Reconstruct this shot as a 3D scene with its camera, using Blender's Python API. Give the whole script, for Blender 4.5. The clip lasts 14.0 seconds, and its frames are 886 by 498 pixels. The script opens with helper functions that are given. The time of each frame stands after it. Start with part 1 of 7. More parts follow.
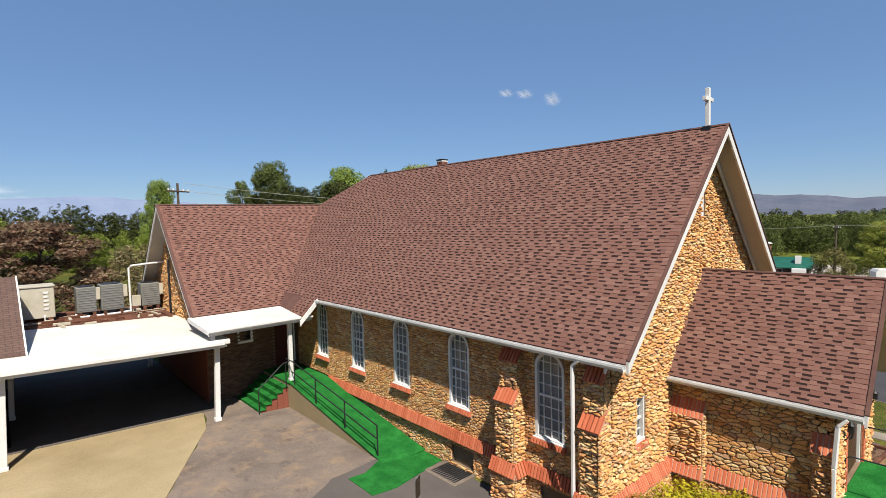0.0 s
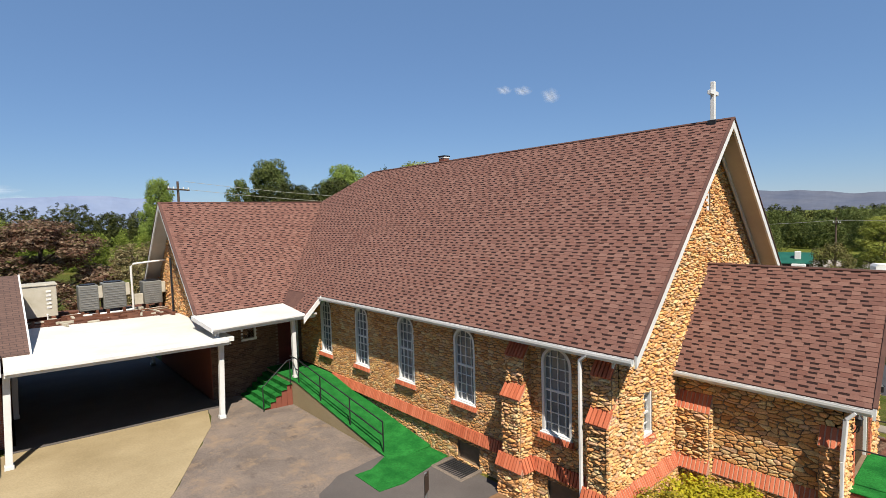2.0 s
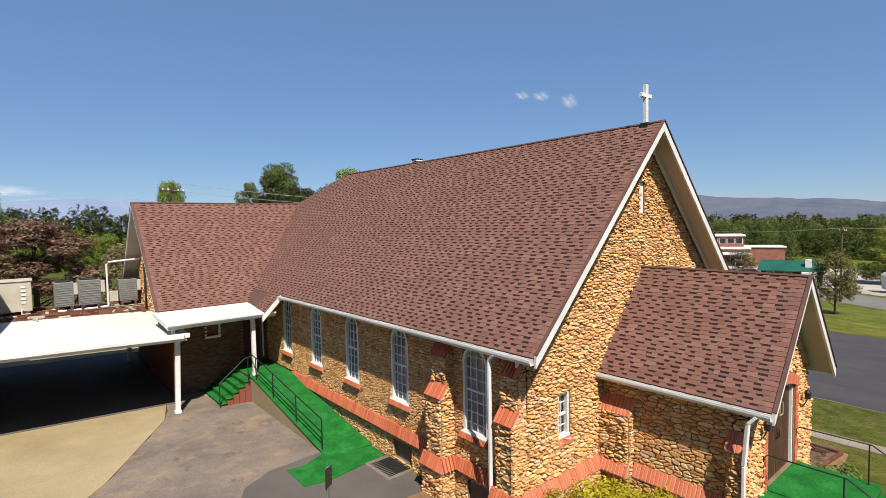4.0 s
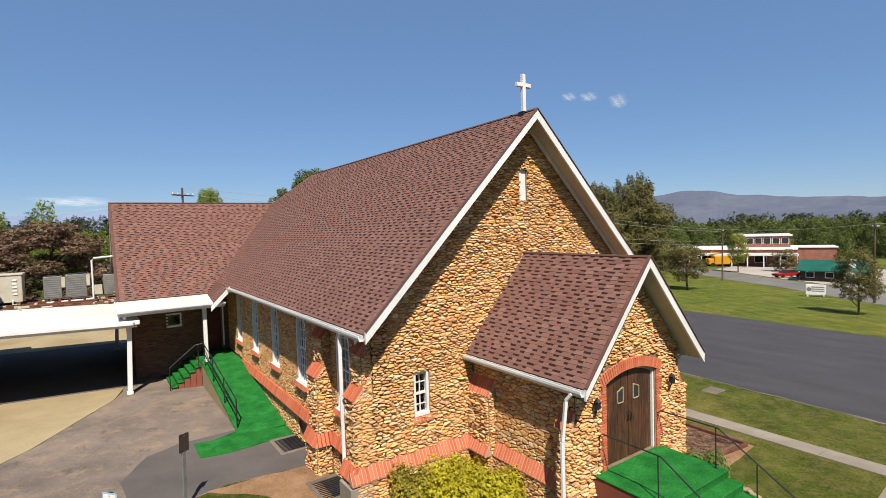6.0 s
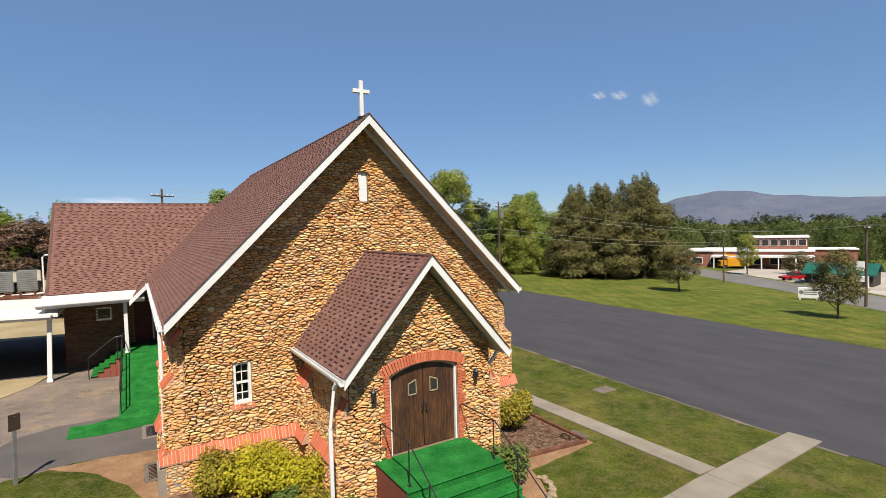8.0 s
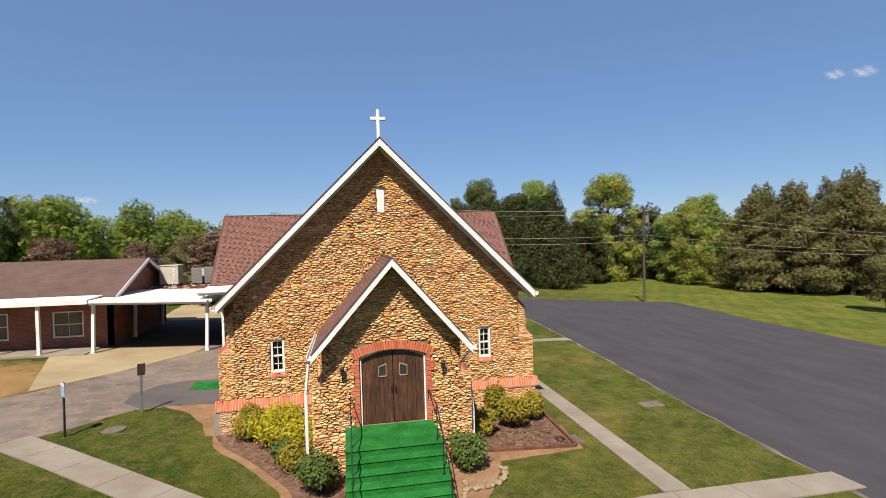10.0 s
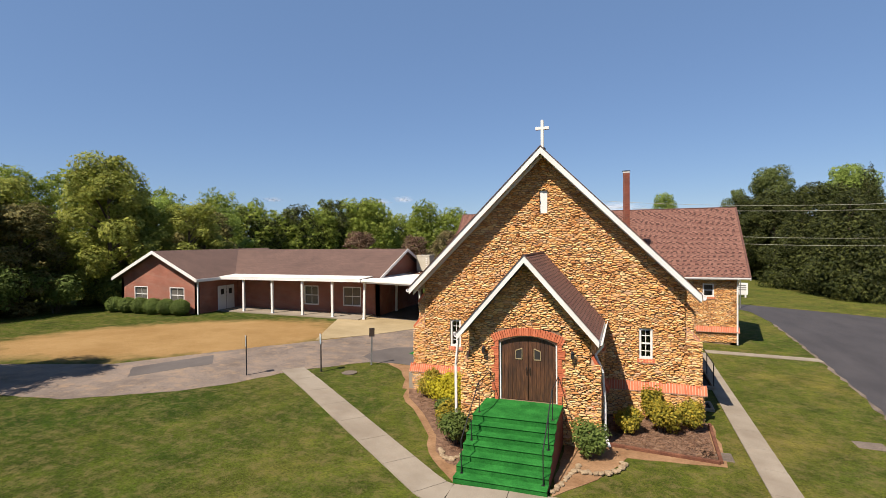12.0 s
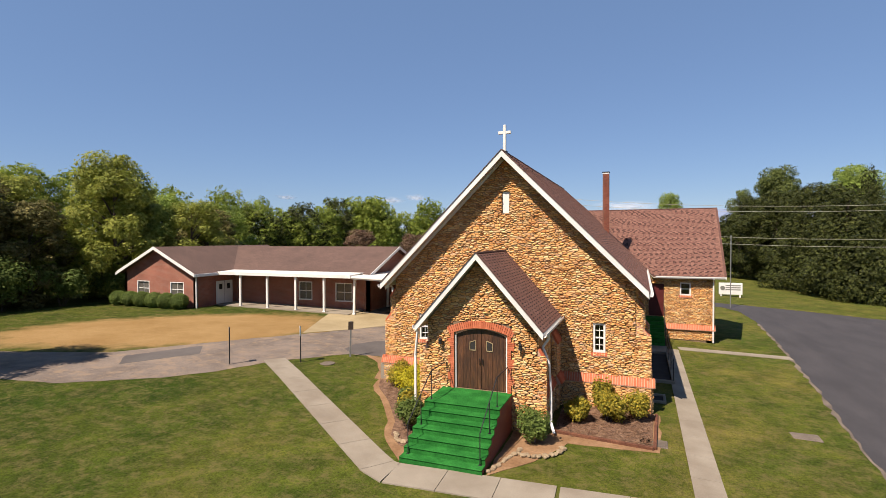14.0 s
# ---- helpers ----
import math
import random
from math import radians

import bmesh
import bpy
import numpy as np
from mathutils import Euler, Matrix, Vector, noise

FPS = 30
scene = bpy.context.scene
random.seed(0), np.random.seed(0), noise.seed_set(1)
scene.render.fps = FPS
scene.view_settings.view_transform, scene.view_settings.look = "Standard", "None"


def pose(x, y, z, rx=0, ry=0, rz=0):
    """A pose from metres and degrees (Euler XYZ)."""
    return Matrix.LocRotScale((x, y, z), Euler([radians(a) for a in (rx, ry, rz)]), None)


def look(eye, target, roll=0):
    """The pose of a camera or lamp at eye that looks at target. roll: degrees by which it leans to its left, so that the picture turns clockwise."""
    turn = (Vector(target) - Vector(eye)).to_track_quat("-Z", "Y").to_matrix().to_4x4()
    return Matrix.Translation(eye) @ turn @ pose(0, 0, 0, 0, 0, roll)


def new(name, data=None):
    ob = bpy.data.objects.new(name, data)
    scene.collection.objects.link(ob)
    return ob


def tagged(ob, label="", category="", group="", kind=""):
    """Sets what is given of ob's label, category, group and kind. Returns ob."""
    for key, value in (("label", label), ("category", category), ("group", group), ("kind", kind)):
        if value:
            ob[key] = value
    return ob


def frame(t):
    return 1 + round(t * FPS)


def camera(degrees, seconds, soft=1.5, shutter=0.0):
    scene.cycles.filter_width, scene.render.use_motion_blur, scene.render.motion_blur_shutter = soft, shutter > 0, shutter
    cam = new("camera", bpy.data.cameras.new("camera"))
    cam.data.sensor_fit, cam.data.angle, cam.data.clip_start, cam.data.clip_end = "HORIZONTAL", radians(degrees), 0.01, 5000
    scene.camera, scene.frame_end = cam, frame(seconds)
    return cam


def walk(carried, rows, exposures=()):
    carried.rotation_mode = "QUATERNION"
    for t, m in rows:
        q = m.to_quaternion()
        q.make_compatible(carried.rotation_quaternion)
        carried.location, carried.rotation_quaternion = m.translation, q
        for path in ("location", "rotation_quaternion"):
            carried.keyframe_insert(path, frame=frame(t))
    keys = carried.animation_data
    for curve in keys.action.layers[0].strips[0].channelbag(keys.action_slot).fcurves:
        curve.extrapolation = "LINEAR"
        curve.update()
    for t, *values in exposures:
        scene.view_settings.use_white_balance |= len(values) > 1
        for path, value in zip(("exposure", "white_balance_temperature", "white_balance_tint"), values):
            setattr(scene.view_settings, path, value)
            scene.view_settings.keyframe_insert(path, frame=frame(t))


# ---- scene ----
cam = camera(82.5, 14.0, soft=0.65)
PATH = [
    (0, (-14.953, -5.767, 7.584), (-13.626, -4.276, 7.465), -1.4),
    (0.5, (-15.051, -5.7, 7.577), (-13.722, -4.211, 7.452), -1.5),
    (1, (-15.108, -5.666, 7.539), (-13.776, -4.18, 7.411), -1.7),
    (1.5, (-15.077, -5.668, 7.438), (-13.75, -4.176, 7.319), -1.6),
    (2, (-15.068, -5.634, 7.54), (-13.738, -4.145, 7.411), -1.7),
    (2.5, (-14.912, -5.803, 7.561), (-13.587, -4.31, 7.436), -1.7),
    (3, (-14.541, -6.131, 7.491), (-13.22, -4.634, 7.378), -1.7),
    (3.2, (-14.343, -6.328, 7.511), (-13.025, -4.828, 7.395), -1.5),
    (5.3, (-11.354, -9.358, 6.958), (-10.181, -7.74, 6.873), -1.7),
    (5.5, (-10.991, -9.703, 6.927), (-9.835, -8.072, 6.84), -1.8),
    (6, (-10.135, -10.605, 6.792), (-9.001, -8.96, 6.706), -1.8),
    (6.5, (-9.192, -11.477, 6.643), (-8.067, -9.826, 6.555), -1.8),
    (7, (-8.099, -12.297, 6.571), (-6.985, -10.639, 6.484), -1.7),
    (7.5, (-7.023, -13.19, 6.61), (-5.928, -11.519, 6.524), -1.6),
    (7.7, (-6.579, -13.557, 6.613), (-5.503, -11.874, 6.528), -1.6),
    (9.8, (-1.637, -17.584, 6.461), (-1.141, -15.647, 6.423), -1.7),
    (10, (-1.184, -17.807, 6.441), (-0.811, -15.843, 6.405), -1.6),
    (10.5, (-0.007, -18.388, 6.373), (0.024, -16.388, 6.341), -1.3),
    (11, (1.106, -18.933, 6.367), (0.771, -16.962, 6.335), -1.0),
    (11.5, (2.142, -19.337, 6.407), (1.54, -17.43, 6.374), -0.7),
    (12, (3.013, -19.595, 6.497), (2.329, -17.716, 6.461), -0.6),
    (12.5, (3.724, -19.757, 6.499), (3.013, -17.888, 6.461), -0.5),
    (13, (4.313, -19.843, 6.469), (3.592, -17.978, 6.43), -0.4),
    (13.5, (4.762, -19.929, 6.473), (4.037, -18.065, 6.433), -0.3),
    (14, (5.101, -19.977, 6.475), (4.372, -18.115, 6.433), -0.2),
]
walk(cam, [(t, look(eye, target, roll)) for t, eye, target, roll in PATH], [(0.0, 0.75, 6500, 10), (7.7, 0.76, 6550, 10), (10.0, 0.80, 6650, 12), (11.0, 0.83, 6750, 13), (12.0, 0.85, 6900, 14), (14.0, 0.87, 7050, 16)])

# ---- world and light ----
SUN_TURN, SUN_HIGH = radians(23.5), radians(53.5)
to_sun = Vector((-math.sin(SUN_TURN) * math.cos(SUN_HIGH), -math.cos(SUN_TURN) * math.cos(SUN_HIGH), math.sin(SUN_HIGH)))
world = bpy.data.worlds.new("sky")
scene.world = world
world.use_nodes = True
wt = world.node_tree
sky = wt.nodes.new("ShaderNodeTexSky")
sky.sky_type, sky.sun_disc = "NISHITA", False
sky.sun_elevation, sky.sun_rotation = SUN_HIGH, math.pi + SUN_TURN
sky.air_density, sky.dust_density, sky.ozone_density, sky.altitude = 1.0, 0.0, 6.0, 600
# an even blue is mixed half into the sky colour to flatten its gradient
flat_sky = wt.nodes.new("ShaderNodeMix")
flat_sky.data_type = "RGBA"
flat_sky.inputs[0].default_value, flat_sky.inputs[7].default_value = 0.5, (1.62, 3.0, 5.6, 1)
wt.links.new(sky.outputs[0], flat_sky.inputs[6])
wt.links.new(flat_sky.outputs[2], wt.nodes["Background"].inputs[0])
wt.nodes["Background"].inputs[1].default_value = 0.064
sun = new("sun", bpy.data.lights.new("sun", "SUN"))
sun.data.energy, sun.data.angle, sun.data.color = 5.0, radians(0.53), (1.0, 0.93, 0.82)
sun.matrix_world = look((0, 0, 40), Vector((0, 0, 40)) - to_sun)
scene.view_settings.exposure = 0.0


# ---- materials ----
def nodes_of(name):
    m = bpy.data.materials.new(name)
    m.use_nodes = True
    t = m.node_tree
    return m, t, t.nodes["Principled BSDF"]


def add(t, kind, **values):
    n = t.nodes.new(kind)
    for key, value in values.items():
        if key in n.inputs:
            n.inputs[key].default_value = value
    return n


def mix_of(t, a, b, factor, blend="MIX"):
    n = t.nodes.new("ShaderNodeMix")
    n.data_type, n.blend_type = "RGBA", blend
    for socket, v in ((n.inputs[0], factor), (n.inputs[6], a), (n.inputs[7], b)):
        if hasattr(v, "is_linked"):
            t.links.new(v, socket)
        elif isinstance(v, tuple):
            socket.default_value = (*v, 1)
        else:
            socket.default_value = v
    return n.outputs[2]


def noise_of(t, scale, detail=4.0, rough=0.6, stretch=None):
    geo = t.nodes.new("ShaderNodeNewGeometry")
    source = geo.outputs["Position"]
    if stretch:
        mp = t.nodes.new("ShaderNodeMapping")
        mp.inputs["Scale"].default_value = stretch
        t.links.new(source, mp.inputs[0])
        source = mp.outputs[0]
    n = add(t, "ShaderNodeTexNoise", Scale=scale, Detail=detail, Roughness=rough)
    t.links.new(source, n.inputs["Vector"])
    return n.outputs["Fac"]


def ramp_of(t, source, stops):
    r = t.nodes.new("ShaderNodeValToRGB")
    e = r.color_ramp.elements
    while len(e) < len(stops):
        e.new(0.5)
    for el, (pos, col) in zip(e, stops):
        el.position, el.color = pos, (*col, 1) if isinstance(col, tuple) else (col, col, col, 1)
    t.links.new(source, r.inputs[0])
    return r.outputs[0]


def random_of(t, islands):
    if islands:
        return t.nodes.new("ShaderNodeNewGeometry").outputs["Random Per Island"]
    return t.nodes.new("ShaderNodeObjectInfo").outputs["Random"]


def surface(name, low, high, grain=30.0, patch=1.2, rough=0.85, bump=0.3, bump_size=0.01, metal=0.0, pieces=None, stretch=None, contrast=0.25, spec=0.3):
    """low, high: the two ends of the large patches; pieces: None, or a list of colours picked per 'object' or 'island'."""
    m, t, b = nodes_of(name)
    big = noise_of(t, patch, 3.0, stretch=stretch)
    colour = ramp_of(t, big, [(0.32, low), (0.68, high)])
    if pieces:
        mode, colours = pieces
        r = ramp_of(t, random_of(t, mode == "island"), [(i / max(1, len(colours) - 1), c) for i, c in enumerate(colours)])
        colour = mix_of(t, r, colour, 0.15)
    fine = noise_of(t, grain, 5.0, 0.7, stretch=stretch)
    shade = ramp_of(t, fine, [(0.25, 1 - contrast), (0.75, 1 + contrast)])
    colour = mix_of(t, colour, shade, 1.0, "MULTIPLY")
    t.links.new(colour, b.inputs["Base Color"])
    b.inputs["Roughness"].default_value, b.inputs["Metallic"].default_value = rough, metal
    b.inputs["Specular IOR Level"].default_value = spec
    if bump:
        bp = add(t, "ShaderNodeBump", Strength=bump, Distance=bump_size)
        t.links.new(fine, bp.inputs["Height"])
        t.links.new(bp.outputs[0], b.inputs["Normal"])
    return m


STONES = [(0.311, 0.115, 0.04), (0.622, 0.3, 0.102), (0.691, 0.432, 0.178), (0.488, 0.22, 0.0794), (0.691, 0.528, 0.275), (0.394, 0.194, 0.0976), (0.684, 0.335, 0.107), (0.519, 0.318, 0.197), (0.691, 0.388, 0.142)]
BRICKS = [(0.358, 0.0875, 0.038), (0.441, 0.118, 0.0549), (0.499, 0.152, 0.0769), (0.39, 0.103, 0.0476)]
DARK_BRICKS = [(0.13, 0.0358, 0.0228), (0.176, 0.0488, 0.0292), (0.202, 0.065, 0.039), (0.15, 0.0423, 0.026)]
SHINGLES = [(0.119, 0.0546, 0.0423), (0.16, 0.0772, 0.0587), (0.14, 0.069, 0.0532), (0.187, 0.0983, 0.0751), (0.129, 0.056, 0.041)]
M_stone = surface("fieldstone", (0.351, 0.201, 0.0655), (0.507, 0.348, 0.153), 26, 1.5, 0.88, 0.9, 0.02, pieces=("object", STONES), contrast=0.42)
M_stones = surface("fieldstone_rows", (0.351, 0.201, 0.0655), (0.507, 0.348, 0.153), 26, 1.5, 0.88, 0.9, 0.02, pieces=("island", STONES), contrast=0.42)
M_mortar = surface("mortar", (0.125, 0.086, 0.052), (0.2, 0.141, 0.088), 40, 2, 0.95, 0.5, 0.01)
M_brick = surface("brick", (0.316, 0.0685, 0.0293), (0.415, 0.122, 0.0585), 60, 3, 0.85, 0.3, 0.004, pieces=("object", BRICKS))
M_bricks = surface("brick_rows", (0.316, 0.0685, 0.0293), (0.415, 0.122, 0.0585), 60, 3, 0.85, 0.3, 0.004, pieces=("island", BRICKS))
M_brick_mortar = surface("brick_mortar", (0.374, 0.211, 0.14), (0.448, 0.269, 0.188), 60, 3, 0.95, 0.3, 0.004)
M_dbricks = surface("dark_brick_rows", (0.13, 0.039, 0.026), (0.195, 0.065, 0.039), 60, 2, 0.85, 0.3, 0.004, pieces=("island", DARK_BRICKS))
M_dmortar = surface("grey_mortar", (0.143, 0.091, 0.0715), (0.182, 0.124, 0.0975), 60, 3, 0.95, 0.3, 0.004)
M_shingle = surface("asphalt_shingle", (0.124, 0.0572, 0.0442), (0.163, 0.0813, 0.0637), 130, 0.9, 0.92, 0.5, 0.004, pieces=("object", SHINGLES), contrast=0.3)
M_shingles = surface("asphalt_shingle_rows", (0.124, 0.0572, 0.0442), (0.163, 0.0813, 0.0637), 130, 0.9, 0.92, 0.5, 0.004, pieces=("island", SHINGLES), contrast=0.3)
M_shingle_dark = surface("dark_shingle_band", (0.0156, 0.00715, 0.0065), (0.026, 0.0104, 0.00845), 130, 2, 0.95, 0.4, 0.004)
M_ridge = surface("ridge_shingle", (0.078, 0.039, 0.0325), (0.111, 0.0553, 0.0423), 130, 2, 0.92, 0.4, 0.004)
M_white = surface("white_paint", (0.541, 0.533, 0.508), (0.631, 0.623, 0.607), 9, 0.7, 0.5, 0.08, 0.003, contrast=0.06)
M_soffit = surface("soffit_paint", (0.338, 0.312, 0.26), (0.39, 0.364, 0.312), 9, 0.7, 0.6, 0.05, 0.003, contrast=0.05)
M_roofwhite = surface("white_roof_membrane", (0.496, 0.472, 0.424), (0.624, 0.6, 0.56), 6, 0.35, 0.6, 0.15, 0.004, contrast=0.06)
M_carpet = surface("green_turf_carpet", (0.0091, 0.0845, 0.0156), (0.0195, 0.143, 0.0273), 24, 2.2, 0.95, 0.6, 0.006, contrast=0.45, spec=0.05)
M_asphalt = surface("fresh_asphalt", (0.039, 0.0364, 0.0384), (0.0468, 0.0436, 0.0455), 90, 0.3, 0.85, 0.5, 0.006, contrast=0.3)
M_lot = surface("parking_asphalt", (0.0364, 0.0338, 0.0358), (0.0507, 0.0468, 0.0488), 60, 0.8, 0.85, 0.5, 0.006, stretch=(1.0, 0.35, 1.0), contrast=0.42)
M_oldasphalt = surface("weathered_asphalt", (0.0813, 0.065, 0.0513), (0.159, 0.127, 0.101), 22, 0.75, 0.95, 0.5, 0.008, contrast=0.4)
def worn_asphalt():
    m, t, b = nodes_of("worn_driveway")
    fine = noise_of(t, 26, 6, 0.75)
    c = ramp_of(t, noise_of(t, 0.55, 6, 0.65), [(0.3, (0.105, 0.083, 0.068)), (0.5, (0.15, 0.12, 0.1)), (0.72, (0.2, 0.155, 0.122))])
    c = mix_of(t, c, ramp_of(t, fine, [(0.3, 0.62), (0.7, 1.35)]), 1.0, "MULTIPLY")
    dust = ramp_of(t, noise_of(t, 1.3, 7, 0.78), [(0.5, 0.0), (0.68, 0.75)])
    c = mix_of(t, c, (0.27, 0.185, 0.115), dust)
    damp = ramp_of(t, noise_of(t, 2.1, 5, 0.7, stretch=(1, 0.6, 1)), [(0.58, 0.0), (0.7, 0.6)])
    c = mix_of(t, c, (0.06, 0.049, 0.043), damp)
    grit = ramp_of(t, noise_of(t, 60, 3, 0.6), [(0.66, 0.0), (0.72, 0.7)])
    c = mix_of(t, c, (0.3, 0.25, 0.19), grit)
    t.links.new(c, b.inputs["Base Color"])
    b.inputs["Roughness"].default_value, b.inputs["Specular IOR Level"].default_value = 0.95, 0.2
    bp = add(t, "ShaderNodeBump", Strength=0.6, Distance=0.01)
    t.links.new(fine, bp.inputs["Height"])
    t.links.new(bp.outputs[0], b.inputs["Normal"])
    return m


M_drive = worn_asphalt()
# for the repair patches, and for the carport floor with its painted shade
M_patch_shade = surface("patched_and_shaded_asphalt", (0.072, 0.062, 0.057), (0.098, 0.085, 0.077), 45, 0.6, 0.9, 0.4, 0.006, contrast=0.28)
M_concrete = surface("concrete", (0.176, 0.146, 0.111), (0.24, 0.208, 0.163), 30, 0.7, 0.9, 0.3, 0.004, contrast=0.15)
M_gravel = surface("pale_gravel", (0.26, 0.221, 0.189), (0.364, 0.319, 0.273), 8, 0.15, 0.95, 0.3, 0.01, contrast=0.15)
M_road = surface("worn_road_asphalt", (0.11, 0.1, 0.092), (0.15, 0.138, 0.125), 20, 0.2, 0.9, 0.3, 0.006, contrast=0.2)
M_pad = surface("tan_concrete", (0.221, 0.169, 0.091), (0.312, 0.247, 0.143), 20, 0.4, 0.9, 0.3, 0.004, contrast=0.18)
M_dirt = surface("bare_dirt", (0.273, 0.169, 0.065), (0.358, 0.247, 0.124), 12, 0.3, 0.95, 0.6, 0.02, contrast=0.3)
M_clay = surface("red_clay", (0.163, 0.0878, 0.0423), (0.247, 0.146, 0.078), 14, 1.3, 0.95, 0.6, 0.02, contrast=0.3)
M_mulch = surface("mulch", (0.0845, 0.0442, 0.0273), (0.195, 0.117, 0.0748), 28, 5, 0.95, 1.0, 0.03, contrast=0.6)
M_black = surface("black_metal", (0.012, 0.012, 0.014), (0.02, 0.02, 0.022), 40, 3, 0.45, 0.05, 0.002)
M_steel = surface("galvanised_steel", (0.156, 0.158, 0.156), (0.218, 0.218, 0.214), 40, 3, 0.5, 0.05, 0.002, metal=0.4)
M_metalgrey = surface("grey_enamel", (0.122, 0.122, 0.111), (0.161, 0.159, 0.141), 40, 2, 0.5, 0.05, 0.002, contrast=0.1)
M_beige = surface("beige_enamel", (0.358, 0.325, 0.247), (0.429, 0.397, 0.325), 30, 2, 0.5, 0.05, 0.002, contrast=0.1)
M_rust = surface("rusty_lumber", (0.065, 0.0228, 0.013), (0.143, 0.0585, 0.0325), 25, 2, 0.9, 0.5, 0.01, contrast=0.5)
# near-black that stands for the shade inside openings, and for dark panes
M_dark = surface("dark_interior", (0.015, 0.014, 0.013), (0.03, 0.028, 0.026), 10, 2, 0.9, 0)
M_redpaint = surface("dark_red_paint", (0.0585, 0.0078, 0.0078), (0.0845, 0.013, 0.013), 20, 2, 0.55, 0.1, 0.003)
M_pole = surface("weathered_pole_wood", (0.0585, 0.039, 0.0292), (0.104, 0.0715, 0.052), 30, 2, 0.9, 0.6, 0.01, stretch=(1, 1, 0.1), contrast=0.4)
M_bark = surface("bark", (0.0455, 0.0325, 0.026), (0.091, 0.0683, 0.052), 18, 1.5, 0.95, 1.0, 0.04, stretch=(1, 1, 0.3), contrast=0.5)
M_wire = surface("cable", (0.273, 0.26, 0.208), (0.338, 0.325, 0.26), 10, 1, 0.6, 0)


def door_wood():
    m, t, b = nodes_of("stained_door_wood")
    geo = t.nodes.new("ShaderNodeNewGeometry")
    grain = noise_of(t, 14, 6, 0.75, stretch=(3.0, 3.0, 0.25))
    stain = noise_of(t, 2.2, 4, 0.6, stretch=(1.6, 1, 0.5))
    c = ramp_of(t, grain, [(0.28, (0.016, 0.0052, 0.002)), (0.5, (0.056, 0.0205, 0.0078)), (0.75, (0.135, 0.058, 0.022))])
    c = mix_of(t, c, ramp_of(t, stain, [(0.35, 0.55), (0.7, 1.5)]), 1.0, "MULTIPLY")
    t.links.new(c, b.inputs["Base Color"])
    b.inputs["Roughness"].default_value = 0.6
    bp = add(t, "ShaderNodeBump", Strength=0.4, Distance=0.006)
    t.links.new(grain, bp.inputs["Height"])
    t.links.new(bp.outputs[0], b.inputs["Normal"])
    return m


M_door = door_wood()


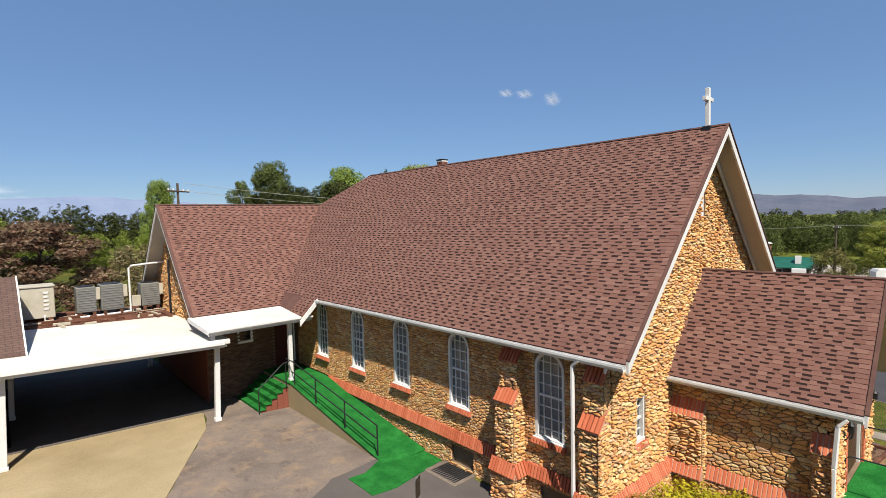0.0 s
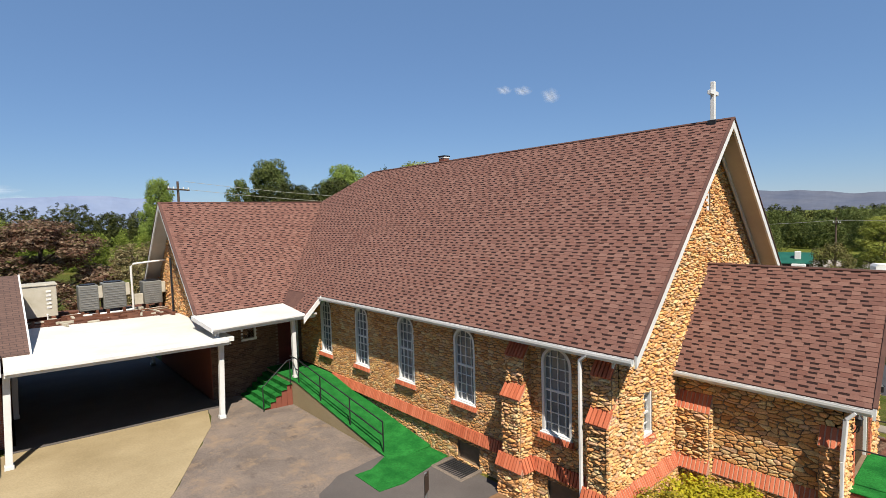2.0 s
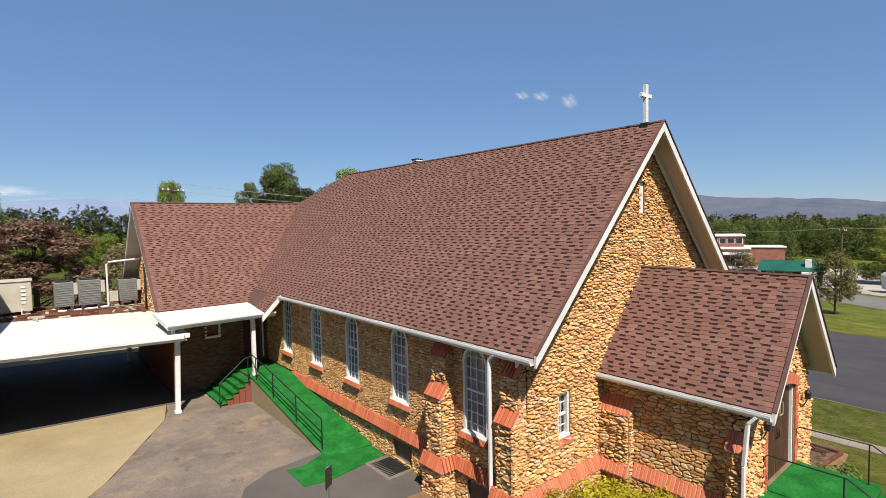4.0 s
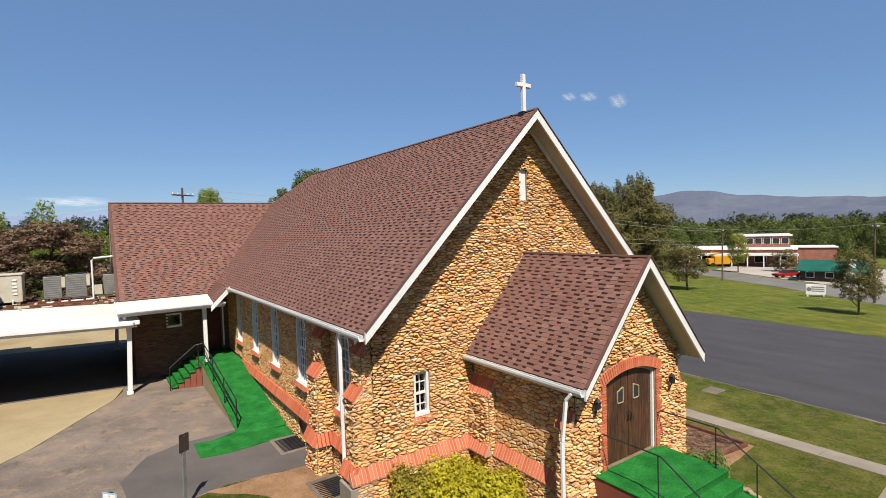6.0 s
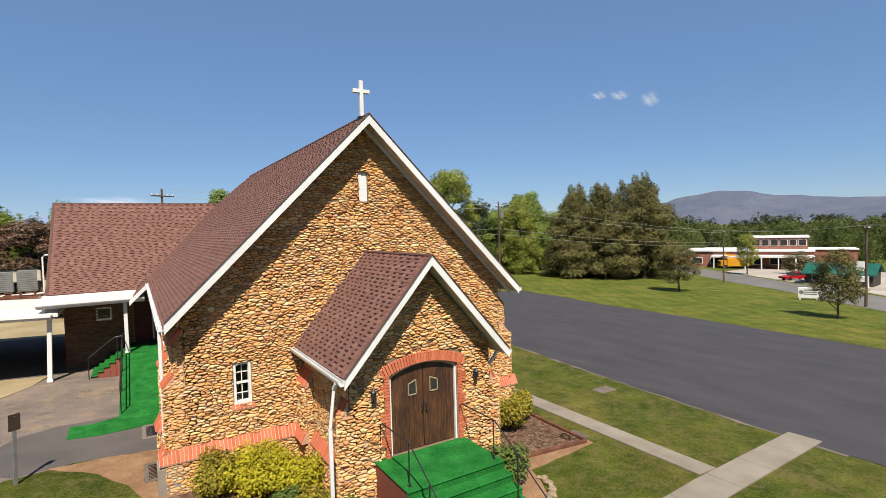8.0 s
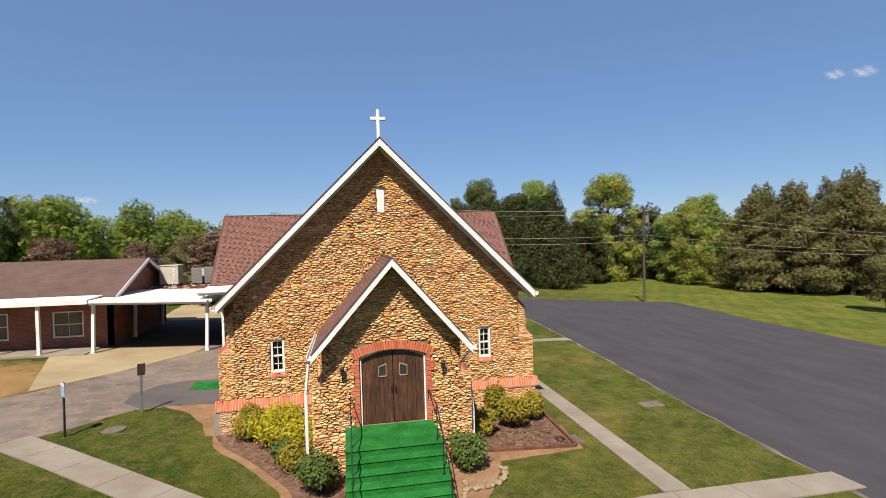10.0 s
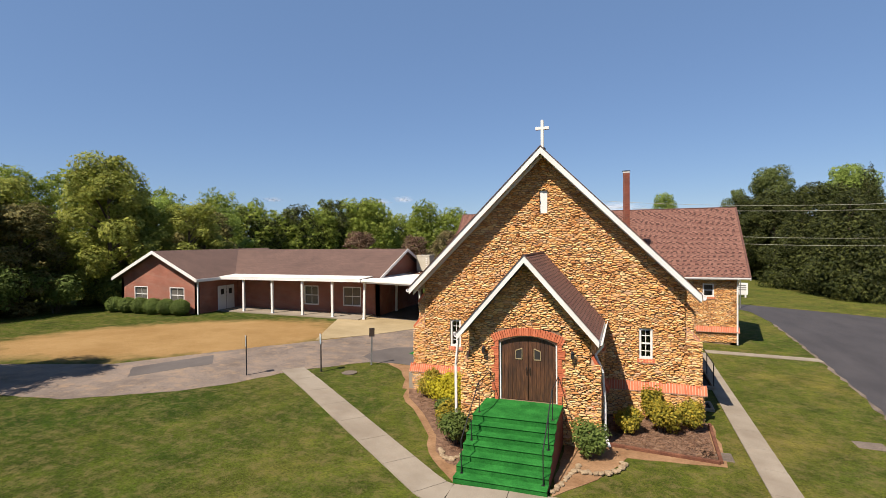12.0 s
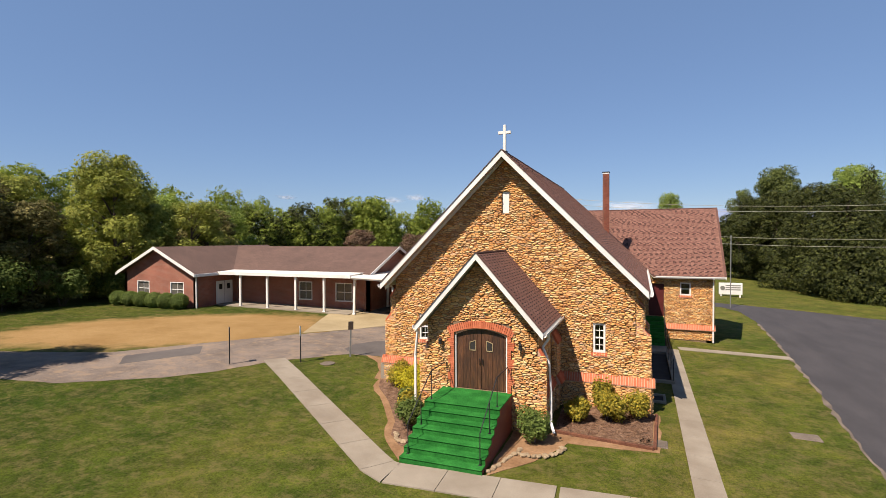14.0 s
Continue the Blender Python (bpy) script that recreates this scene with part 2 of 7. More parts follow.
def lawn():
    m, t, b = nodes_of("mown_grass")
    c1 = ramp_of(t, noise_of(t, 0.2, 6, 0.7), [(0.36, (0.037, 0.058, 0.0055)), (0.52, (0.062, 0.073, 0.0095)), (0.76, (0.118, 0.095, 0.022))])
    c2 = ramp_of(t, noise_of(t, 0.8, 7, 0.8), [(0.36, 0.74), (0.64, 1.24)])
    c = mix_of(t, c1, c2, 1.0, "MULTIPLY")
    c = mix_of(t, c, ramp_of(t, noise_of(t, 13, 9, 0.92), [(0.4, 0.42), (0.6, 1.58)]), 1.0, "MULTIPLY")
    # pale mowing strips
    wave = t.nodes.new("ShaderNodeTexWave")
    wave.bands_direction, wave.wave_profile = "X", "SIN"
    wave.inputs["Scale"].default_value, wave.inputs["Distortion"].default_value = 0.16, 3.0
    wave.inputs["Detail Scale"].default_value = 0.4
    mp = t.nodes.new("ShaderNodeMapping")
    mp.inputs["Rotation"].default_value = (0, 0, radians(35))
    t.links.new(t.nodes.new("ShaderNodeNewGeometry").outputs["Position"], mp.inputs[0])
    t.links.new(mp.outputs[0], wave.inputs["Vector"])
    c = mix_of(t, c, ramp_of(t, wave.outputs["Fac"], [(0.2, 0.93), (0.8, 1.07)]), 1.0, "MULTIPLY")
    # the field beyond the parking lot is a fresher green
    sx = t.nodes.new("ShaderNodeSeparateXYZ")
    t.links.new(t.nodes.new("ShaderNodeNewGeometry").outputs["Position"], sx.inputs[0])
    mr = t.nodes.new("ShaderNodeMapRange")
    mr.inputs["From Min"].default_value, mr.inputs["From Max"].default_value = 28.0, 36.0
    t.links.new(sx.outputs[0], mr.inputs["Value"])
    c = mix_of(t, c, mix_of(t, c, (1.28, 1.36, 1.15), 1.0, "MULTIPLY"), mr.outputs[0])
    # towards -x the lawn is multiplied darker, to a deeper green
    mg = t.nodes.new("ShaderNodeMapRange")
    mg.inputs["From Min"].default_value, mg.inputs["From Max"].default_value = -5.0, -13.0
    t.links.new(sx.outputs[0], mg.inputs["Value"])
    c = mix_of(t, c, mix_of(t, c, (0.52, 0.66, 0.4), 1.0, "MULTIPLY"), mg.outputs[0])
    bare = ramp_of(t, noise_of(t, 0.45, 6, 0.75), [(0.6, 0.0), (0.72, 0.65)])
    c = mix_of(t, c, (0.176, 0.124, 0.0553), bare)
    dry = ramp_of(t, noise_of(t, 2.6, 8, 0.85), [(0.48, 0.0), (0.6, 0.6)])
    c = mix_of(t, c, (0.137, 0.107, 0.0423), dry)
    # worn tan earth beside the driveway
    mp2 = t.nodes.new("ShaderNodeMapping")
    mp2.vector_type = "TEXTURE"
    mp2.inputs["Location"].default_value = (-22.0, 3.6, 0.8)
    mp2.inputs["Rotation"].default_value = (0, 0, radians(36))
    mp2.inputs["Scale"].default_value = (11.5, 6.3, 40)
    t.links.new(t.nodes.new("ShaderNodeNewGeometry").outputs["Position"], mp2.inputs[0])
    ln = t.nodes.new("ShaderNodeVectorMath")
    ln.operation = "LENGTH"
    t.links.new(mp2.outputs[0], ln.inputs[0])
    wob = t.nodes.new("ShaderNodeMath")
    wob.operation = "MULTIPLY_ADD"
    wob.inputs[1].default_value, wob.inputs[2].default_value = 0.75, -0.38
    t.links.new(noise_of(t, 0.55, 7, 0.75), wob.inputs[0])
    su = t.nodes.new("ShaderNodeMath")
    t.links.new(ln.outputs["Value"], su.inputs[0])
    t.links.new(wob.outputs[0], su.inputs[1])
    worn = ramp_of(t, su.outputs[0], [(0.72, 1.0), (1.0, 0.0)])
    earth = mix_of(t, ramp_of(t, noise_of(t, 0.35, 6, 0.7), [(0.3, (0.208, 0.124, 0.0468)), (0.7, (0.28, 0.179, 0.078))]), ramp_of(t, noise_of(t, 14, 6, 0.8), [(0.3, 0.8), (0.7, 1.2)]), 1.0, "MULTIPLY")
    c = mix_of(t, c, earth, worn)
    t.links.new(c, b.inputs["Base Color"])
    b.inputs["Roughness"].default_value, b.inputs["Specular IOR Level"].default_value = 0.95, 0.1
    bp = add(t, "ShaderNodeBump", Strength=0.8, Distance=0.04)
    t.links.new(noise_of(t, 34, 6, 0.85), bp.inputs["Height"])
    t.links.new(bp.outputs[0], b.inputs["Normal"])
    return m


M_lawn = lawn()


def leaf(name, colours, back=0.42, lobes=0.0):
    """lobes: how finely a spray of foliage is cut up into leaves with gaps between them, per metre; 0 for whole leaves."""
    m, t, b = nodes_of(name)
    c = ramp_of(t, random_of(t, True), [(i / (len(colours) - 1), k) for i, k in enumerate(colours)])
    c = mix_of(t, c, ramp_of(t, noise_of(t, 0.5, 3), [(0.3, 0.7), (0.7, 1.3)]), 1.0, "MULTIPLY")
    t.links.new(c, b.inputs["Base Color"])
    b.inputs["Roughness"].default_value, b.inputs["Specular IOR Level"].default_value = 0.7, 0.2
    tr = t.nodes.new("ShaderNodeBsdfTranslucent")
    t.links.new(c, tr.inputs[0])
    mx = t.nodes.new("ShaderNodeMixShader")
    mx.inputs[0].default_value = back
    t.links.new(b.outputs[0], mx.inputs[1])
    t.links.new(tr.outputs[0], mx.inputs[2])
    out = mx.outputs[0]
    if lobes:
        gap = ramp_of(t, noise_of(t, lobes, 2.0, 0.6), [(0.47, 0.0), (0.5, 1.0)])
        cut = t.nodes.new("ShaderNodeMixShader")
        t.links.new(gap, cut.inputs[0])
        t.links.new(t.nodes.new("ShaderNodeBsdfTransparent").outputs[0], cut.inputs[1])
        t.links.new(out, cut.inputs[2])
        out = cut.outputs[0]
    t.links.new(out, t.nodes["Material Output"].inputs[0])
    return m


L_green = leaf("spring_leaves", [(0.139, 0.169, 0.0276), (0.223, 0.254, 0.0463), (0.307, 0.314, 0.0643), (0.181, 0.206, 0.0366)], lobes=6.0)
L_wood = leaf("woodland_leaves", [(0.111, 0.153, 0.0222), (0.177, 0.23, 0.0372), (0.243, 0.285, 0.0515), (0.143, 0.187, 0.0294)], lobes=5.0)
L_light = leaf("light_leaves", [(0.139, 0.199, 0.0343), (0.199, 0.27, 0.0507), (0.251, 0.316, 0.0766), (0.164, 0.226, 0.0422)], lobes=5.0)
L_dark = leaf("dark_evergreen_leaves", [(0.011, 0.016, 0.004), (0.031, 0.041, 0.0075), (0.072, 0.08, 0.017), (0.018, 0.025, 0.005)], 0.15, lobes=7.0)
L_pine = leaf("pine_needles", [(0.0626, 0.0652, 0.0194), (0.106, 0.0986, 0.0298), (0.151, 0.124, 0.0398), (0.0842, 0.079, 0.0243)], 0.15, lobes=8.0)
L_copper = leaf("copper_leaves", [(0.0634, 0.0258, 0.0164), (0.127, 0.0655, 0.0387), (0.244, 0.178, 0.118), (0.0878, 0.0468, 0.0251)], 0.25, lobes=9.0)
L_bronze = leaf("bronze_leaves", [(0.0683, 0.0513, 0.0208), (0.137, 0.103, 0.0396), (0.285, 0.239, 0.125), (0.091, 0.0852, 0.0286)], 0.25, lobes=9.0)
L_far = leaf("distant_leaves", [(0.06, 0.085, 0.022), (0.1, 0.13, 0.034), (0.15, 0.17, 0.05), (0.08, 0.105, 0.028)], lobes=4.0)
L_yellow = leaf("golden_shrub_leaves", [(0.251, 0.228, 0.0148), (0.41, 0.365, 0.0203), (0.525, 0.456, 0.0359), (0.32, 0.297, 0.0203)])
L_mixed = leaf("shrub_leaves", [(0.1, 0.109, 0.0169), (0.242, 0.205, 0.0228), (0.399, 0.3, 0.0396), (0.171, 0.164, 0.0228)])
L_hedge = leaf("hedge_leaves", [(0.0722, 0.112, 0.0234), (0.108, 0.152, 0.0325), (0.144, 0.192, 0.0468), (0.0845, 0.122, 0.0267)])


def glass(name, tint=(0.9, 0.93, 0.95)):
    m, t, b = nodes_of(name)
    b.inputs["Base Color"].default_value = (*tint, 1)
    b.inputs["Transmission Weight"].default_value, b.inputs["Roughness"].default_value, b.inputs["IOR"].default_value = 1.0, 0.03, 1.45
    return m


M_glass = glass("window_glass")
M_frost = surface("obscured_grey_glass", (0.0975, 0.107, 0.117), (0.143, 0.153, 0.163), 6, 1.1, 0.12, 0.1, 0.002, contrast=0.12, spec=0.5)
M_blind = surface("blind_behind_glass", (0.065, 0.0618, 0.0553), (0.111, 0.104, 0.091), 3, 0.9, 0.1, 0, contrast=0.15, spec=0.5)
M_pebble = surface("tan_field_pebble", (0.176, 0.124, 0.0748), (0.286, 0.221, 0.143), 20, 3, 0.9, 0.5, 0.01, contrast=0.3)


# ---- building helpers ----
def mesh_of(name, verts, faces):
    me = bpy.data.meshes.new(name)
    me.from_pydata(verts, [], faces)
    return me


def part(name, bm, material, parent=None, label=""):
    """Links a bmesh, or ready mesh data, as one mesh object under a thing or a part."""
    if isinstance(bm, bmesh.types.BMesh):
        me = bpy.data.meshes.new(name)
        bm.normal_update()
        bm.to_mesh(me)
        bm.free()
    else:
        me = bm
    if material and not me.materials:
        me.materials.append(material)
    ob = new(name, me)
    ob.parent = parent
    if label:
        ob["label"] = label
    return ob


def thing(name, label, category, place=(0, 0, 0), group="", kind=""):
    ob = new(name)
    ob.location = place
    ob.empty_display_size = 0.2
    return tagged(ob, label, category, group, kind)


def block(bm, lo, hi, bevel=0.0, m=None):
    """A box between two corners, with its edges bevelled."""
    lo, hi = Vector(lo), Vector(hi)
    got = bmesh.ops.create_cube(bm, size=1, matrix=Matrix.Translation((lo + hi) / 2) @ Matrix.Diagonal((*(hi - lo), 1)))
    verts = got["verts"]
    if bevel:
        edges = {e for v in verts for e in v.link_edges}
        got = bmesh.ops.bevel(bm, geom=list(edges), offset=bevel, segments=1, affect="EDGES", profile=0.5)
        verts = got["verts"]
    if m is not None:
        bmesh.ops.transform(bm, matrix=m, verts=list(set(verts)))
    return bm


def box(lo, hi, bevel=0.0, m=None):
    return block(bmesh.new(), lo, hi, bevel, m)


def beam(bm, a, b, w, h=None, bevel=0.0, up=(0, 0, 1)):
    """A square bar from a to b."""
    a, b = Vector(a), Vector(b)
    z = (b - a).normalized()
    x = Vector(up).cross(z)
    if x.length < 1e-4:
        x = Vector((1, 0, 0))
    x.normalize()
    y = z.cross(x)
    m = Matrix((x, y, z)).transposed().to_4x4()
    m.translation = a
    return block(bm, (-w / 2, -(h or w) / 2, 0), (w / 2, (h or w) / 2, (b - a).length), bevel, m)


def pipe(bm, points, r, sides=8):
    """A round tube along points."""
    pts = [Vector(p) for p in points]
    rings = []
    for i, p in enumerate(pts):
        d = (pts[min(i + 1, len(pts) - 1)] - pts[max(i - 1, 0)]).normalized()
        x = d.cross(Vector((0, 0, 1)) if abs(d.z) < 0.95 else Vector((1, 0, 0))).normalized()
        y = d.cross(x)
        rad = r[i] if isinstance(r, (list, tuple)) else r
        rings.append([bm.verts.new(p + rad * (math.cos(k * 2 * math.pi / sides) * x + math.sin(k * 2 * math.pi / sides) * y)) for k in range(sides)])
    for a, b in zip(rings, rings[1:]):
        for k in range(sides):
            bm.faces.new((a[k], a[(k + 1) % sides], b[(k + 1) % sides], b[k]))
    bm.faces.new(rings[0][::-1])
    bm.faces.new(rings[-1])
    return bm


def prism(bm, pts, offset):
    """A solid from a planar outline, pushed along offset."""
    off = Vector(offset)
    a = [bm.verts.new(Vector(p)) for p in pts]
    b = [bm.verts.new(Vector(p) + off) for p in pts]
    n = len(a)
    fs = [bm.faces.new(a), bm.faces.new(b[::-1])]
    for i in range(n):
        fs.append(bm.faces.new((a[i], b[i], b[(i + 1) % n], a[(i + 1) % n])))
    bmesh.ops.recalc_face_normals(bm, faces=fs)
    return bm


GROUND = ((-400, 1.2), (-60, 1.0), (-28, 0.9), (-16, 0.75), (-9.5, 0.5), (-2, 0.0), (6, 0.0), (15, -0.4), (48, -2.5), (77, -3.7), (130, -5.6), (300, -7.0), (3000, -9.0))


def ground_z(x):
    if x <= GROUND[0][0]:
        return GROUND[0][1]
    for (a, za), (b, zb) in zip(GROUND, GROUND[1:]):
        if x <= b:
            return za + (zb - za) * (x - a) / (b - a)
    return GROUND[-1][1]


def sheet(name, outline, rise, material, parent=None, skirt=0.12, wobble=0.0, seed=1):
    """A slab that follows the ground: its outline in plan, its top by rise over the ground."""
    pts = []
    rnd = random.Random(seed)
    for (x0, y0), (x1, y1) in zip(outline, outline[1:] + outline[:1]):
        n = max(1, int(math.hypot(x1 - x0, y1 - y0) / 0.5)) if wobble else 1
        for i in range(n):
            k = i / n
            w = wobble if i else 0
            pts.append((x0 + (x1 - x0) * k + rnd.uniform(-w, w), y0 + (y1 - y0) * k + rnd.uniform(-w, w)))
    bm = bmesh.new()
    f = bm.faces.new([bm.verts.new((x, y, 0)) for x, y in pts])
    if f.normal.z < 0 or sum(a[0] * b[1] - a[1] * b[0] for a, b in zip(pts, pts[1:] + pts[:1])) < 0:
        bmesh.ops.reverse_faces(bm, faces=[f])
    for gx, _ in GROUND:
        bmesh.ops.bisect_plane(bm, geom=bm.verts[:] + bm.edges[:] + bm.faces[:], plane_co=(gx, 0, 0), plane_no=(1, 0, 0))
    bmesh.ops.triangulate(bm, faces=bm.faces[:])
    edge = [e for e in bm.edges if e.is_boundary]
    for v in bm.verts:
        v.co.z = ground_z(v.co.x) + rise
    got = bmesh.ops.extrude_edge_only(bm, edges=edge)["geom"]
    for v in got:
        if isinstance(v, bmesh.types.BMVert):
            v.co.z -= skirt
    return part(name, bm, material, parent)


# ---- pieces: stones, bricks, shingles ----
def clip(poly, a, b, c):
    """Keeps the side a*x + b*y <= c of a convex outline."""
    out = []
    for i, p in enumerate(poly):
        q = poly[(i + 1) % len(poly)]
        dp, dq = a * p[0] + b * p[1] - c, a * q[0] + b * q[1] - c
        if dp <= 0:
            out.append(p)
        if (dp < 0 < dq) or (dq < 0 < dp):
            k = dp / (dp - dq)
            out.append((p[0] + (q[0] - p[0]) * k, p[1] + (q[1] - p[1]) * k))
    return out


def clip_to(poly, outline):
    """Cuts a convex outline to another one, which runs counter-clockwise."""
    for (x0, y0), (x1, y1) in zip(outline, outline[1:] + outline[:1]):
        a, b = y1 - y0, x0 - x1
        poly = clip(poly, a, b, a * x0 + b * y0)
        if len(poly) < 3:
            return []
    return poly


def area_of(p):
    return 0.5 * sum(a[0] * b[1] - a[1] * b[0] for a, b in zip(p, p[1:] + p[:1]))


def stone_cells(outline, holes, seed, w=0.175, h=0.066):
    """Irregular flat stones that fill an outline: rows of shaken seeds, each with the cell that is nearest to it."""
    rnd = random.Random(seed)
    us, vs = [p[0] for p in outline], [p[1] for p in outline]
    rows, v = [], min(vs) - h
    while v < max(vs) + h:
        row, u = [], min(us) - w * rnd.uniform(0.6, 1.4)
        while u < max(us) + w:
            row.append((u, v + rnd.uniform(-0.4, 0.4) * h))
            u += w * rnd.choice((0.45, 0.75, 1.0, 1.4, 1.9)) * rnd.uniform(0.8, 1.2)
        rows.append(row)
        v += h * rnd.uniform(0.62, 1.4)
    k = w / h * 0.9
    cells = []
    for r, row in enumerate(rows):
        near = [s for rr in range(max(0, r - 3), min(len(rows), r + 4)) for s in rows[rr]]
        for s in row:
            poly = [(s[0] - 1.4 * w, s[1] - 2 * h), (s[0] + 1.4 * w, s[1] - 2 * h), (s[0] + 1.4 * w, s[1] + 2 * h), (s[0] - 1.4 * w, s[1] + 2 * h)]
            for o in near:
                if o is s or abs(o[0] - s[0]) > 2.9 * w:
                    continue
                dx, dy = o[0] - s[0], (o[1] - s[1]) * k * k
                mx, my = (o[0] + s[0]) / 2, (o[1] + s[1]) / 2
                poly = clip(poly, dx, dy, dx * mx + dy * my)
                if len(poly) < 3:
                    break
            poly = clip_to(poly, outline) if len(poly) >= 3 else []
            for u0, v0, u1, v1 in holes:
                if len(poly) < 3:
                    break
                cu = sum(p[0] for p in poly) / len(poly)
                cv = sum(p[1] for p in poly) / len(poly)
                if max(p[0] for p in poly) <= u0 or min(p[0] for p in poly) >= u1 or max(p[1] for p in poly) <= v0 or min(p[1] for p in poly) >= v1:
                    continue
                sides = [(cu - u0, (1, 0, u0)), (u1 - cu, (-1, 0, -u1)), (cv - v0, (0, 1, v0)), (v1 - cv, (0, -1, -v1))]
                d, cut = min(sides)
                if d > 0.45 * w:
                    poly = []
                else:
                    poly = clip(poly, *cut)
            if len(poly) >= 3 and area_of(poly) > 0.0016:
                cells.append(poly)
    return cells


def stone_verts(poly, rnd, deep=(0.014, 0.078)):
    """One stone with rounded shoulders over its cell: vertices as u, v, depth, and faces."""
    cu, cv = sum(p[0] for p in poly) / len(poly), sum(p[1] for p in poly) / len(poly)
    # cut the corners, so that the stones are not angular
    ring = []
    for i, p in enumerate(poly):
        a, b = poly[i - 1], poly[(i + 1) % len(poly)]
        short = min(math.hypot(a[0] - p[0], a[1] - p[1]), math.hypot(b[0] - p[0], b[1] - p[1]))
        for o in (a, b) if short > 0.05 else (b,):
            k = rnd.uniform(0.1, 0.28)
            ring.append((p[0] + (o[0] - p[0]) * k, p[1] + (o[1] - p[1]) * k))
    size = math.sqrt(abs(area_of(poly)))
    gap = min(rnd.choice((0.003, 0.006, 0.010, 0.015)), size * 0.1)
    rough = min(1.0, max(0.3, (deep[1] - deep[0]) / 0.05))
    deep = rnd.uniform(*deep)
    tu, tv = rnd.uniform(-0.16, 0.16) * rough, rnd.uniform(-0.26, 0.12) * rough
    verts, n = [], len(ring)
    for pull, up in ((gap, 0.0), (gap + rnd.uniform(0.006, 0.014), 0.92)):
        for u, v in ring:
            d = math.hypot(u - cu, v - cv) or 1
            k = max(0.25, 1 - pull / d * 1.15 * (1 if up < 0.9 else rnd.uniform(0.7, 1.5)))
            uu, vv = cu + (u - cu) * k, cv + (v - cv) * k
            verts.append((uu, vv, (deep * rnd.uniform(1 - 0.2 * rough, 1 + 0.1 * rough) + tu * (uu - cu) + tv * (vv - cv)) * up))
    # a split face: facets that meet off the middle
    cu, cv = cu + rnd.uniform(-0.25, 0.25) * size, cv + rnd.uniform(-0.12, 0.12) * size
    verts.append((cu, cv, deep * rnd.uniform(0.98, 1.0 + 0.15 * rough) + 0.008 * rough))
    faces = [(n + i, n + (i + 1) % n, 2 * n) for i in range(n)]
    for i in range(n):
        j = (i + 1) % n
        faces.append((i, j, n + j, n + i))
    return verts, faces


def wall_frame(origin, along, out):
    """Maps u along the wall, v up and depth out of it to the world."""
    o, a, n = Vector(origin), Vector(along).normalized(), Vector(out).normalized()
    return lambda u, v, d=0.0: o + a * u + Vector((0, 0, 1)) * v + n * d


def stone_wall(wall, fr, outline, holes, seed, single=0, single_from=None, w=0.175, h=0.066, deep=(0.014, 0.07)):
    """Lays stones over a wall; up to 'single' of them, those nearest to single_from, are pieces of their own."""
    rnd = random.Random(seed + 77)
    cells = stone_cells(outline, holes, seed, w, h)
    if single and single_from:
        cells.sort(key=lambda p: (p[0][0] - single_from[0]) ** 2 + (p[0][1] - single_from[1]) ** 2)
    verts, faces = [], []
    for i, poly in enumerate(cells):
        sv, sf = stone_verts(poly, rnd, deep)
        world_verts = [fr(*v) for v in sv]
        if i < single:
            me = mesh_of("stone", world_verts, sf)
            part("stone", me, M_stone, wall)
        else:
            base = len(verts)
            verts += world_verts
            faces += [tuple(base + k for k in f) for f in sf]
    if verts:
        tagged(part("stonework", mesh_of("stonework", verts, faces), M_stones, wall), kind="stuff")


def slab_wall(name, fr, outline, holes, thick, material, parent, label=""):
    """A wall with its openings right through it; fr gives its outer face."""
    us = sorted({p[0] for p in outline} | {h[0] for h in holes} | {h[2] for h in holes})
    vs = sorted({p[1] for p in outline} | {h[1] for h in holes} | {h[3] for h in holes})
    bm, corners = bmesh.new(), {}

    def corner(u, v):
        key = (round(u, 4), round(v, 4))
        if key not in corners:
            corners[key] = bm.verts.new(fr(u, v))
        return corners[key]

    for u0, u1 in zip(us, us[1:]):
        for v0, v1 in zip(vs, vs[1:]):
            mu, mv = (u0 + u1) / 2, (v0 + v1) / 2
            if any(h[0] < mu < h[2] and h[1] < mv < h[3] for h in holes):
                continue
            poly = clip_to([(u0, v0), (u1, v0), (u1, v1), (u0, v1)], outline)
            if len(poly) >= 3 and area_of(poly) > 1e-5:
                vs_ = []
                for q in poly:
                    c = corner(*q)
                    if c not in vs_:
                        vs_.append(c)
                if len(vs_) >= 3:
                    bm.faces.new(vs_)
    made = bmesh.ops.extrude_face_region(bm, geom=bm.faces[:])["geom"]
    bmesh.ops.translate(bm, verts=[g for g in made if isinstance(g, bmesh.types.BMVert)], vec=fr(0, 0, -thick) - fr(0, 0))
    bmesh.ops.recalc_face_normals(bm, faces=bm.faces[:])
    return part(name, bm, material, parent, label)


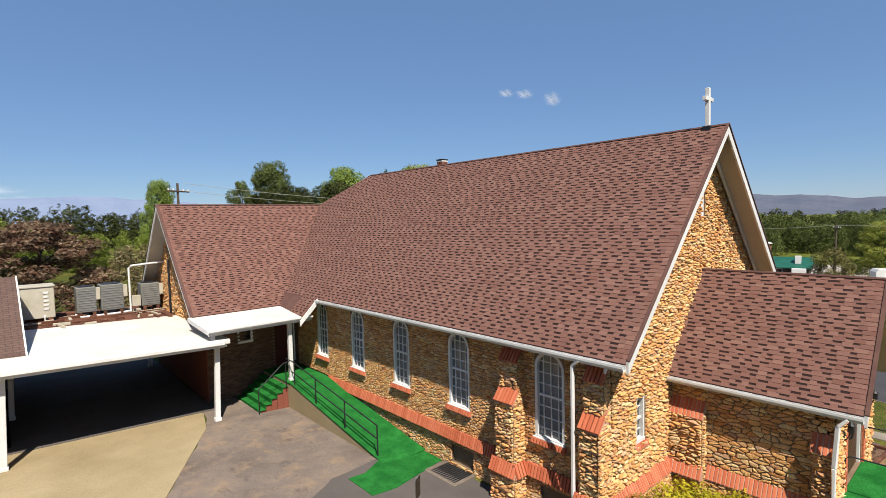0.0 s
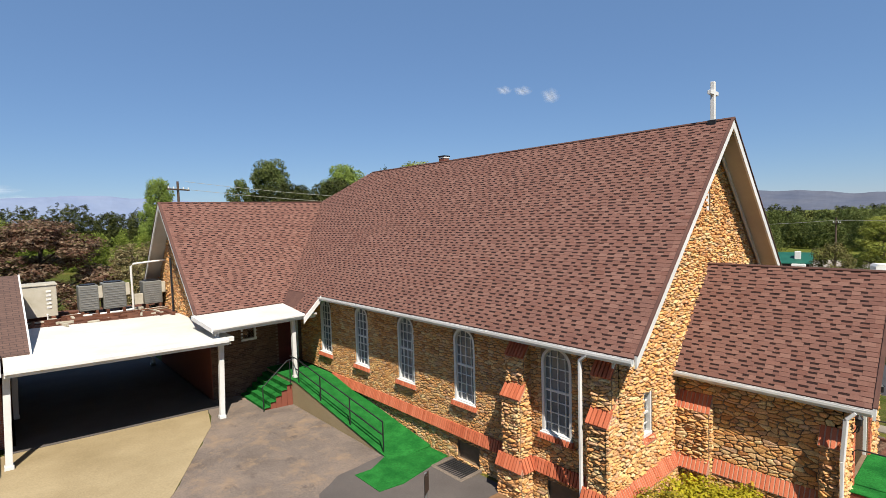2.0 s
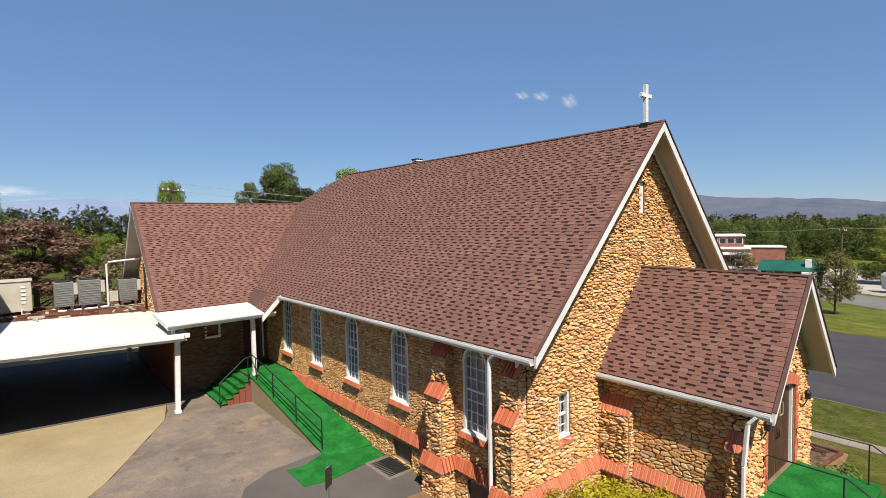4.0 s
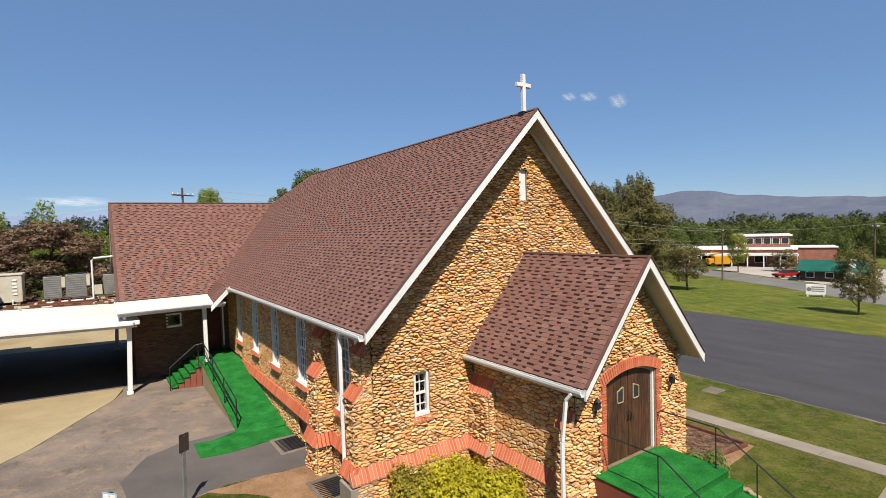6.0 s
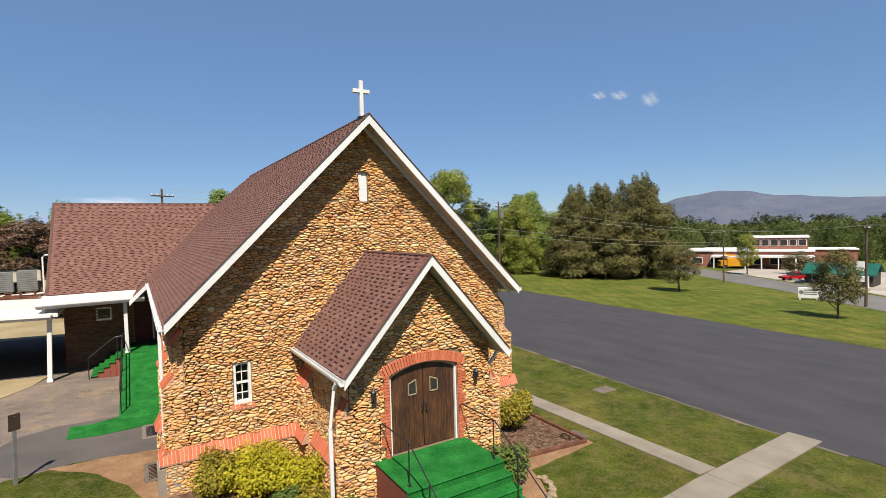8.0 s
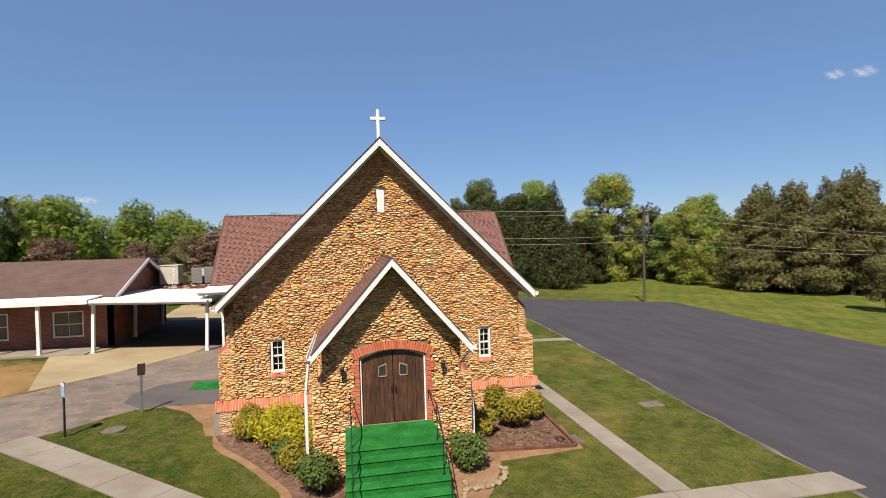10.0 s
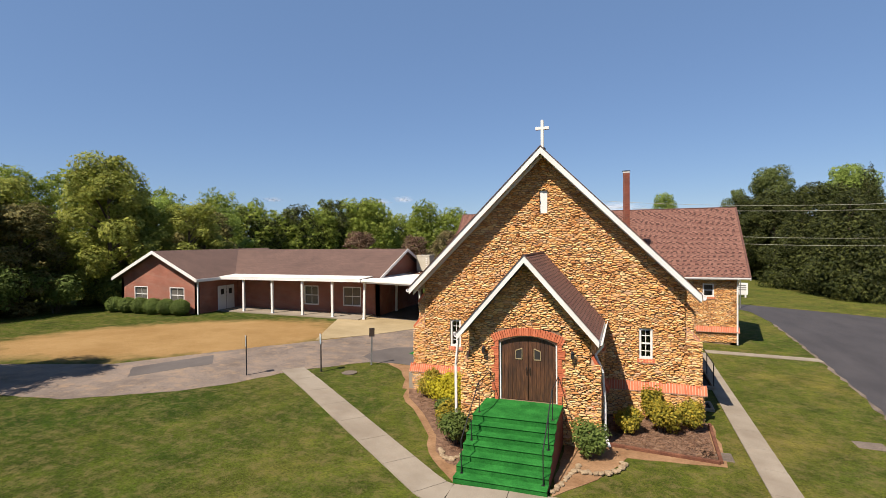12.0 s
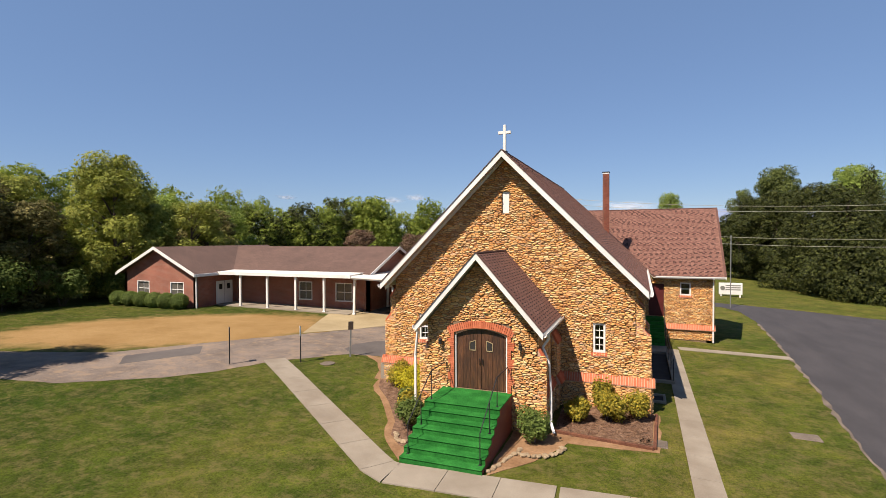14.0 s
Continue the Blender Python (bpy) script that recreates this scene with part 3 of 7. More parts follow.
def roof_shingles(roof, origin, along, up_slope, length, rise, seed, single=0, trim=None, course=0.116):
    """Courses of laminated shingles on a slope. trim(v) gives the u range of a course at height v up the slope."""
    rnd = random.Random(seed)
    o, a, s = Vector(origin), Vector(along).normalized(), Vector(up_slope).normalized()
    n = a.cross(s).normalized()
    if n.z < 0:
        n = -n

    def put(u0, u1, v0, v1, d0, d1):
        # a tab: thick at its lower edge, thin at its upper one
        p = [o + a * u + s * v + n * d for u, v, d in ((u0, v0, 0), (u1, v0, 0), (u1, v0, d0), (u0, v0, d0), (u0, v1, d1), (u1, v1, d1), (u0, v1, 0), (u1, v1, 0))]
        return p, [(0, 1, 2, 3), (3, 2, 5, 4), (0, 3, 4, 6), (1, 7, 5, 2)]

    tabs, bands, bases = ([], []), ([], []), ([], [])

    def join(store, p, f):
        base = len(store[0])
        store[0].extend(p)
        store[1].extend(tuple(base + k for k in q) for q in f)

    count, v = 0, 0.0
    while v < rise - 0.02:
        v1 = min(v + course + 0.02, rise)
        lo, hi = trim(v) if trim else (0.0, length)
        if trim:
            hi = max(hi, trim(v + course)[1])
        if hi - lo > 0.1:
            u = lo
            while u < hi:
                e = min(hi, u + rnd.uniform(0.75, 1.1))
                join(bases, *put(u, e, v, v1, 0.013, 0.004))
                u = e
            u = lo + rnd.uniform(0, 0.2)
            while u < hi - 0.05:
                e = min(hi, u + rnd.choice((0.13, 0.17, 0.2, 0.24)) * rnd.uniform(0.85, 1.15))
                p, f = put(u, e, v - 0.004, v1, 0.021, 0.0085)
                if count < single:
                    part("shingle", mesh_of("shingle", p, f), M_shingle, roof)
                    count += 1
                else:
                    join(tabs, p, f)
                g = min(hi, e + rnd.choice((0.12, 0.15, 0.18, 0.21)) * rnd.uniform(0.85, 1.15))
                if g - e > 0.04:
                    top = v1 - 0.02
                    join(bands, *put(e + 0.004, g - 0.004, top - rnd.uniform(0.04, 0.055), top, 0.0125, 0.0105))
                u = g
        v += course
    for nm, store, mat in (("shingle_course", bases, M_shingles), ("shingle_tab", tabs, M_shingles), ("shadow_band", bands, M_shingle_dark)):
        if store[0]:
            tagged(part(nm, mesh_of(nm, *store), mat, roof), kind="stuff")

# ---- ground ----
def ground():
    xs = sorted({g[0] for g in GROUND} | {-3000, -1200, -150} | {-50 + 5 * i for i in range(25)})
    ys = [-3000, -1000, -300, -120] + [-60 + 10 * i for i in range(22)] + [250, 500, 1200, 3000]
    bm = bmesh.new()
    grid = [[bm.verts.new((x, y, ground_z(x))) for y in ys] for x in xs]
    for i in range(len(xs) - 1):
        for j in range(len(ys) - 1):
            bm.faces.new((grid[i][j], grid[i + 1][j], grid[i + 1][j + 1], grid[i][j + 1]))
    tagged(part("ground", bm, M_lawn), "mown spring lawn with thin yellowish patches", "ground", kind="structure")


ground()
ASPHALT = [(11.0, -60), (11.3, -8), (11.5, -3), (11.9, 1.7), (12.5, 7), (13.0, 13.3), (13.5, 20), (13.8, 26), (13.5, 33), (12.4, 35.2), (6, 35.6), (-8, 36), (-8, 39), (13, 38.6), (20.3, 38), (27, 36.9), (37, 36.4), (36.2, 28), (35, 22), (34.6, 12), (32.8, -2.3), (29, -60)]
NEAR = [(11.3, -8), (11.5, -3), (11.9, 1.7), (12.5, 7), (13.0, 13.3), (13.5, 20), (13.8, 26)]
tagged(sheet("gravel_edge", [(x - 0.13, y) for x, y in NEAR] + [(x + 0.1, y) for x, y in NEAR[::-1]], 0.007, M_oldasphalt, wobble=0.1, seed=4), "thin pale gravel edge of the parking lot", "ground", kind="structure")
tagged(sheet("parking_lot", ASPHALT, 0.012, M_lot, wobble=0.06), "smooth dark asphalt parking lot beside the lawn", "pavement", kind="structure")
DRIVE = [(-60, -15), (-27, -9.2), (-19.5, -7.5), (-16.6, -7.0), (-13.6, -4.6), (-12.4, -2.9), (-11.4, -0.4), (-9.0, 2.6), (-7.6, 3.1), (-5.2, 3.1), (-5.2, 15.6), (-9.0, 15.6), (-9.8, 12.6), (-12.0, 8.5), (-15.9, 2.8), (-19.8, -2.6), (-25, -4.6), (-60, -10.5)]
tagged(sheet("driveway", DRIVE, 0.010, M_drive, wobble=0.05), "weathered grey-brown asphalt driveway", "pavement", kind="structure")
PATCH = [(-8.9, 2.7), (-7.6, 3.1), (-5.2, 3.1), (-5.2, 6.9), (-6.6, 6.9), (-8.3, 6.6), (-9.2, 6.0), (-9.9, 4.6), (-9.8, 3.4)]
tagged(sheet("asphalt_patch", PATCH, 0.018, M_patch_shade, wobble=0.03), "darker patched asphalt beside the stone wall", "pavement", kind="structure")
tagged(sheet("asphalt_patch", [(-17.13, -3.98), (-15.45, -0.97), (-16.74, 0.43), (-18.36, -2.75)], 0.016, M_patch_shade, wobble=0.03), "dark repair patch in the driveway", "pavement", kind="structure")
PAD = [(-12.0, 8.5), (-9.8, 12.6), (-9.4, 14.3), (-15.3, 14.3), (-15.3, 13.4), (-17, 12.6), (-14.2, 5.6)]
tagged(sheet("concrete_pad", PAD, 0.022, M_pad), "tan concrete carport floor", "pavement", kind="structure")
# darker than the pad: the carport roof's shade is put in its colour
tagged(sheet("shaded_carport_floor", [(-8.9, 14.35), (-8.9, 25), (-15.2, 25), (-15.2, 14.35)], 0.02, M_patch_shade), "carport floor with the roof's shade in its dark colour", "pavement", kind="structure")
tagged(sheet("rear_yard", [(-8.0, 25.05), (-8.0, 44), (-18, 44), (-16, 25.05)], 0.02, M_pad, wobble=0.1), "tan concrete yard behind the carport", "pavement", kind="structure")

def slabs(name, a, b, width, label, joint=1.5):
    """A concrete path from a to b in separate slabs with open joints."""
    a, b = Vector(a), Vector(b)
    d = (b - a).normalized()
    s = Vector((-d.y, d.x)) * width / 2
    length = (b - a).length
    n = max(1, round(length / joint))
    path = thing(name, label, "path", kind="structure")
    for i in range(n):
        p, q = a + d * (length * i / n + 0.008), a + d * (length * (i + 1) / n - 0.008)
        sheet("slab", [tuple(p - s), tuple(q - s), tuple(q + s), tuple(p + s)], 0.035, M_concrete, path)
    return path


walkway = slabs("path", (-11.55, -0.1), (-1.85, -7.4), 1.05, "pale concrete footpath across the lawn", 1.7)
sheet("slab", [(-1.527, -6.99), (-1.31, -7.05), (-1.31, -8.25), (-2.162, -7.828)], 0.035, M_concrete, walkway)
slabs("path", (-1.3, -7.65), (3.14, -7.4), 1.2, "pale concrete footpath at the foot of the steps", 1.5)
slabs("path", (3.22, -7.28), (11.75, -6.69), 0.92, "pale concrete footpath towards the parking lot", 1.6)
slabs("path", (6.77, -6.53), (6.78, 12.1), 0.76, "narrow concrete footpath beside the stone wall", 1.5)
slabs("path", (7.2, 12.6), (12.95, 13.2), 0.75, "short concrete footpath to the parking lot", 1.5)

# ---- the stone church ----
RIDGE, EAVE_X, RAKE_Y, HIP_Y, TR_Y, TR_Z, TR_L, TR_R, TR_EAVE = 9.93, 5.42, -0.60, 16.6, 19.5, 8.5, -9.42, 9.95, 15.05
WX, TW, HX = 4.95, 15.4, 1.43
church = thing("church", "fieldstone church with steep brown shingle roofs and white trim", "church")
FRONT = wall_frame((0, 0, 0), (1, 0, 0), (0, -1, 0))
LEFT = wall_frame((-WX, 0, 0), (0, 1, 0), (-1, 0, 0))
RIGHT = wall_frame((WX, 0, 0), (0, 1, 0), (1, 0, 0))
SMALL = [(-3.83, 2.11, -3.38, 3.22), (3.42, 2.11, 3.87, 3.22)]
SLIT = (-0.13, 7.48, 0.15, 8.35)
ARCHED = [1.66, 4.90, 7.70, 10.40, 13.10]
ARCH = [(c - 0.44, 2.0, c + 0.44, 4.26) for c in ARCHED]

wall_front = slab_wall("wall_front", FRONT, [(-WX, -0.4), (WX, -0.4), (WX, 4.8), (0, 9.75), (-WX, 4.8)], SMALL + [SLIT, (-1.6, 1.2, 1.6, 3.2)], 0.4, M_mortar, church, "front gable wall of tan fieldstone")
hide = (-2.0, -0.5, 2.0, 5.2)
stone_wall(wall_front, FRONT, [(-WX, 2.85), (WX, 2.85), (WX, 4.8), (0, 9.75), (-WX, 4.8)], SMALL + [SLIT, (-2.0, 0, 2.0, 3.45)], 11, 150, (-3, 4))
stone_wall(wall_front, FRONT, [(-5.5, 1.28), (5.5, 1.28), (5.5, 2.85), (-5.5, 2.85)], SMALL + [(-2.05, 0, 2.05, 3.45)], 12, 150, (-4, 2))
wall_left = slab_wall("wall_left", LEFT, [(0, -0.4), (TW, -0.4), (TW, 4.85), (0, 4.85)], ARCH, 0.4, M_mortar, church, "side wall of tan fieldstone with arched windows")
stone_wall(wall_left, LEFT, [(0, 1.28), (TW, 1.28), (TW, 4.85), (0, 4.85)], ARCH, 13, 280, (2, 2), deep=(0.026, 0.037))
wall_right = slab_wall("wall_right", RIGHT, [(0, -0.4), (TW, -0.4), (TW, 4.85), (0, 4.85)], [], 0.4, M_mortar, church, "shaded side wall of fieldstone")
stone_wall(wall_right, RIGHT, [(0, 0), (TW, 0), (TW, 4.85), (0, 4.85)], [], 14, w=0.27, h=0.115)
# thicker foot of the walls below the brick ledge
PL = 0.14


def plinth(fr, u0, u1, seed, single=0, holes=(), z0=-0.4, z1=1.0, proud=PL):
    p = slab_wall("plinth", lambda u, v, d=0.0: fr(u, v, d + proud), [(u0, z0), (u1, z0), (u1, z1), (u0, z1)], list(holes), proud + 0.1, M_mortar, church)
    stone_wall(p, lambda u, v, d=0.0: fr(u, v, d + proud), [(u0, z0), (u1, z0), (u1, z1), (u0, z1)], list(holes), seed, single, (u0, 0.7), deep=(0.022, 0.045))
    return p


WELLS = [(4.3, 0.30, 5.2, 0.86), (0.95, 0.25, 1.9, 0.86)]
plinth(FRONT, -5.5, -2.0, 21, 60)
plinth(FRONT, 2.0, 5.5, 22, 60)
plinth(LEFT, 0.0, 15.3, 23, 60, WELLS, proud=0.07)
plinth(RIGHT, 0.0, 12.4, 24)
BRICK = box((-0.0285, 0, -0.045), (0.0285, 0.34, 0.045), 0.004)
BRICK_ME = bpy.data.meshes.new("brick")
BRICK.to_mesh(BRICK_ME)
BRICK_ME.materials.append(M_brick)


def brick_ledge(fr, u0, u1, z0=1.0, z1=1.30, out=PL + 0.05, owner=None, name="brick_ledge", pitch=0.092):
    """A row of sloping bricks on edge, its lower end out of the wall, its upper one at the wall."""
    ledge = part(name, mesh_of(name, [fr(u0, z0 - 0.03, 0.0), fr(u1, z0 - 0.03, 0.0), fr(u1, z0 - 0.03, out - 0.006), fr(u0, z0 - 0.03, out - 0.006), fr(u0, z0 + 0.0, out - 0.004), fr(u1, z0 + 0.0, out - 0.004), fr(u0, z1 - 0.004, 0.03), fr(u1, z1 - 0.004, 0.03)],
                 [(0, 1, 2, 3), (3, 2, 5, 4), (4, 5, 7, 6), (0, 3, 4, 6), (1, 7, 5, 2)]), M_brick_mortar, owner or church, "sloping ledge of red brick")
    n = max(1, int(abs(u1 - u0) / pitch))
    step = (u1 - u0) / n
    slope = math.hypot(out, z1 - z0)
    for i in range(n):
        b = new("brick", BRICK_ME)
        b.parent = ledge
        x = fr(1, 0) - fr(0, 0)
        y = (fr(0, z1, 0.03) - fr(0, z0, out)).normalized()
        z = x.cross(y)
        m = Matrix((x, y, z)).transposed().to_4x4()
        m.translation = fr(u0 + (i + 0.5) * step, z0, out) - z * 0.036
        b.matrix_basis = m @ Matrix.Diagonal((abs(step) / 0.078, slope / 0.34, 1, 1))
    return ledge


def buttress(fr, u0, u1, seed, out=0.46, z_cap=(2.85, 3.35), foot=True):
    """A stone pier against a wall, in two stages, each with a sloping brick cap."""
    zs = 1.28 if foot else -0.4
    bt = part("buttress", mesh_of("buttress", [fr(u, v, d) for u in (u0, u1) for d, v in ((0, -0.4), (out, -0.4), (out, z_cap[0]), (0, z_cap[1]))],
              [(0, 1, 2, 3), (7, 6, 5, 4), (1, 5, 6, 2), (2, 6, 7, 3), (0, 3, 7, 4)]), M_mortar, church, "stepped fieldstone buttress with brick caps")
    stone_wall(bt, lambda u, v, d=0.0: fr(u, v, d + out), [(u0, zs), (u1, zs), (u1, z_cap[0]), (u0, z_cap[0])], [], seed, 40, (u0, 2))
    for uu, sgn in ((u0, -1), (u1, 1)):
        side = lambda u, v, d=0.0, uu=uu, sgn=sgn: fr(uu + sgn * d, v, u)
        stone_wall(bt, side, [(0.03, zs), (out, zs), (out, z_cap[0]), (0.03, z_cap[1])], [], seed + int(sgn) + 2, 0)
    brick_ledge(fr, u0 - 0.02, u1 + 0.02, z_cap[0] - 0.02, z_cap[1] + 0.03, out + 0.03, bt, "brick_cap")
    if not foot:
        return bt
    up = 0.27
    b2 = part("upper_stage", mesh_of("upper_stage", [fr(u, v, d) for u in (u0, u1) for d, v in ((0, z_cap[0]), (up, z_cap[0]), (up, z_cap[1] + 0.55), (0, z_cap[1] + 0.85))],
              [(0, 1, 2, 3), (7, 6, 5, 4), (1, 5, 6, 2), (2, 6, 7, 3), (0, 3, 7, 4)]), M_mortar, church)
    stone_wall(b2, lambda u, v, d=0.0: fr(u, v, d + up), [(u0, z_cap[0]), (u1, z_cap[0]), (u1, z_cap[1] + 0.55), (u0, z_cap[1] + 0.55)], [], seed + 5, 20, (u0, 3))
    for uu, sgn in ((u0, -1), (u1, 1)):
        side = lambda u, v, d=0.0, uu=uu, sgn=sgn: fr(uu + sgn * d * 0.6, v, u)
        stone_wall(b2, side, [(0.02, z_cap[0]), (up, z_cap[0]), (up, z_cap[1] + 0.55), (0.02, z_cap[1] + 0.83)], [], seed + int(sgn) + 14, 0)
    brick_ledge(fr, u0, u1, z_cap[1] + 0.52, z_cap[1] + 0.86, up + 0.02, b2, "brick_cap")
    if foot:
        ft = part("buttress_foot", mesh_of("foot", [fr(u, v, d) for u in (u0 - 0.1, u1 + 0.1) for d, v in ((0, -0.4), (out + 0.1, -0.4), (out + 0.1, 1.0), (0, 1.0))],
                  [(0, 1, 2, 3), (7, 6, 5, 4), (1, 5, 6, 2), (2, 6, 7, 3), (0, 3, 7, 4)]), M_mortar, church)
        stone_wall(ft, lambda u, v, d=0.0: fr(u, v, d + out + 0.1), [(u0 - 0.1, -0.4), (u1 + 0.1, -0.4), (u1 + 0.1, 1.0), (u0 - 0.1, 1.0)], [], seed + 8, 20, (u0, 1))
        for uu, sgn in ((u0 - 0.1, -1), (u1 + 0.1, 1)):
            side = lambda u, v, d=0.0, uu=uu, sgn=sgn: fr(uu + sgn * d, v, u)
            stone_wall(ft, side, [(0.14, -0.4), (out + 0.1, -0.4), (out + 0.1, 1.0), (0.14, 1.0)], [], seed + 9, 0)
        shifted = lambda u, v, d=0.0: fr(u, v, d + out - 0.04)
        brick_ledge(shifted, u0 - 0.12, u1 + 0.12, owner=ft)
        for uu, sgn in ((u0 - 0.02, -1), (u1 + 0.02, 1)):
            side = lambda u, v, d=0.0, uu=uu, sgn=sgn: fr(uu + sgn * d * 0.75, v, u)
            if uu > 0:
                brick_ledge(side, 0.12, out + 0.1, owner=ft)
    return bt


buttress(LEFT, 0.02, 0.52, 31)
buttress(LEFT, 2.45, 3.05, 41)
buttress(RIGHT, 0.02, 0.60, 51)
buttress(RIGHT, 2.45, 3.10, 61)
brick_ledge(FRONT, -5.62, -2.2)
brick_ledge(FRONT, 2.2, 5.62)
brick_ledge(LEFT, 0.62, 2.35, out=0.13)
brick_ledge(LEFT, 3.15, 12.6, out=0.13)
brick_ledge(RIGHT, 0.72, 2.35)
block_bm = box((-5.66, -0.16, -0.3), (-5.1, 0.5, 0.92), 0.01)
part("foundation_block", block_bm, M_concrete, church, "pale smooth corner stone block")


# --- roofs ---
def roof_slab(name, pts, thick, parent):
    """A sloping roof deck from the outline of its top."""
    bm = bmesh.new()
    prism(bm, pts, (0, 0, -thick * 0.6))
    deck = part(name, bm, M_ridge, parent)
    bm = bmesh.new()
    prism(bm, [Vector(p) - Vector((0, 0, thick * 0.61)) for p in pts], (0, 0, -thick * 0.39))
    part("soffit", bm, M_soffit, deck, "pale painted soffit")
    return deck


def z_nave(x):
    return RIDGE - abs(x)


roof = part("roof", box((-0.05, RAKE_Y + 0.1, RIDGE - 0.3), (0.05, HIP_Y, RIDGE - 0.15)), M_soffit, church, "steep brown asphalt shingle roof")
V0 = 20.93
for sgn in (-1, 1):
    pts = [(sgn * EAVE_X, RAKE_Y, z_nave(EAVE_X)), (0, RAKE_Y, RIDGE), (0, HIP_Y, RIDGE), (sgn * HX, TR_Y, TR_Z), (sgn * EAVE_X, V0 - EAVE_X, z_nave(EAVE_X))]
    deck = roof_slab("roof_deck", pts, 0.16, church)
    r2 = math.sqrt(2)

    def trim(v):
        ax = EAVE_X - v / r2
        return 0.0, (V0 - ax if ax > HX else HIP_Y + ax * (TR_Y - HIP_Y) / HX) - RAKE_Y

    roof_shingles(deck, (sgn * EAVE_X, RAKE_Y, z_nave(EAVE_X)), (0, 1, 0), (-sgn, 0, 1), 18.6, EAVE_X * r2, 5 + sgn, 290 if sgn < 0 else 0, trim)
hip = roof_slab("hip_deck", [(0, HIP_Y, RIDGE), (-HX, TR_Y, TR_Z), (HX, TR_Y, TR_Z)], 0.16, church)
ext = roof_slab("roof_deck", [(-EAVE_X, 12.6, z_nave(EAVE_X)), (-6.1, 12.6, z_nave(6.1)), (-6.1, V0 - 6.1, z_nave(6.1)), (-EAVE_X, V0 - EAVE_X, z_nave(EAVE_X))], 0.16, church)
roof_shingles(ext, (-6.1, 12.6, z_nave(6.1)), (0, 1, 0), (1, 0, 1), 1.2, 0.96, 9)
# transept
for sgn, x_end in ((-1, TR_L), (1, TR_R)):
    eave_z = TR_Z - (TR_Y - TR_EAVE)
    vx = V0 - TR_EAVE
    deck = roof_slab("roof_deck", [(sgn * HX, TR_Y, TR_Z), (x_end, TR_Y, TR_Z), (x_end, TR_EAVE, eave_z), (sgn * vx, TR_EAVE, eave_z)], 0.16, church)
    span = abs(x_end)

    def trim_t(v):
        y = TR_EAVE + v / r2
        return 0.0, span - max(HX, V0 - y)

    roof_shingles(deck, (x_end, TR_EAVE, eave_z), (-sgn, 0, 0), (0, 1, 1), span, (TR_Y - TR_EAVE) * r2, 15 + sgn, 0, trim_t)
    back = 2 * TR_Y - TR_EAVE
    bdeck = roof_slab("roof_deck", [(x_end, TR_Y, TR_Z), (0, TR_Y, TR_Z), (0, back, eave_z), (x_end, back, eave_z)], 0.16, church)
    # rake boards and gable walls of the transept
    for yy, e in ((TR_EAVE, 0), (back, 1)):
        bm = bmesh.new()
        s = 0.045 * sgn
        prism(bm, [(x_end + s * 0.1, TR_Y, TR_Z - 0.012), (x_end + s * 0.1, yy, eave_z - 0.012), (x_end + s * 0.1, yy, eave_z - 0.2), (x_end + s * 0.1, TR_Y, TR_Z - 0.2)], (s, 0, 0))
        part("rake_board", bm, M_white, church, "white rake board")
        bm = bmesh.new()
        prism(bm, [(x_end - s * 1.2, TR_Y, TR_Z + 0.045), (x_end - s * 1.2, yy, eave_z + 0.045), (x_end - s * 1.2, yy, eave_z - 0.008), (x_end - s * 1.2, TR_Y, TR_Z - 0.008)], (s * 2.6, 0, 0))
        part("drip_edge", bm, M_ridge, church, "dark shingle edge over the rake board")
part("ridge_cap", pipe(bmesh.new(), [(0, RAKE_Y, RIDGE + 0.0), (0, HIP_Y, RIDGE + 0.0)], 0.05, 6), M_ridge, church, "dark ridge shingles")
part("ridge_cap", pipe(bmesh.new(), [(TR_L, TR_Y, TR_Z), (TR_R, TR_Y, TR_Z)], 0.05, 6), M_ridge, church)
TRX, TRXR = 8.83, 9.35
GL = wall_frame((-TRX, 0, 0), (0, 1, 0), (-1, 0, 0))
eave_z = TR_Z - (TR_Y - TR_EAVE)
gable = [(TW, -0.4), (23.6, -0.4), (23.6, 4.2), (TR_Y, 8.28), (TW, 4.2)]
wl = slab_wall("transept_wall", GL, gable, [], 0.4, M_mortar, church)
stone_wall(wl, GL, [(TW, 3.35), (23.6, 3.35), (23.6, 4.2), (TR_Y, 8.28), (TW, 4.2)], [], 71, 120, (15, 4))
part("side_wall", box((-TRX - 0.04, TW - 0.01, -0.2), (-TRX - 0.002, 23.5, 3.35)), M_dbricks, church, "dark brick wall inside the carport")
part("conduit", pipe(bmesh.new(), [(-TRX - 0.12, 20.2, 3.5), (-TRX - 0.12, 20.2, 5.8), (-TRX - 0.1, 20.25, 6.0)], 0.045, 6), M_black, church, "black service conduit on the gable")
GR = wall_frame((TRXR, 0, 0), (0, 1, 0), (1, 0, 0))
wr = slab_wall("transept_wall", GR, gable, [], 0.4, M_mortar, church)
stone_wall(wr, GR, gable, [], 72, w=0.3, h=0.13)
TF = wall_frame((0, TW, 0), (1, 0, 0), (0, -1, 0))
SIDE_DOOR, SIDE_WIN, TR_WIN, REAR_DOOR = (-6.05, 1.3, -5.3, 3.35), (-7.62, 2.62, -6.98, 3.24), (7.44, 2.8, 8.06, 3.62), (5.6, 1.42, 6.5, 3.5)
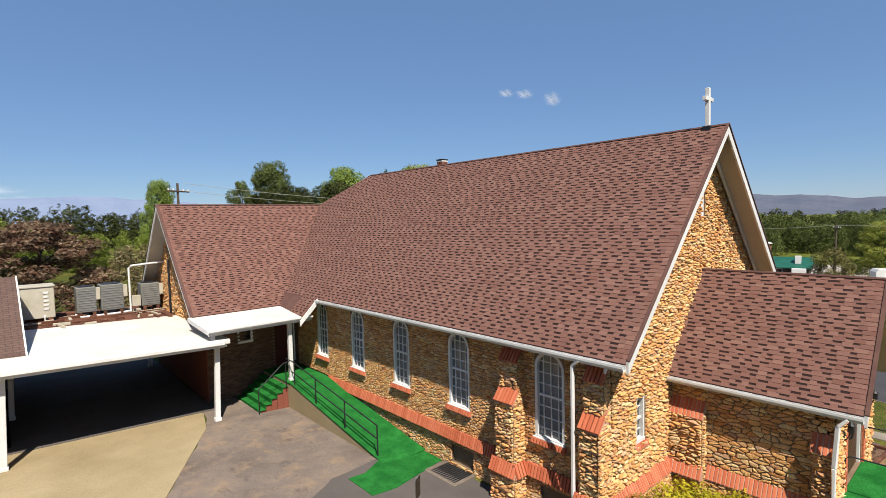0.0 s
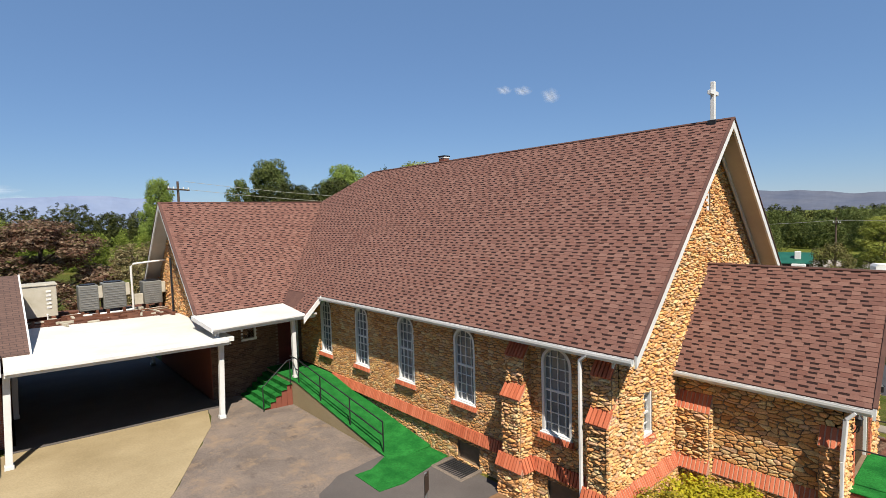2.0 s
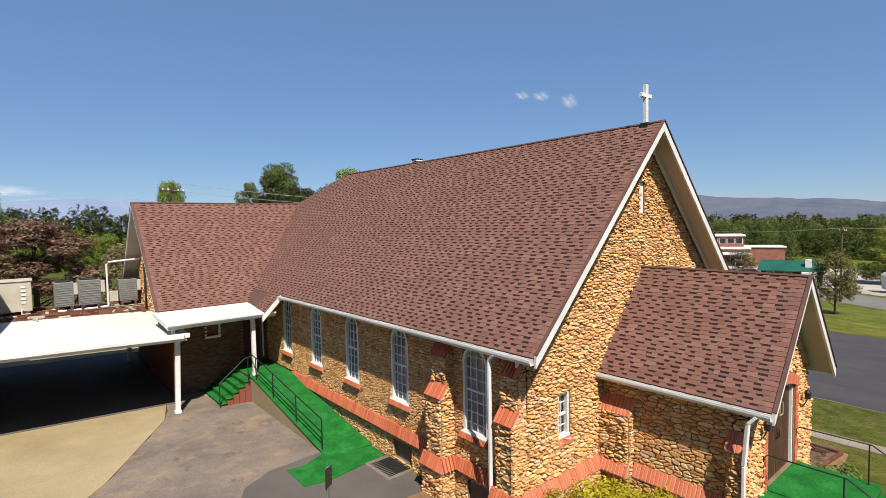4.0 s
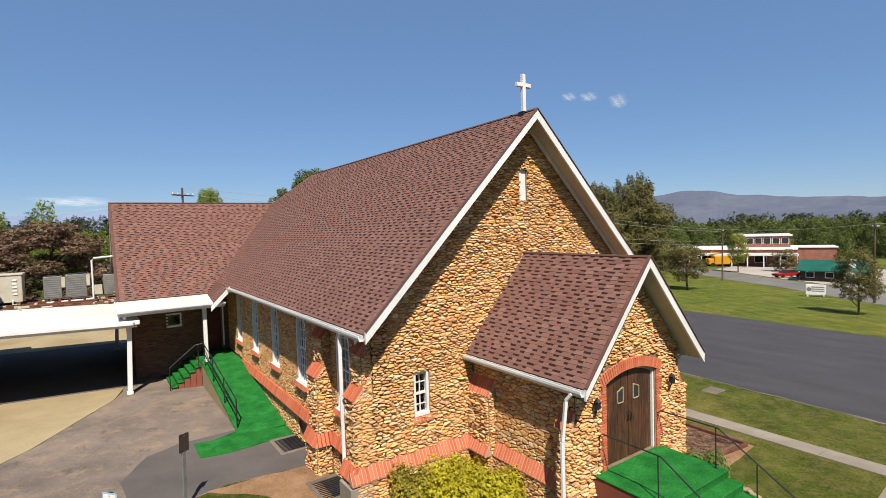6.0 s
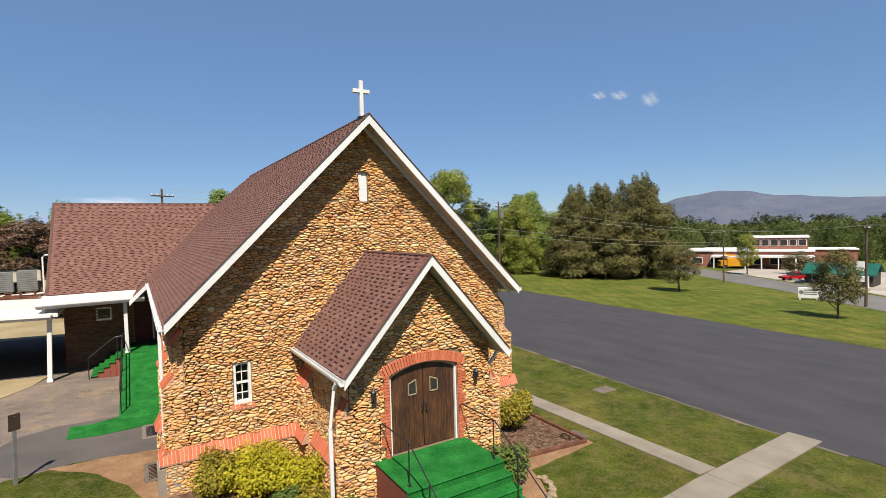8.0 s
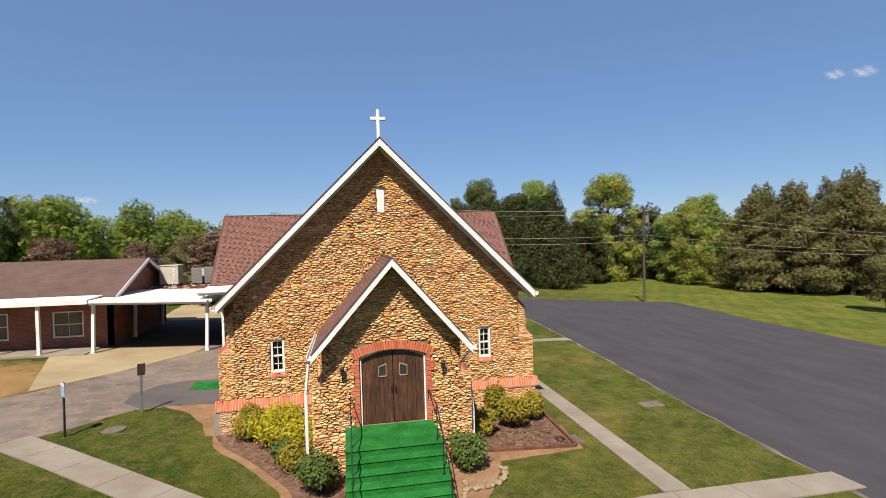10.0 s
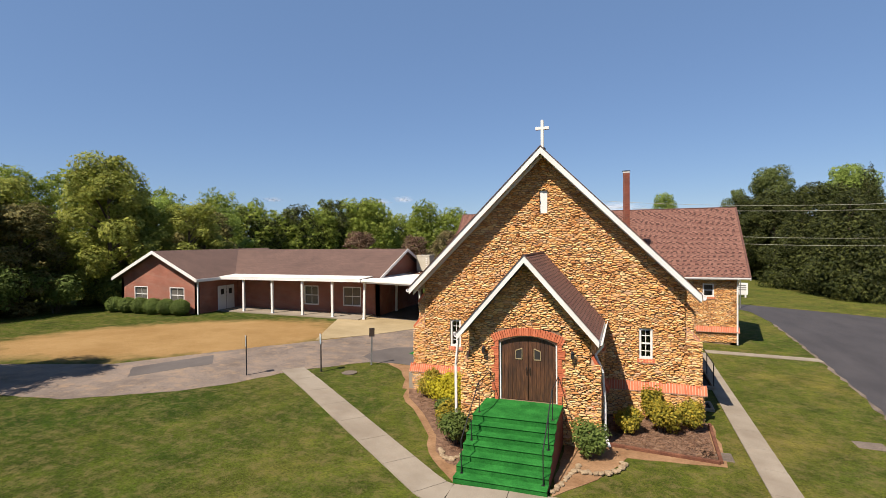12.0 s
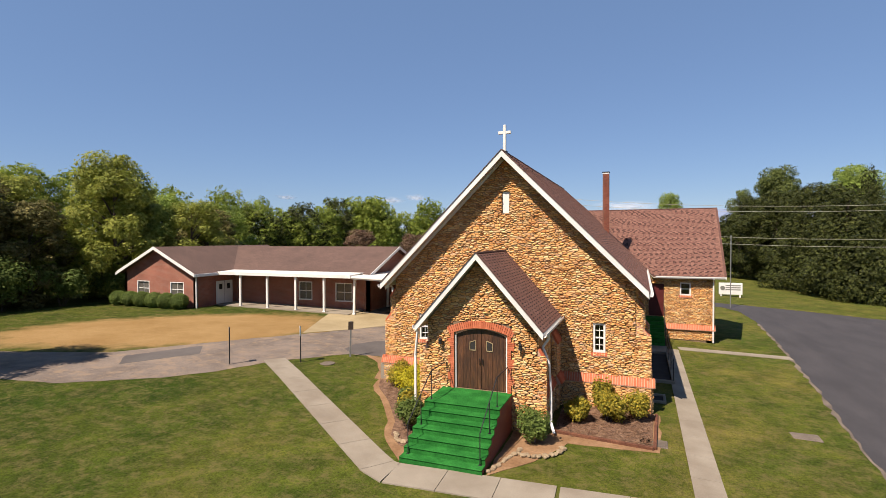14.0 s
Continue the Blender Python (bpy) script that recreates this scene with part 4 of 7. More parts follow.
# brown brick; its colours are also kept dark to carry the canopy's shade
tfl = slab_wall("transept_wall", TF, [(-TRX, -0.4), (-WX, -0.4), (-WX, 4.25), (-TRX, 4.25)], [SIDE_DOOR, SIDE_WIN], 0.4, M_dmortar, church, "brown brick wall, darkened for the canopy's shade")
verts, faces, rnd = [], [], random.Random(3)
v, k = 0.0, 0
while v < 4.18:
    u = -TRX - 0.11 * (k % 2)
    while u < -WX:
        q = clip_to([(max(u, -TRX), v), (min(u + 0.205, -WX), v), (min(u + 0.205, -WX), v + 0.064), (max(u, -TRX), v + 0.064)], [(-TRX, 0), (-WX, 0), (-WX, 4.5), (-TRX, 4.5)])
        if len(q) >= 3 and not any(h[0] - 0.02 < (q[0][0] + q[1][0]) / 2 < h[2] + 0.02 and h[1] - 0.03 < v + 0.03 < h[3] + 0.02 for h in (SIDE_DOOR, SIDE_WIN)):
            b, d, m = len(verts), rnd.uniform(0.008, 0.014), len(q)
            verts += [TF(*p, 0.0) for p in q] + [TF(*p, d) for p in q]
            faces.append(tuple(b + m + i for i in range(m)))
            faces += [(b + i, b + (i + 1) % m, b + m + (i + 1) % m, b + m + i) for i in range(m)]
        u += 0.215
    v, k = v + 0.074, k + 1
M_brownbricks = surface("shaded_brown_brick_rows", (0.0845, 0.0455, 0.0292), (0.13, 0.0715, 0.0455), 50, 2, 0.9, 0.4, 0.005, pieces=("island", [(0.0553, 0.0292, 0.0195), (0.111, 0.0553, 0.0325), (0.156, 0.091, 0.0553), (0.078, 0.039, 0.026), (0.13, 0.0683, 0.0423)]))
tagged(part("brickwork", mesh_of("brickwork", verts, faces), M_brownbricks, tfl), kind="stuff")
tfr = slab_wall("transept_wall", TF, [(WX, -0.4), (TRXR, -0.4), (TRXR, 4.25), (WX, 4.25)], [TR_WIN, REAR_DOOR], 0.4, M_mortar, church)
stone_wall(tfr, TF, [(WX, 0), (TRXR, 0), (TRXR, 4.25), (WX, 4.25)], [TR_WIN, REAR_DOOR], 74, 60, (8, 2))
brick_ledge(TF, 6.62, TRXR + 0.1, 0.66, 0.98, 0.16)
part("back_wall", box((-TRX, 23.3, -0.4), (TRXR, 23.7, 4.2)), M_mortar, church)
part("floor", box((-4.7, 0.2, 0.9), (4.7, 23.2, 1.2)), M_dark, church)


# --- rake boards, gutters and pipes ---
def rake(x0, z0, x1, z1, y, h=0.24, w=0.05, parent=None, drop=0.0):
    bm = bmesh.new()
    prism(bm, [(x0, y, z0 + 0.02), (x1, y, z1 + 0.02), (x1, y, z1 - h), (x0, y, z0 - h)], (0, -w, 0))
    edge = bmesh.new()
    prism(edge, [(x0, y, z0 + 0.022), (x1, y, z1 + 0.022), (x1, y, z1 + 0.05), (x0, y, z0 + 0.05)], (0, -w - 0.03, 0))
    if h > 0.2:
        part("drip_edge", edge, M_ridge, parent or church, "dark shingle edge over the rake board")
    return part("rake_board", bm, M_white, parent or church, "white rake board")


for sgn in (-1, 1):
    rake(sgn * (EAVE_X - 0.03), z_nave(EAVE_X - 0.03), 0, RIDGE, RAKE_Y, 0.25)
    rake(sgn * EAVE_X, z_nave(EAVE_X) - 0.16, 0, RIDGE - 0.16, RAKE_Y + 0.5, 0.14)


def gutter(a, b, out):
    """A white box gutter with a rolled lip, from a to b."""
    a, b, o = Vector(a), Vector(b), Vector(out)
    up = Vector((0, 0, 1))
    bm = bmesh.new()
    prof = [(0.0, 0.0), (0.09, 0.0), (0.125, 0.07), (0.125, 0.125), (0.105, 0.125), (0.1, 0.075), (0.075, 0.025), (0.015, 0.025), (0.015, 0.125), (0.0, 0.125)]
    prism(bm, [a + o * x + up * z for x, z in prof], b - a)
    return part("gutter", bm, M_white, church, "white metal gutter")


EZ = z_nave(EAVE_X) - 0.15
gutter((-EAVE_X, RAKE_Y, EZ), (-EAVE_X, 12.6, EZ), (-1, 0, 0))
gutter((EAVE_X, RAKE_Y, EZ), (EAVE_X, 15.2, EZ), (1, 0, 0))
gutter((6.0, TR_EAVE, eave_z - 0.15), (TR_R, TR_EAVE, eave_z - 0.15), (0, -1, 0))
bm = bmesh.new()
prism(bm, [(-EAVE_X, 12.58, z_nave(EAVE_X) + 0.02), (-6.2, 12.58, z_nave(6.2) + 0.02), (-6.2, 12.58, z_nave(6.2) - 0.2), (-EAVE_X, 12.58, z_nave(EAVE_X) - 0.2)], (0, -0.05, 0))
part("rake_board", bm, M_white, church)


def downspout(points, parent=None):
    bm = bmesh.new()
    for a, b in zip(points, points[1:]):
        beam(bm, a, b, 0.085, 0.065, 0.01)
    return part("downspout", bm, M_white, parent or church, "white metal downspout")


downspout([(-5.5, 0.45, EZ + 0.05), (-5.45, 0.66, EZ - 0.12), (-5.45, 0.66, 0.2)])
downspout([(9.3, 14.95, eave_z - 0.12), (9.32, 15.28, eave_z - 0.4), (9.32, 15.28, -0.1)])

# --- porch ---
PX, PY, PZ, PE, PK = 1.95, -3.45, 5.98, 2.22, 1.137
PF = wall_frame((0, PY, 0), (1, 0, 0), (0, -1, 0))
PL_ = wall_frame((-PX, 0, 0), (0, -1, 0), (-1, 0, 0))
PR_ = wall_frame((PX, 0, 0), (0, -1, 0), (1, 0, 0))
DOOR = (-0.93, 1.25, 0.93, 3.4)


def z_porch(x):
    return PZ - PK * abs(x)


pf = slab_wall("porch_wall", PF, [(-PX, -0.3), (PX, -0.3), (PX, z_porch(PX) - 0.18), (0, PZ - 0.2), (-PX, z_porch(PX) - 0.18)], [DOOR], 0.35, M_mortar, church, "gabled porch wall of tan fieldstone")
TRIM = (-1.09, 1.2, 1.09, 3.5)
stone_wall(pf, PF, [(-PX, 2.6), (PX, 2.6), (PX, z_porch(PX) - 0.18), (0, PZ - 0.2), (-PX, z_porch(PX) - 0.18)], [TRIM, (-1.0, 3.0, 1.0, 3.6)], 81, 140, (0, 4))
stone_wall(pf, PF, [(-2.28, -0.3), (2.28, -0.3), (2.28, 2.6), (-2.28, 2.6)], [TRIM], 82, 140, (-2, 2))
for nm, fr, seed in (("L", PL_, 83), ("R", PR_, 87)):
    w = slab_wall("porch_wall", fr, [(0, -0.3), (-PY, -0.3), (-PY, z_porch(PX) - 0.15), (0, z_porch(PX) - 0.15)], [], 0.35, M_mortar, church)
    stone_wall(w, fr, [(0, 1.28), (-PY, 1.28), (-PY, z_porch(PX) - 0.15), (0, z_porch(PX) - 0.15)], [], seed, 120 if nm == "L" else 0, (2, 2), 0.21, 0.085, (0.026, 0.037))
    plinth(fr, 0.14, -PY, seed + 1, 30 if nm == "L" else 0, [(1.5, 0.45, 1.75, 0.72)], -0.3)
    brick_ledge(fr, 0.9, -PY + 0.02)
    brick_ledge(lambda u, v, d=0.0, fr=fr: fr(u, v, d + 0.2), -0.02, 0.87, out=0.2)
    buttress(fr, 0.0, 0.85, seed + 2, 0.22, (2.5, 2.85), foot=False)
    # pier at the porch's front corner
    pr = part("corner_pier", mesh_of("corner_pier", [fr(u, v, d) for u in (-PY - 0.38, -PY) for d, v in ((0, -0.3), (0.2, -0.3), (0.2, 2.45), (0, 2.75))],
              [(0, 1, 2, 3), (7, 6, 5, 4), (1, 5, 6, 2), (2, 6, 7, 3), (0, 3, 7, 4)]), M_mortar, church)
    stone_wall(pr, lambda u, v, d=0.0, fr=fr: fr(u, v, d + 0.2), [(-PY - 0.38, -0.3), (-PY, -0.3), (-PY, 2.45), (-PY - 0.38, 2.45)], [], seed + 3, 20, (3, 2))
    brick_ledge(fr, -PY - 0.40, -PY + 0.02, 2.42, 2.8, 0.23, pr, "brick_cap")
for sgn in (-1, 1):
    deck = roof_slab("roof_deck", [(sgn * PE, -3.95, z_porch(PE)), (0, -3.95, PZ), (0, 0.02, PZ), (sgn * PE, 0.02, z_porch(PE))], 0.15, church)
    roof_shingles(deck, (sgn * PE, -3.95, z_porch(PE)), (0, 1, 0), (-sgn, 0, PK), 3.97, PE * math.hypot(1, PK), 25 + sgn, 290 if sgn < 0 else 0)
    rake(sgn * (PE + 0.01), z_porch(PE + 0.01), 0, PZ, -3.95, 0.22)
    gutter((sgn * PE, -3.95, z_porch(PE) - 0.15), (sgn * PE, -0.02, z_porch(PE) - 0.15), (sgn, 0, 0))
    dy = 0.0 if sgn < 0 else 0.3
    downspout([(sgn * 2.3, -3.7 + dy, z_porch(PE) - 0.12), (sgn * 2.3, -3.58 + dy, z_porch(PE) - 0.3), (sgn * 2.08, -3.5 + dy, 2.85), (sgn * 2.3, -3.52 + dy, 2.35), (sgn * 2.36, -3.52 + dy, 1.4), (sgn * 2.36, -3.52 + dy, 0.35), (sgn * 2.5, -3.75 + dy, 0.1)] if sgn > 0 else [(sgn * 2.3, -3.7, z_porch(PE) - 0.12), (sgn * 2.32, -3.55, z_porch(PE) - 0.3), (sgn * 2.42, -3.52, 2.3), (sgn * 2.42, -3.52, 0.35), (sgn * 2.55, -3.75, 0.1)])
part("ridge_cap", pipe(bmesh.new(), [(0, -3.97, PZ), (0, 0, PZ)], 0.045, 6), M_ridge, church)

# --- church doors ---
door = part("front_door", box((-0.9, PY + 0.14, 1.25), (0.9, PY + 0.2, 3.3)), M_dark, church, "arched double door of dark-stained planks")


def arch_z(x, half=0.93, spring=3.16, crown=3.4):
    return spring + (crown - spring) * (1 - (x / half) ** 2)


for side in (-1, 1):
    n = 7
    for i in range(n):
        x0 = side * (0.012 + i * 0.905 / n)
        x1 = side * (0.012 + (i + 1) * 0.905 / n - 0.007)
        bm = bmesh.new()
        prism(bm, [(x0, PY + 0.13, 1.27), (x1, PY + 0.13, 1.27), (x1, PY + 0.13, arch_z(x1) - 0.03), (x0, PY + 0.13, arch_z(x0) - 0.03)], (0, -0.045, 0))
        part("plank", bm, M_door, door)
    # small slanted window in each leaf
    cx = side * 0.30
    fr_pts = [(cx - 0.105, 2.6), (cx + 0.105, 2.6), (cx + 0.105, 2.91 + 0.04 * -side), (cx - 0.105, 2.91 + 0.04 * side)]
    bm = bmesh.new()
    for k in range(4):
        (ax, az), (bx, bz) = fr_pts[k], fr_pts[(k + 1) % 4]
        beam(bm, (ax, PY + 0.075, az), (bx, PY + 0.075, bz), 0.022, 0.03, 0.004)
    part("window_frame", bm, M_pad, door, "small tan window frame")
    bm = bmesh.new()
    prism(bm, [(x, PY + 0.083, z) for x, z in fr_pts], (0, -0.006, 0))
    part("pane", bm, M_dark, door)
    bm = pipe(bmesh.new(), [(side * 0.06, PY + 0.08, 2.12), (side * 0.06, PY + 0.03, 2.16), (side * 0.06, PY + 0.03, 2.3), (side * 0.06, PY + 0.08, 2.34)], 0.012, 6)
    part("handle", bm, M_black, door, "black door pull")
for sgn in (-1, 1):
    lo, hi = sorted((sgn * 0.888, sgn * 0.975))
    part("door_frame", box((lo, PY + 0.02, 1.25), (hi, PY + 0.13, 3.2), 0.006), M_white, church, "white door frame post")
bm = bmesh.new()
N = 12
low = [(-0.93 + 1.86 * i / N, arch_z(-0.93 + 1.86 * i / N) - 0.05) for i in range(N + 1)]
prism(bm, [(x, PY + 0.015, z) for x, z in low + [(0.93, 3.56), (-0.93, 3.56)]], (0, 0.2, 0))
part("door_head", bm, M_brick_mortar, church)
arch = part("brick_arch", box((-0.05, PY - 0.01, 3.46), (0.05, PY + 0.05, 3.6)), M_brick_mortar, church, "segmental arch of red brick over the door")
AB = bpy.data.meshes.new("arch_brick")
tmp = box((-0.034, -0.05, 0.0), (0.034, 0.05, 0.25), 0.004)
tmp.to_mesh(AB)
tmp.free()
AB.materials.append(M_brick)
for i in range(31):
    x = -1.08 + 2.16 * i / 30
    a = -math.atan2(2 * 0.24 * x / 0.93 ** 2 * 0.75, 1)
    b = new("brick", AB)
    b.parent = arch
    b.matrix_basis = Matrix.Translation((x, PY - 0.01, arch_z(x * 0.93 / 1.08) - 0.01)) @ Matrix.Rotation(-a, 4, "Y")
JB = {}
for w in (0.13, 0.24):
    me = bpy.data.meshes.new("jamb_brick")
    tmp = box((-w / 2, -0.04, 0.0), (w / 2, 0.05, 0.062), 0.004)
    tmp.to_mesh(me)
    tmp.free()
    me.materials.append(M_brick)
    JB[w] = me
for sgn in (-1, 1):
    jamb = part("brick_jamb", box((min(sgn * 0.945, sgn * 1.08), PY - 0.005, 1.2), (max(sgn * 0.945, sgn * 1.08), PY + 0.05, 3.2)), M_brick_mortar, church, "red brick door jamb toothed into the stone")
    for i in range(27):
        w = 0.24 if (i // 4) % 2 else 0.13
        b = new("brick", JB[w])
        b.parent = jamb
        b.location = (sgn * (0.95 + w / 2), PY - 0.01, 1.24 + i * 0.073)


# --- windows ---
def sash_window(name, fr, hole, cols, rows, owner, arched=False, label="white wooden window with small panes", deep=0.16, sill=True, glazing=None):
    u0, v0, u1, v1 = hole
    win = part(name, mesh_of(name, [], []), None, owner, label)

    def bar(bm, a, b, w, t, d):
        lo = (min(a[0], b[0]), min(a[1], b[1]))
        hi = (max(a[0], b[0]), max(a[1], b[1]))
        if abs(a[0] - b[0]) > abs(a[1] - b[1]):
            lo, hi = (lo[0], lo[1] - w / 2), (hi[0], hi[1] + w / 2)
        else:
            lo, hi = (lo[0] - w / 2, lo[1]), (hi[0] + w / 2, hi[1])
        prism(bm, [fr(lo[0], lo[1], d), fr(hi[0], lo[1], d), fr(hi[0], hi[1], d), fr(lo[0], hi[1], d)], fr(0, 0, -t) - fr(0, 0))

    bm = bmesh.new()
    e = 0.035
    bar(bm, (u0 + e, v0), (u0 + e, v1 - (0.4 if arched else 0)), 0.075, 0.12, -deep + 0.1)
    bar(bm, (u1 - e, v0), (u1 - e, v1 - (0.4 if arched else 0)), 0.075, 0.12, -deep + 0.1)
    bar(bm, (u0 + 0.002, v0 + e), (u1 - 0.002, v0 + e), 0.09, 0.14, -deep + 0.12)
    if not arched:
        bar(bm, (u0 + 0.073, v1 - e), (u1 - 0.073, v1 - e), 0.07, 0.11, -deep + 0.096)
    if rows > 1:
        bar(bm, (u0 + 0.073, (v0 + v1) / 2), (u1 - 0.073, (v0 + v1) / 2), 0.055, 0.06, -deep + 0.05)
    if arched:
        c, r, zc = (u0 + u1) / 2, (u1 - u0) / 2, v1 - 0.42
        n = 14
        for i in range(n):
            a0, a1 = math.pi * i / n, math.pi * (i + 1) / n
            q = [(c + rr * math.cos(a), zc + rr * 0.42 / r * math.sin(a)) for rr, a in ((r - 0.075, a0), (r, a0), (r, a1), (r - 0.075, a1))]
            prism(bm, [fr(u, v, -deep + 0.105) for u, v in q], fr(0, 0, -0.12) - fr(0, 0))
    part("window_frame", bm, M_white, win)
    bm = bmesh.new()
    for i in range(1, cols):
        u = u0 + (u1 - u0) * i / cols
        bar(bm, (u, v0), (u, v1 - (0.05 if arched else 0)), 0.022, 0.03, -deep + 0.03)
    for i in range(1, rows):
        v = v0 + (v1 - v0) * i / rows
        bar(bm, (u0, v), (u1, v), 0.022, 0.03, -deep + 0.027)
    if cols > 1 or rows > 1:
        part("muntins", bm, M_white, win)
    bm = bmesh.new()
    prism(bm, [fr(u0, v0, -deep), fr(u1, v0, -deep), fr(u1, v1, -deep), fr(u0, v1, -deep)], fr(0, 0, -0.008) - fr(0, 0))
    part("pane", bm, glazing or M_glass, win)
    if arched:
        bm = bmesh.new()
        c, r, zc = (u0 + u1) / 2, (u1 - u0) / 2, v1 - 0.42
        rim = [(c + r * math.cos(math.pi * i / 24), zc + 0.42 * math.sin(math.pi * i / 24)) for i in range(25)]
        prism(bm, [fr(*p, 0.012) for p in rim + [(u0, v1 + 0.012), (u1, v1 + 0.012)]], fr(0, 0, -0.25) - fr(0, 0))
        part("arch_head", bm, M_mortar, win)
    if arched:
        bm = bmesh.new()
        prism(bm, [fr(u0 - 0.03, v0 - 0.01, 0.085), fr(u1 + 0.03, v0 - 0.01, 0.085), fr(u1 + 0.03, v0 + 0.05, 0.085), fr(u0 - 0.03, v0 + 0.05, 0.085)], fr(0, 0, -0.2) - fr(0, 0))
        part("window_sill", bm, M_white, win, "white wooden sill")
    if sill:
        brick_ledge(fr, u0 - 0.08, u1 + 0.08, v0 - 0.12, v0 - 0.0, 0.07, win, "brick_sill")
    return win


for h in ARCH:
    sash_window("arched_window", LEFT, h, 4, 8, wall_left, True, "tall arched white window with small panes", 0.09, glazing=M_frost)
for h in SMALL:
    sash_window("window", FRONT, h, 2, 4, wall_front, False, "small white six-pane window", 0.12)
part("vent_panel", box((SLIT[0], 0.03, SLIT[1]), (SLIT[2], 0.1, SLIT[3]), 0.008), M_white, wall_front, "narrow white panel in the gable")
sash_window("window", TF, SIDE_WIN, 1, 1, tfl, False, "small white window with dark panes", 0.1, False)
sash_window("window", TF, TR_WIN, 1, 2, tfr, False, "small white window over the brick ledge", 0.1)
part("side_door", box((-6.05, TW + 0.1, 1.3), (-5.3, TW + 0.16, 3.34), 0.01), M_redpaint, church, "dark red side door under the canopy")

part("rear_door", box((REAR_DOOR[0], TW + 0.1, REAR_DOOR[1]), (REAR_DOOR[2], TW + 0.16, REAR_DOOR[3]), 0.01), M_redpaint, church, "dark red door in the corner of the transept")
rear = thing("rear_steps", "green carpeted steps up to the rear door", "steps", (5.85, 13.0, 0))
for i in range(8):
    y0, z1 = -0.6 + i * 0.28, (i + 1) * 0.176
    part("landing" if i == 7 else "tread", box((-0.72, y0, -0.3), (0.62, 2.35, z1), 0.012), M_carpet, rear)
well = thing("basement_stairwell", "concrete kerb round a dark basement stairwell", "stairwell", (6.0, 7.5, 0))
for lo, hi in (((-0.9, -3.1, -0.2), (0.55, -2.9, 0.12)), ((-0.9, 2.9, -0.2), (0.55, 3.1, 0.16)), ((0.42, -2.9, -0.2), (0.55, 2.9, 0.14))):
    part("kerb", box(lo, hi, 0.012), M_concrete, well)
# no hole is cut; a near-black slab paints the stairwell's shade
part("pit_shade", box((-0.9, -2.9, -0.2), (0.42, 2.9, 0.02)), M_dark, well, "dark slab for the shade inside the stairwell")
part("landing_slab", box((-0.9, 3.1, -0.2), (0.55, 4.9, 0.08), 0.01), M_concrete, well)
guard = thing("stairwell_railing", "thin black pipe railing round the stairwell", "railing", (6.48, 7.5, 0.13))
part("rail", pipe(bmesh.new(), [(0, -2.95, 0.95), (0, 4.9, 0.95), (0, 6.4, 2.1)], 0.022, 6), M_black, guard)
part("rail", pipe(bmesh.new(), [(0, -2.95, 0.5), (0, 4.9, 0.5), (0, 6.4, 1.65)], 0.018, 6), M_black, guard)
for yy in (-2.95, -1.0, 1.0, 2.95, 4.9):
    part("post", pipe(bmesh.new(), [(0, yy, -0.06), (0, yy, 0.95)], 0.022, 6), M_black, guard)
lw = thing("window_well", "pale concrete window well by the shaded wall", "window well", (5.7, 1.85, 0))
for lo, hi in (((-0.6, -0.5, -0.1), (0.36, -0.4, 0.1)), ((-0.6, 0.4, -0.1), (0.36, 0.5, 0.1)), ((0.26, -0.4, -0.1), (0.36, 0.4, 0.1))):
    part("kerb", box(lo, hi, 0.01), M_concrete, lw)
# again a near-black slab in place of the well's shade
part("pit_shade", box((-0.6, -0.4, -0.1), (0.26, 0.4, 0.02)), M_dark, lw)

# --- cross and chimney ---
cross = thing("roof_cross", "white cross on the front gable peak", "cross", (0, -0.12, RIDGE))
bm = bmesh.new()
block(bm, (-0.055, -0.055, -0.1), (0.055, 0.055, 1.08), 0.008)
block(bm, (-0.26, -0.052, 0.72), (0.26, 0.052, 0.83), 0.008)
part("cross_body", bm, M_white, cross)
part("cross_base", box((-0.11, -0.11, -0.16), (0.11, 0.11, 0.04), 0.01), M_black, cross)


def chimney():
    ch = part("chimney", box((2.81, 14.11, 6.5), (3.19, 14.49, 10.57)), M_dmortar, church, "slender red brick chimney with a white crown")
    bm = bmesh.new()
    verts, faces = [], []
    z, k = 6.6, 0
    while z < 10.55:
        for side in range(4):
            for i in range(2):
                off = 0.115 * (k % 2)
                c = Vector((-0.224 + off * 0.9 + i * 0.225, -0.229, 0))
                m = Matrix.Translation((3.0, 14.3, z)) @ Matrix.Rotation(side * math.pi / 2, 4, "Z") @ Matrix.Scale(0.86, 4)
                block(bm, (c.x, c.y, 0), (min(c.x + 0.213, 0.224), c.y + 0.05, 0.062), 0.0, m)
        z += 0.066
        k += 1
    tagged(part("brickwork", bm, M_dbricks, ch), kind="stuff")
    part("chimney_crown", box((2.79, 14.09, 10.57), (3.21, 14.51, 10.66), 0.015), M_white, ch, "white mortar crown")
    part("chimney_cap", box((2.77, 14.07, 10.66), (3.23, 14.53, 10.72), 0.015), M_black, ch, "dark metal chimney cap")


chimney()

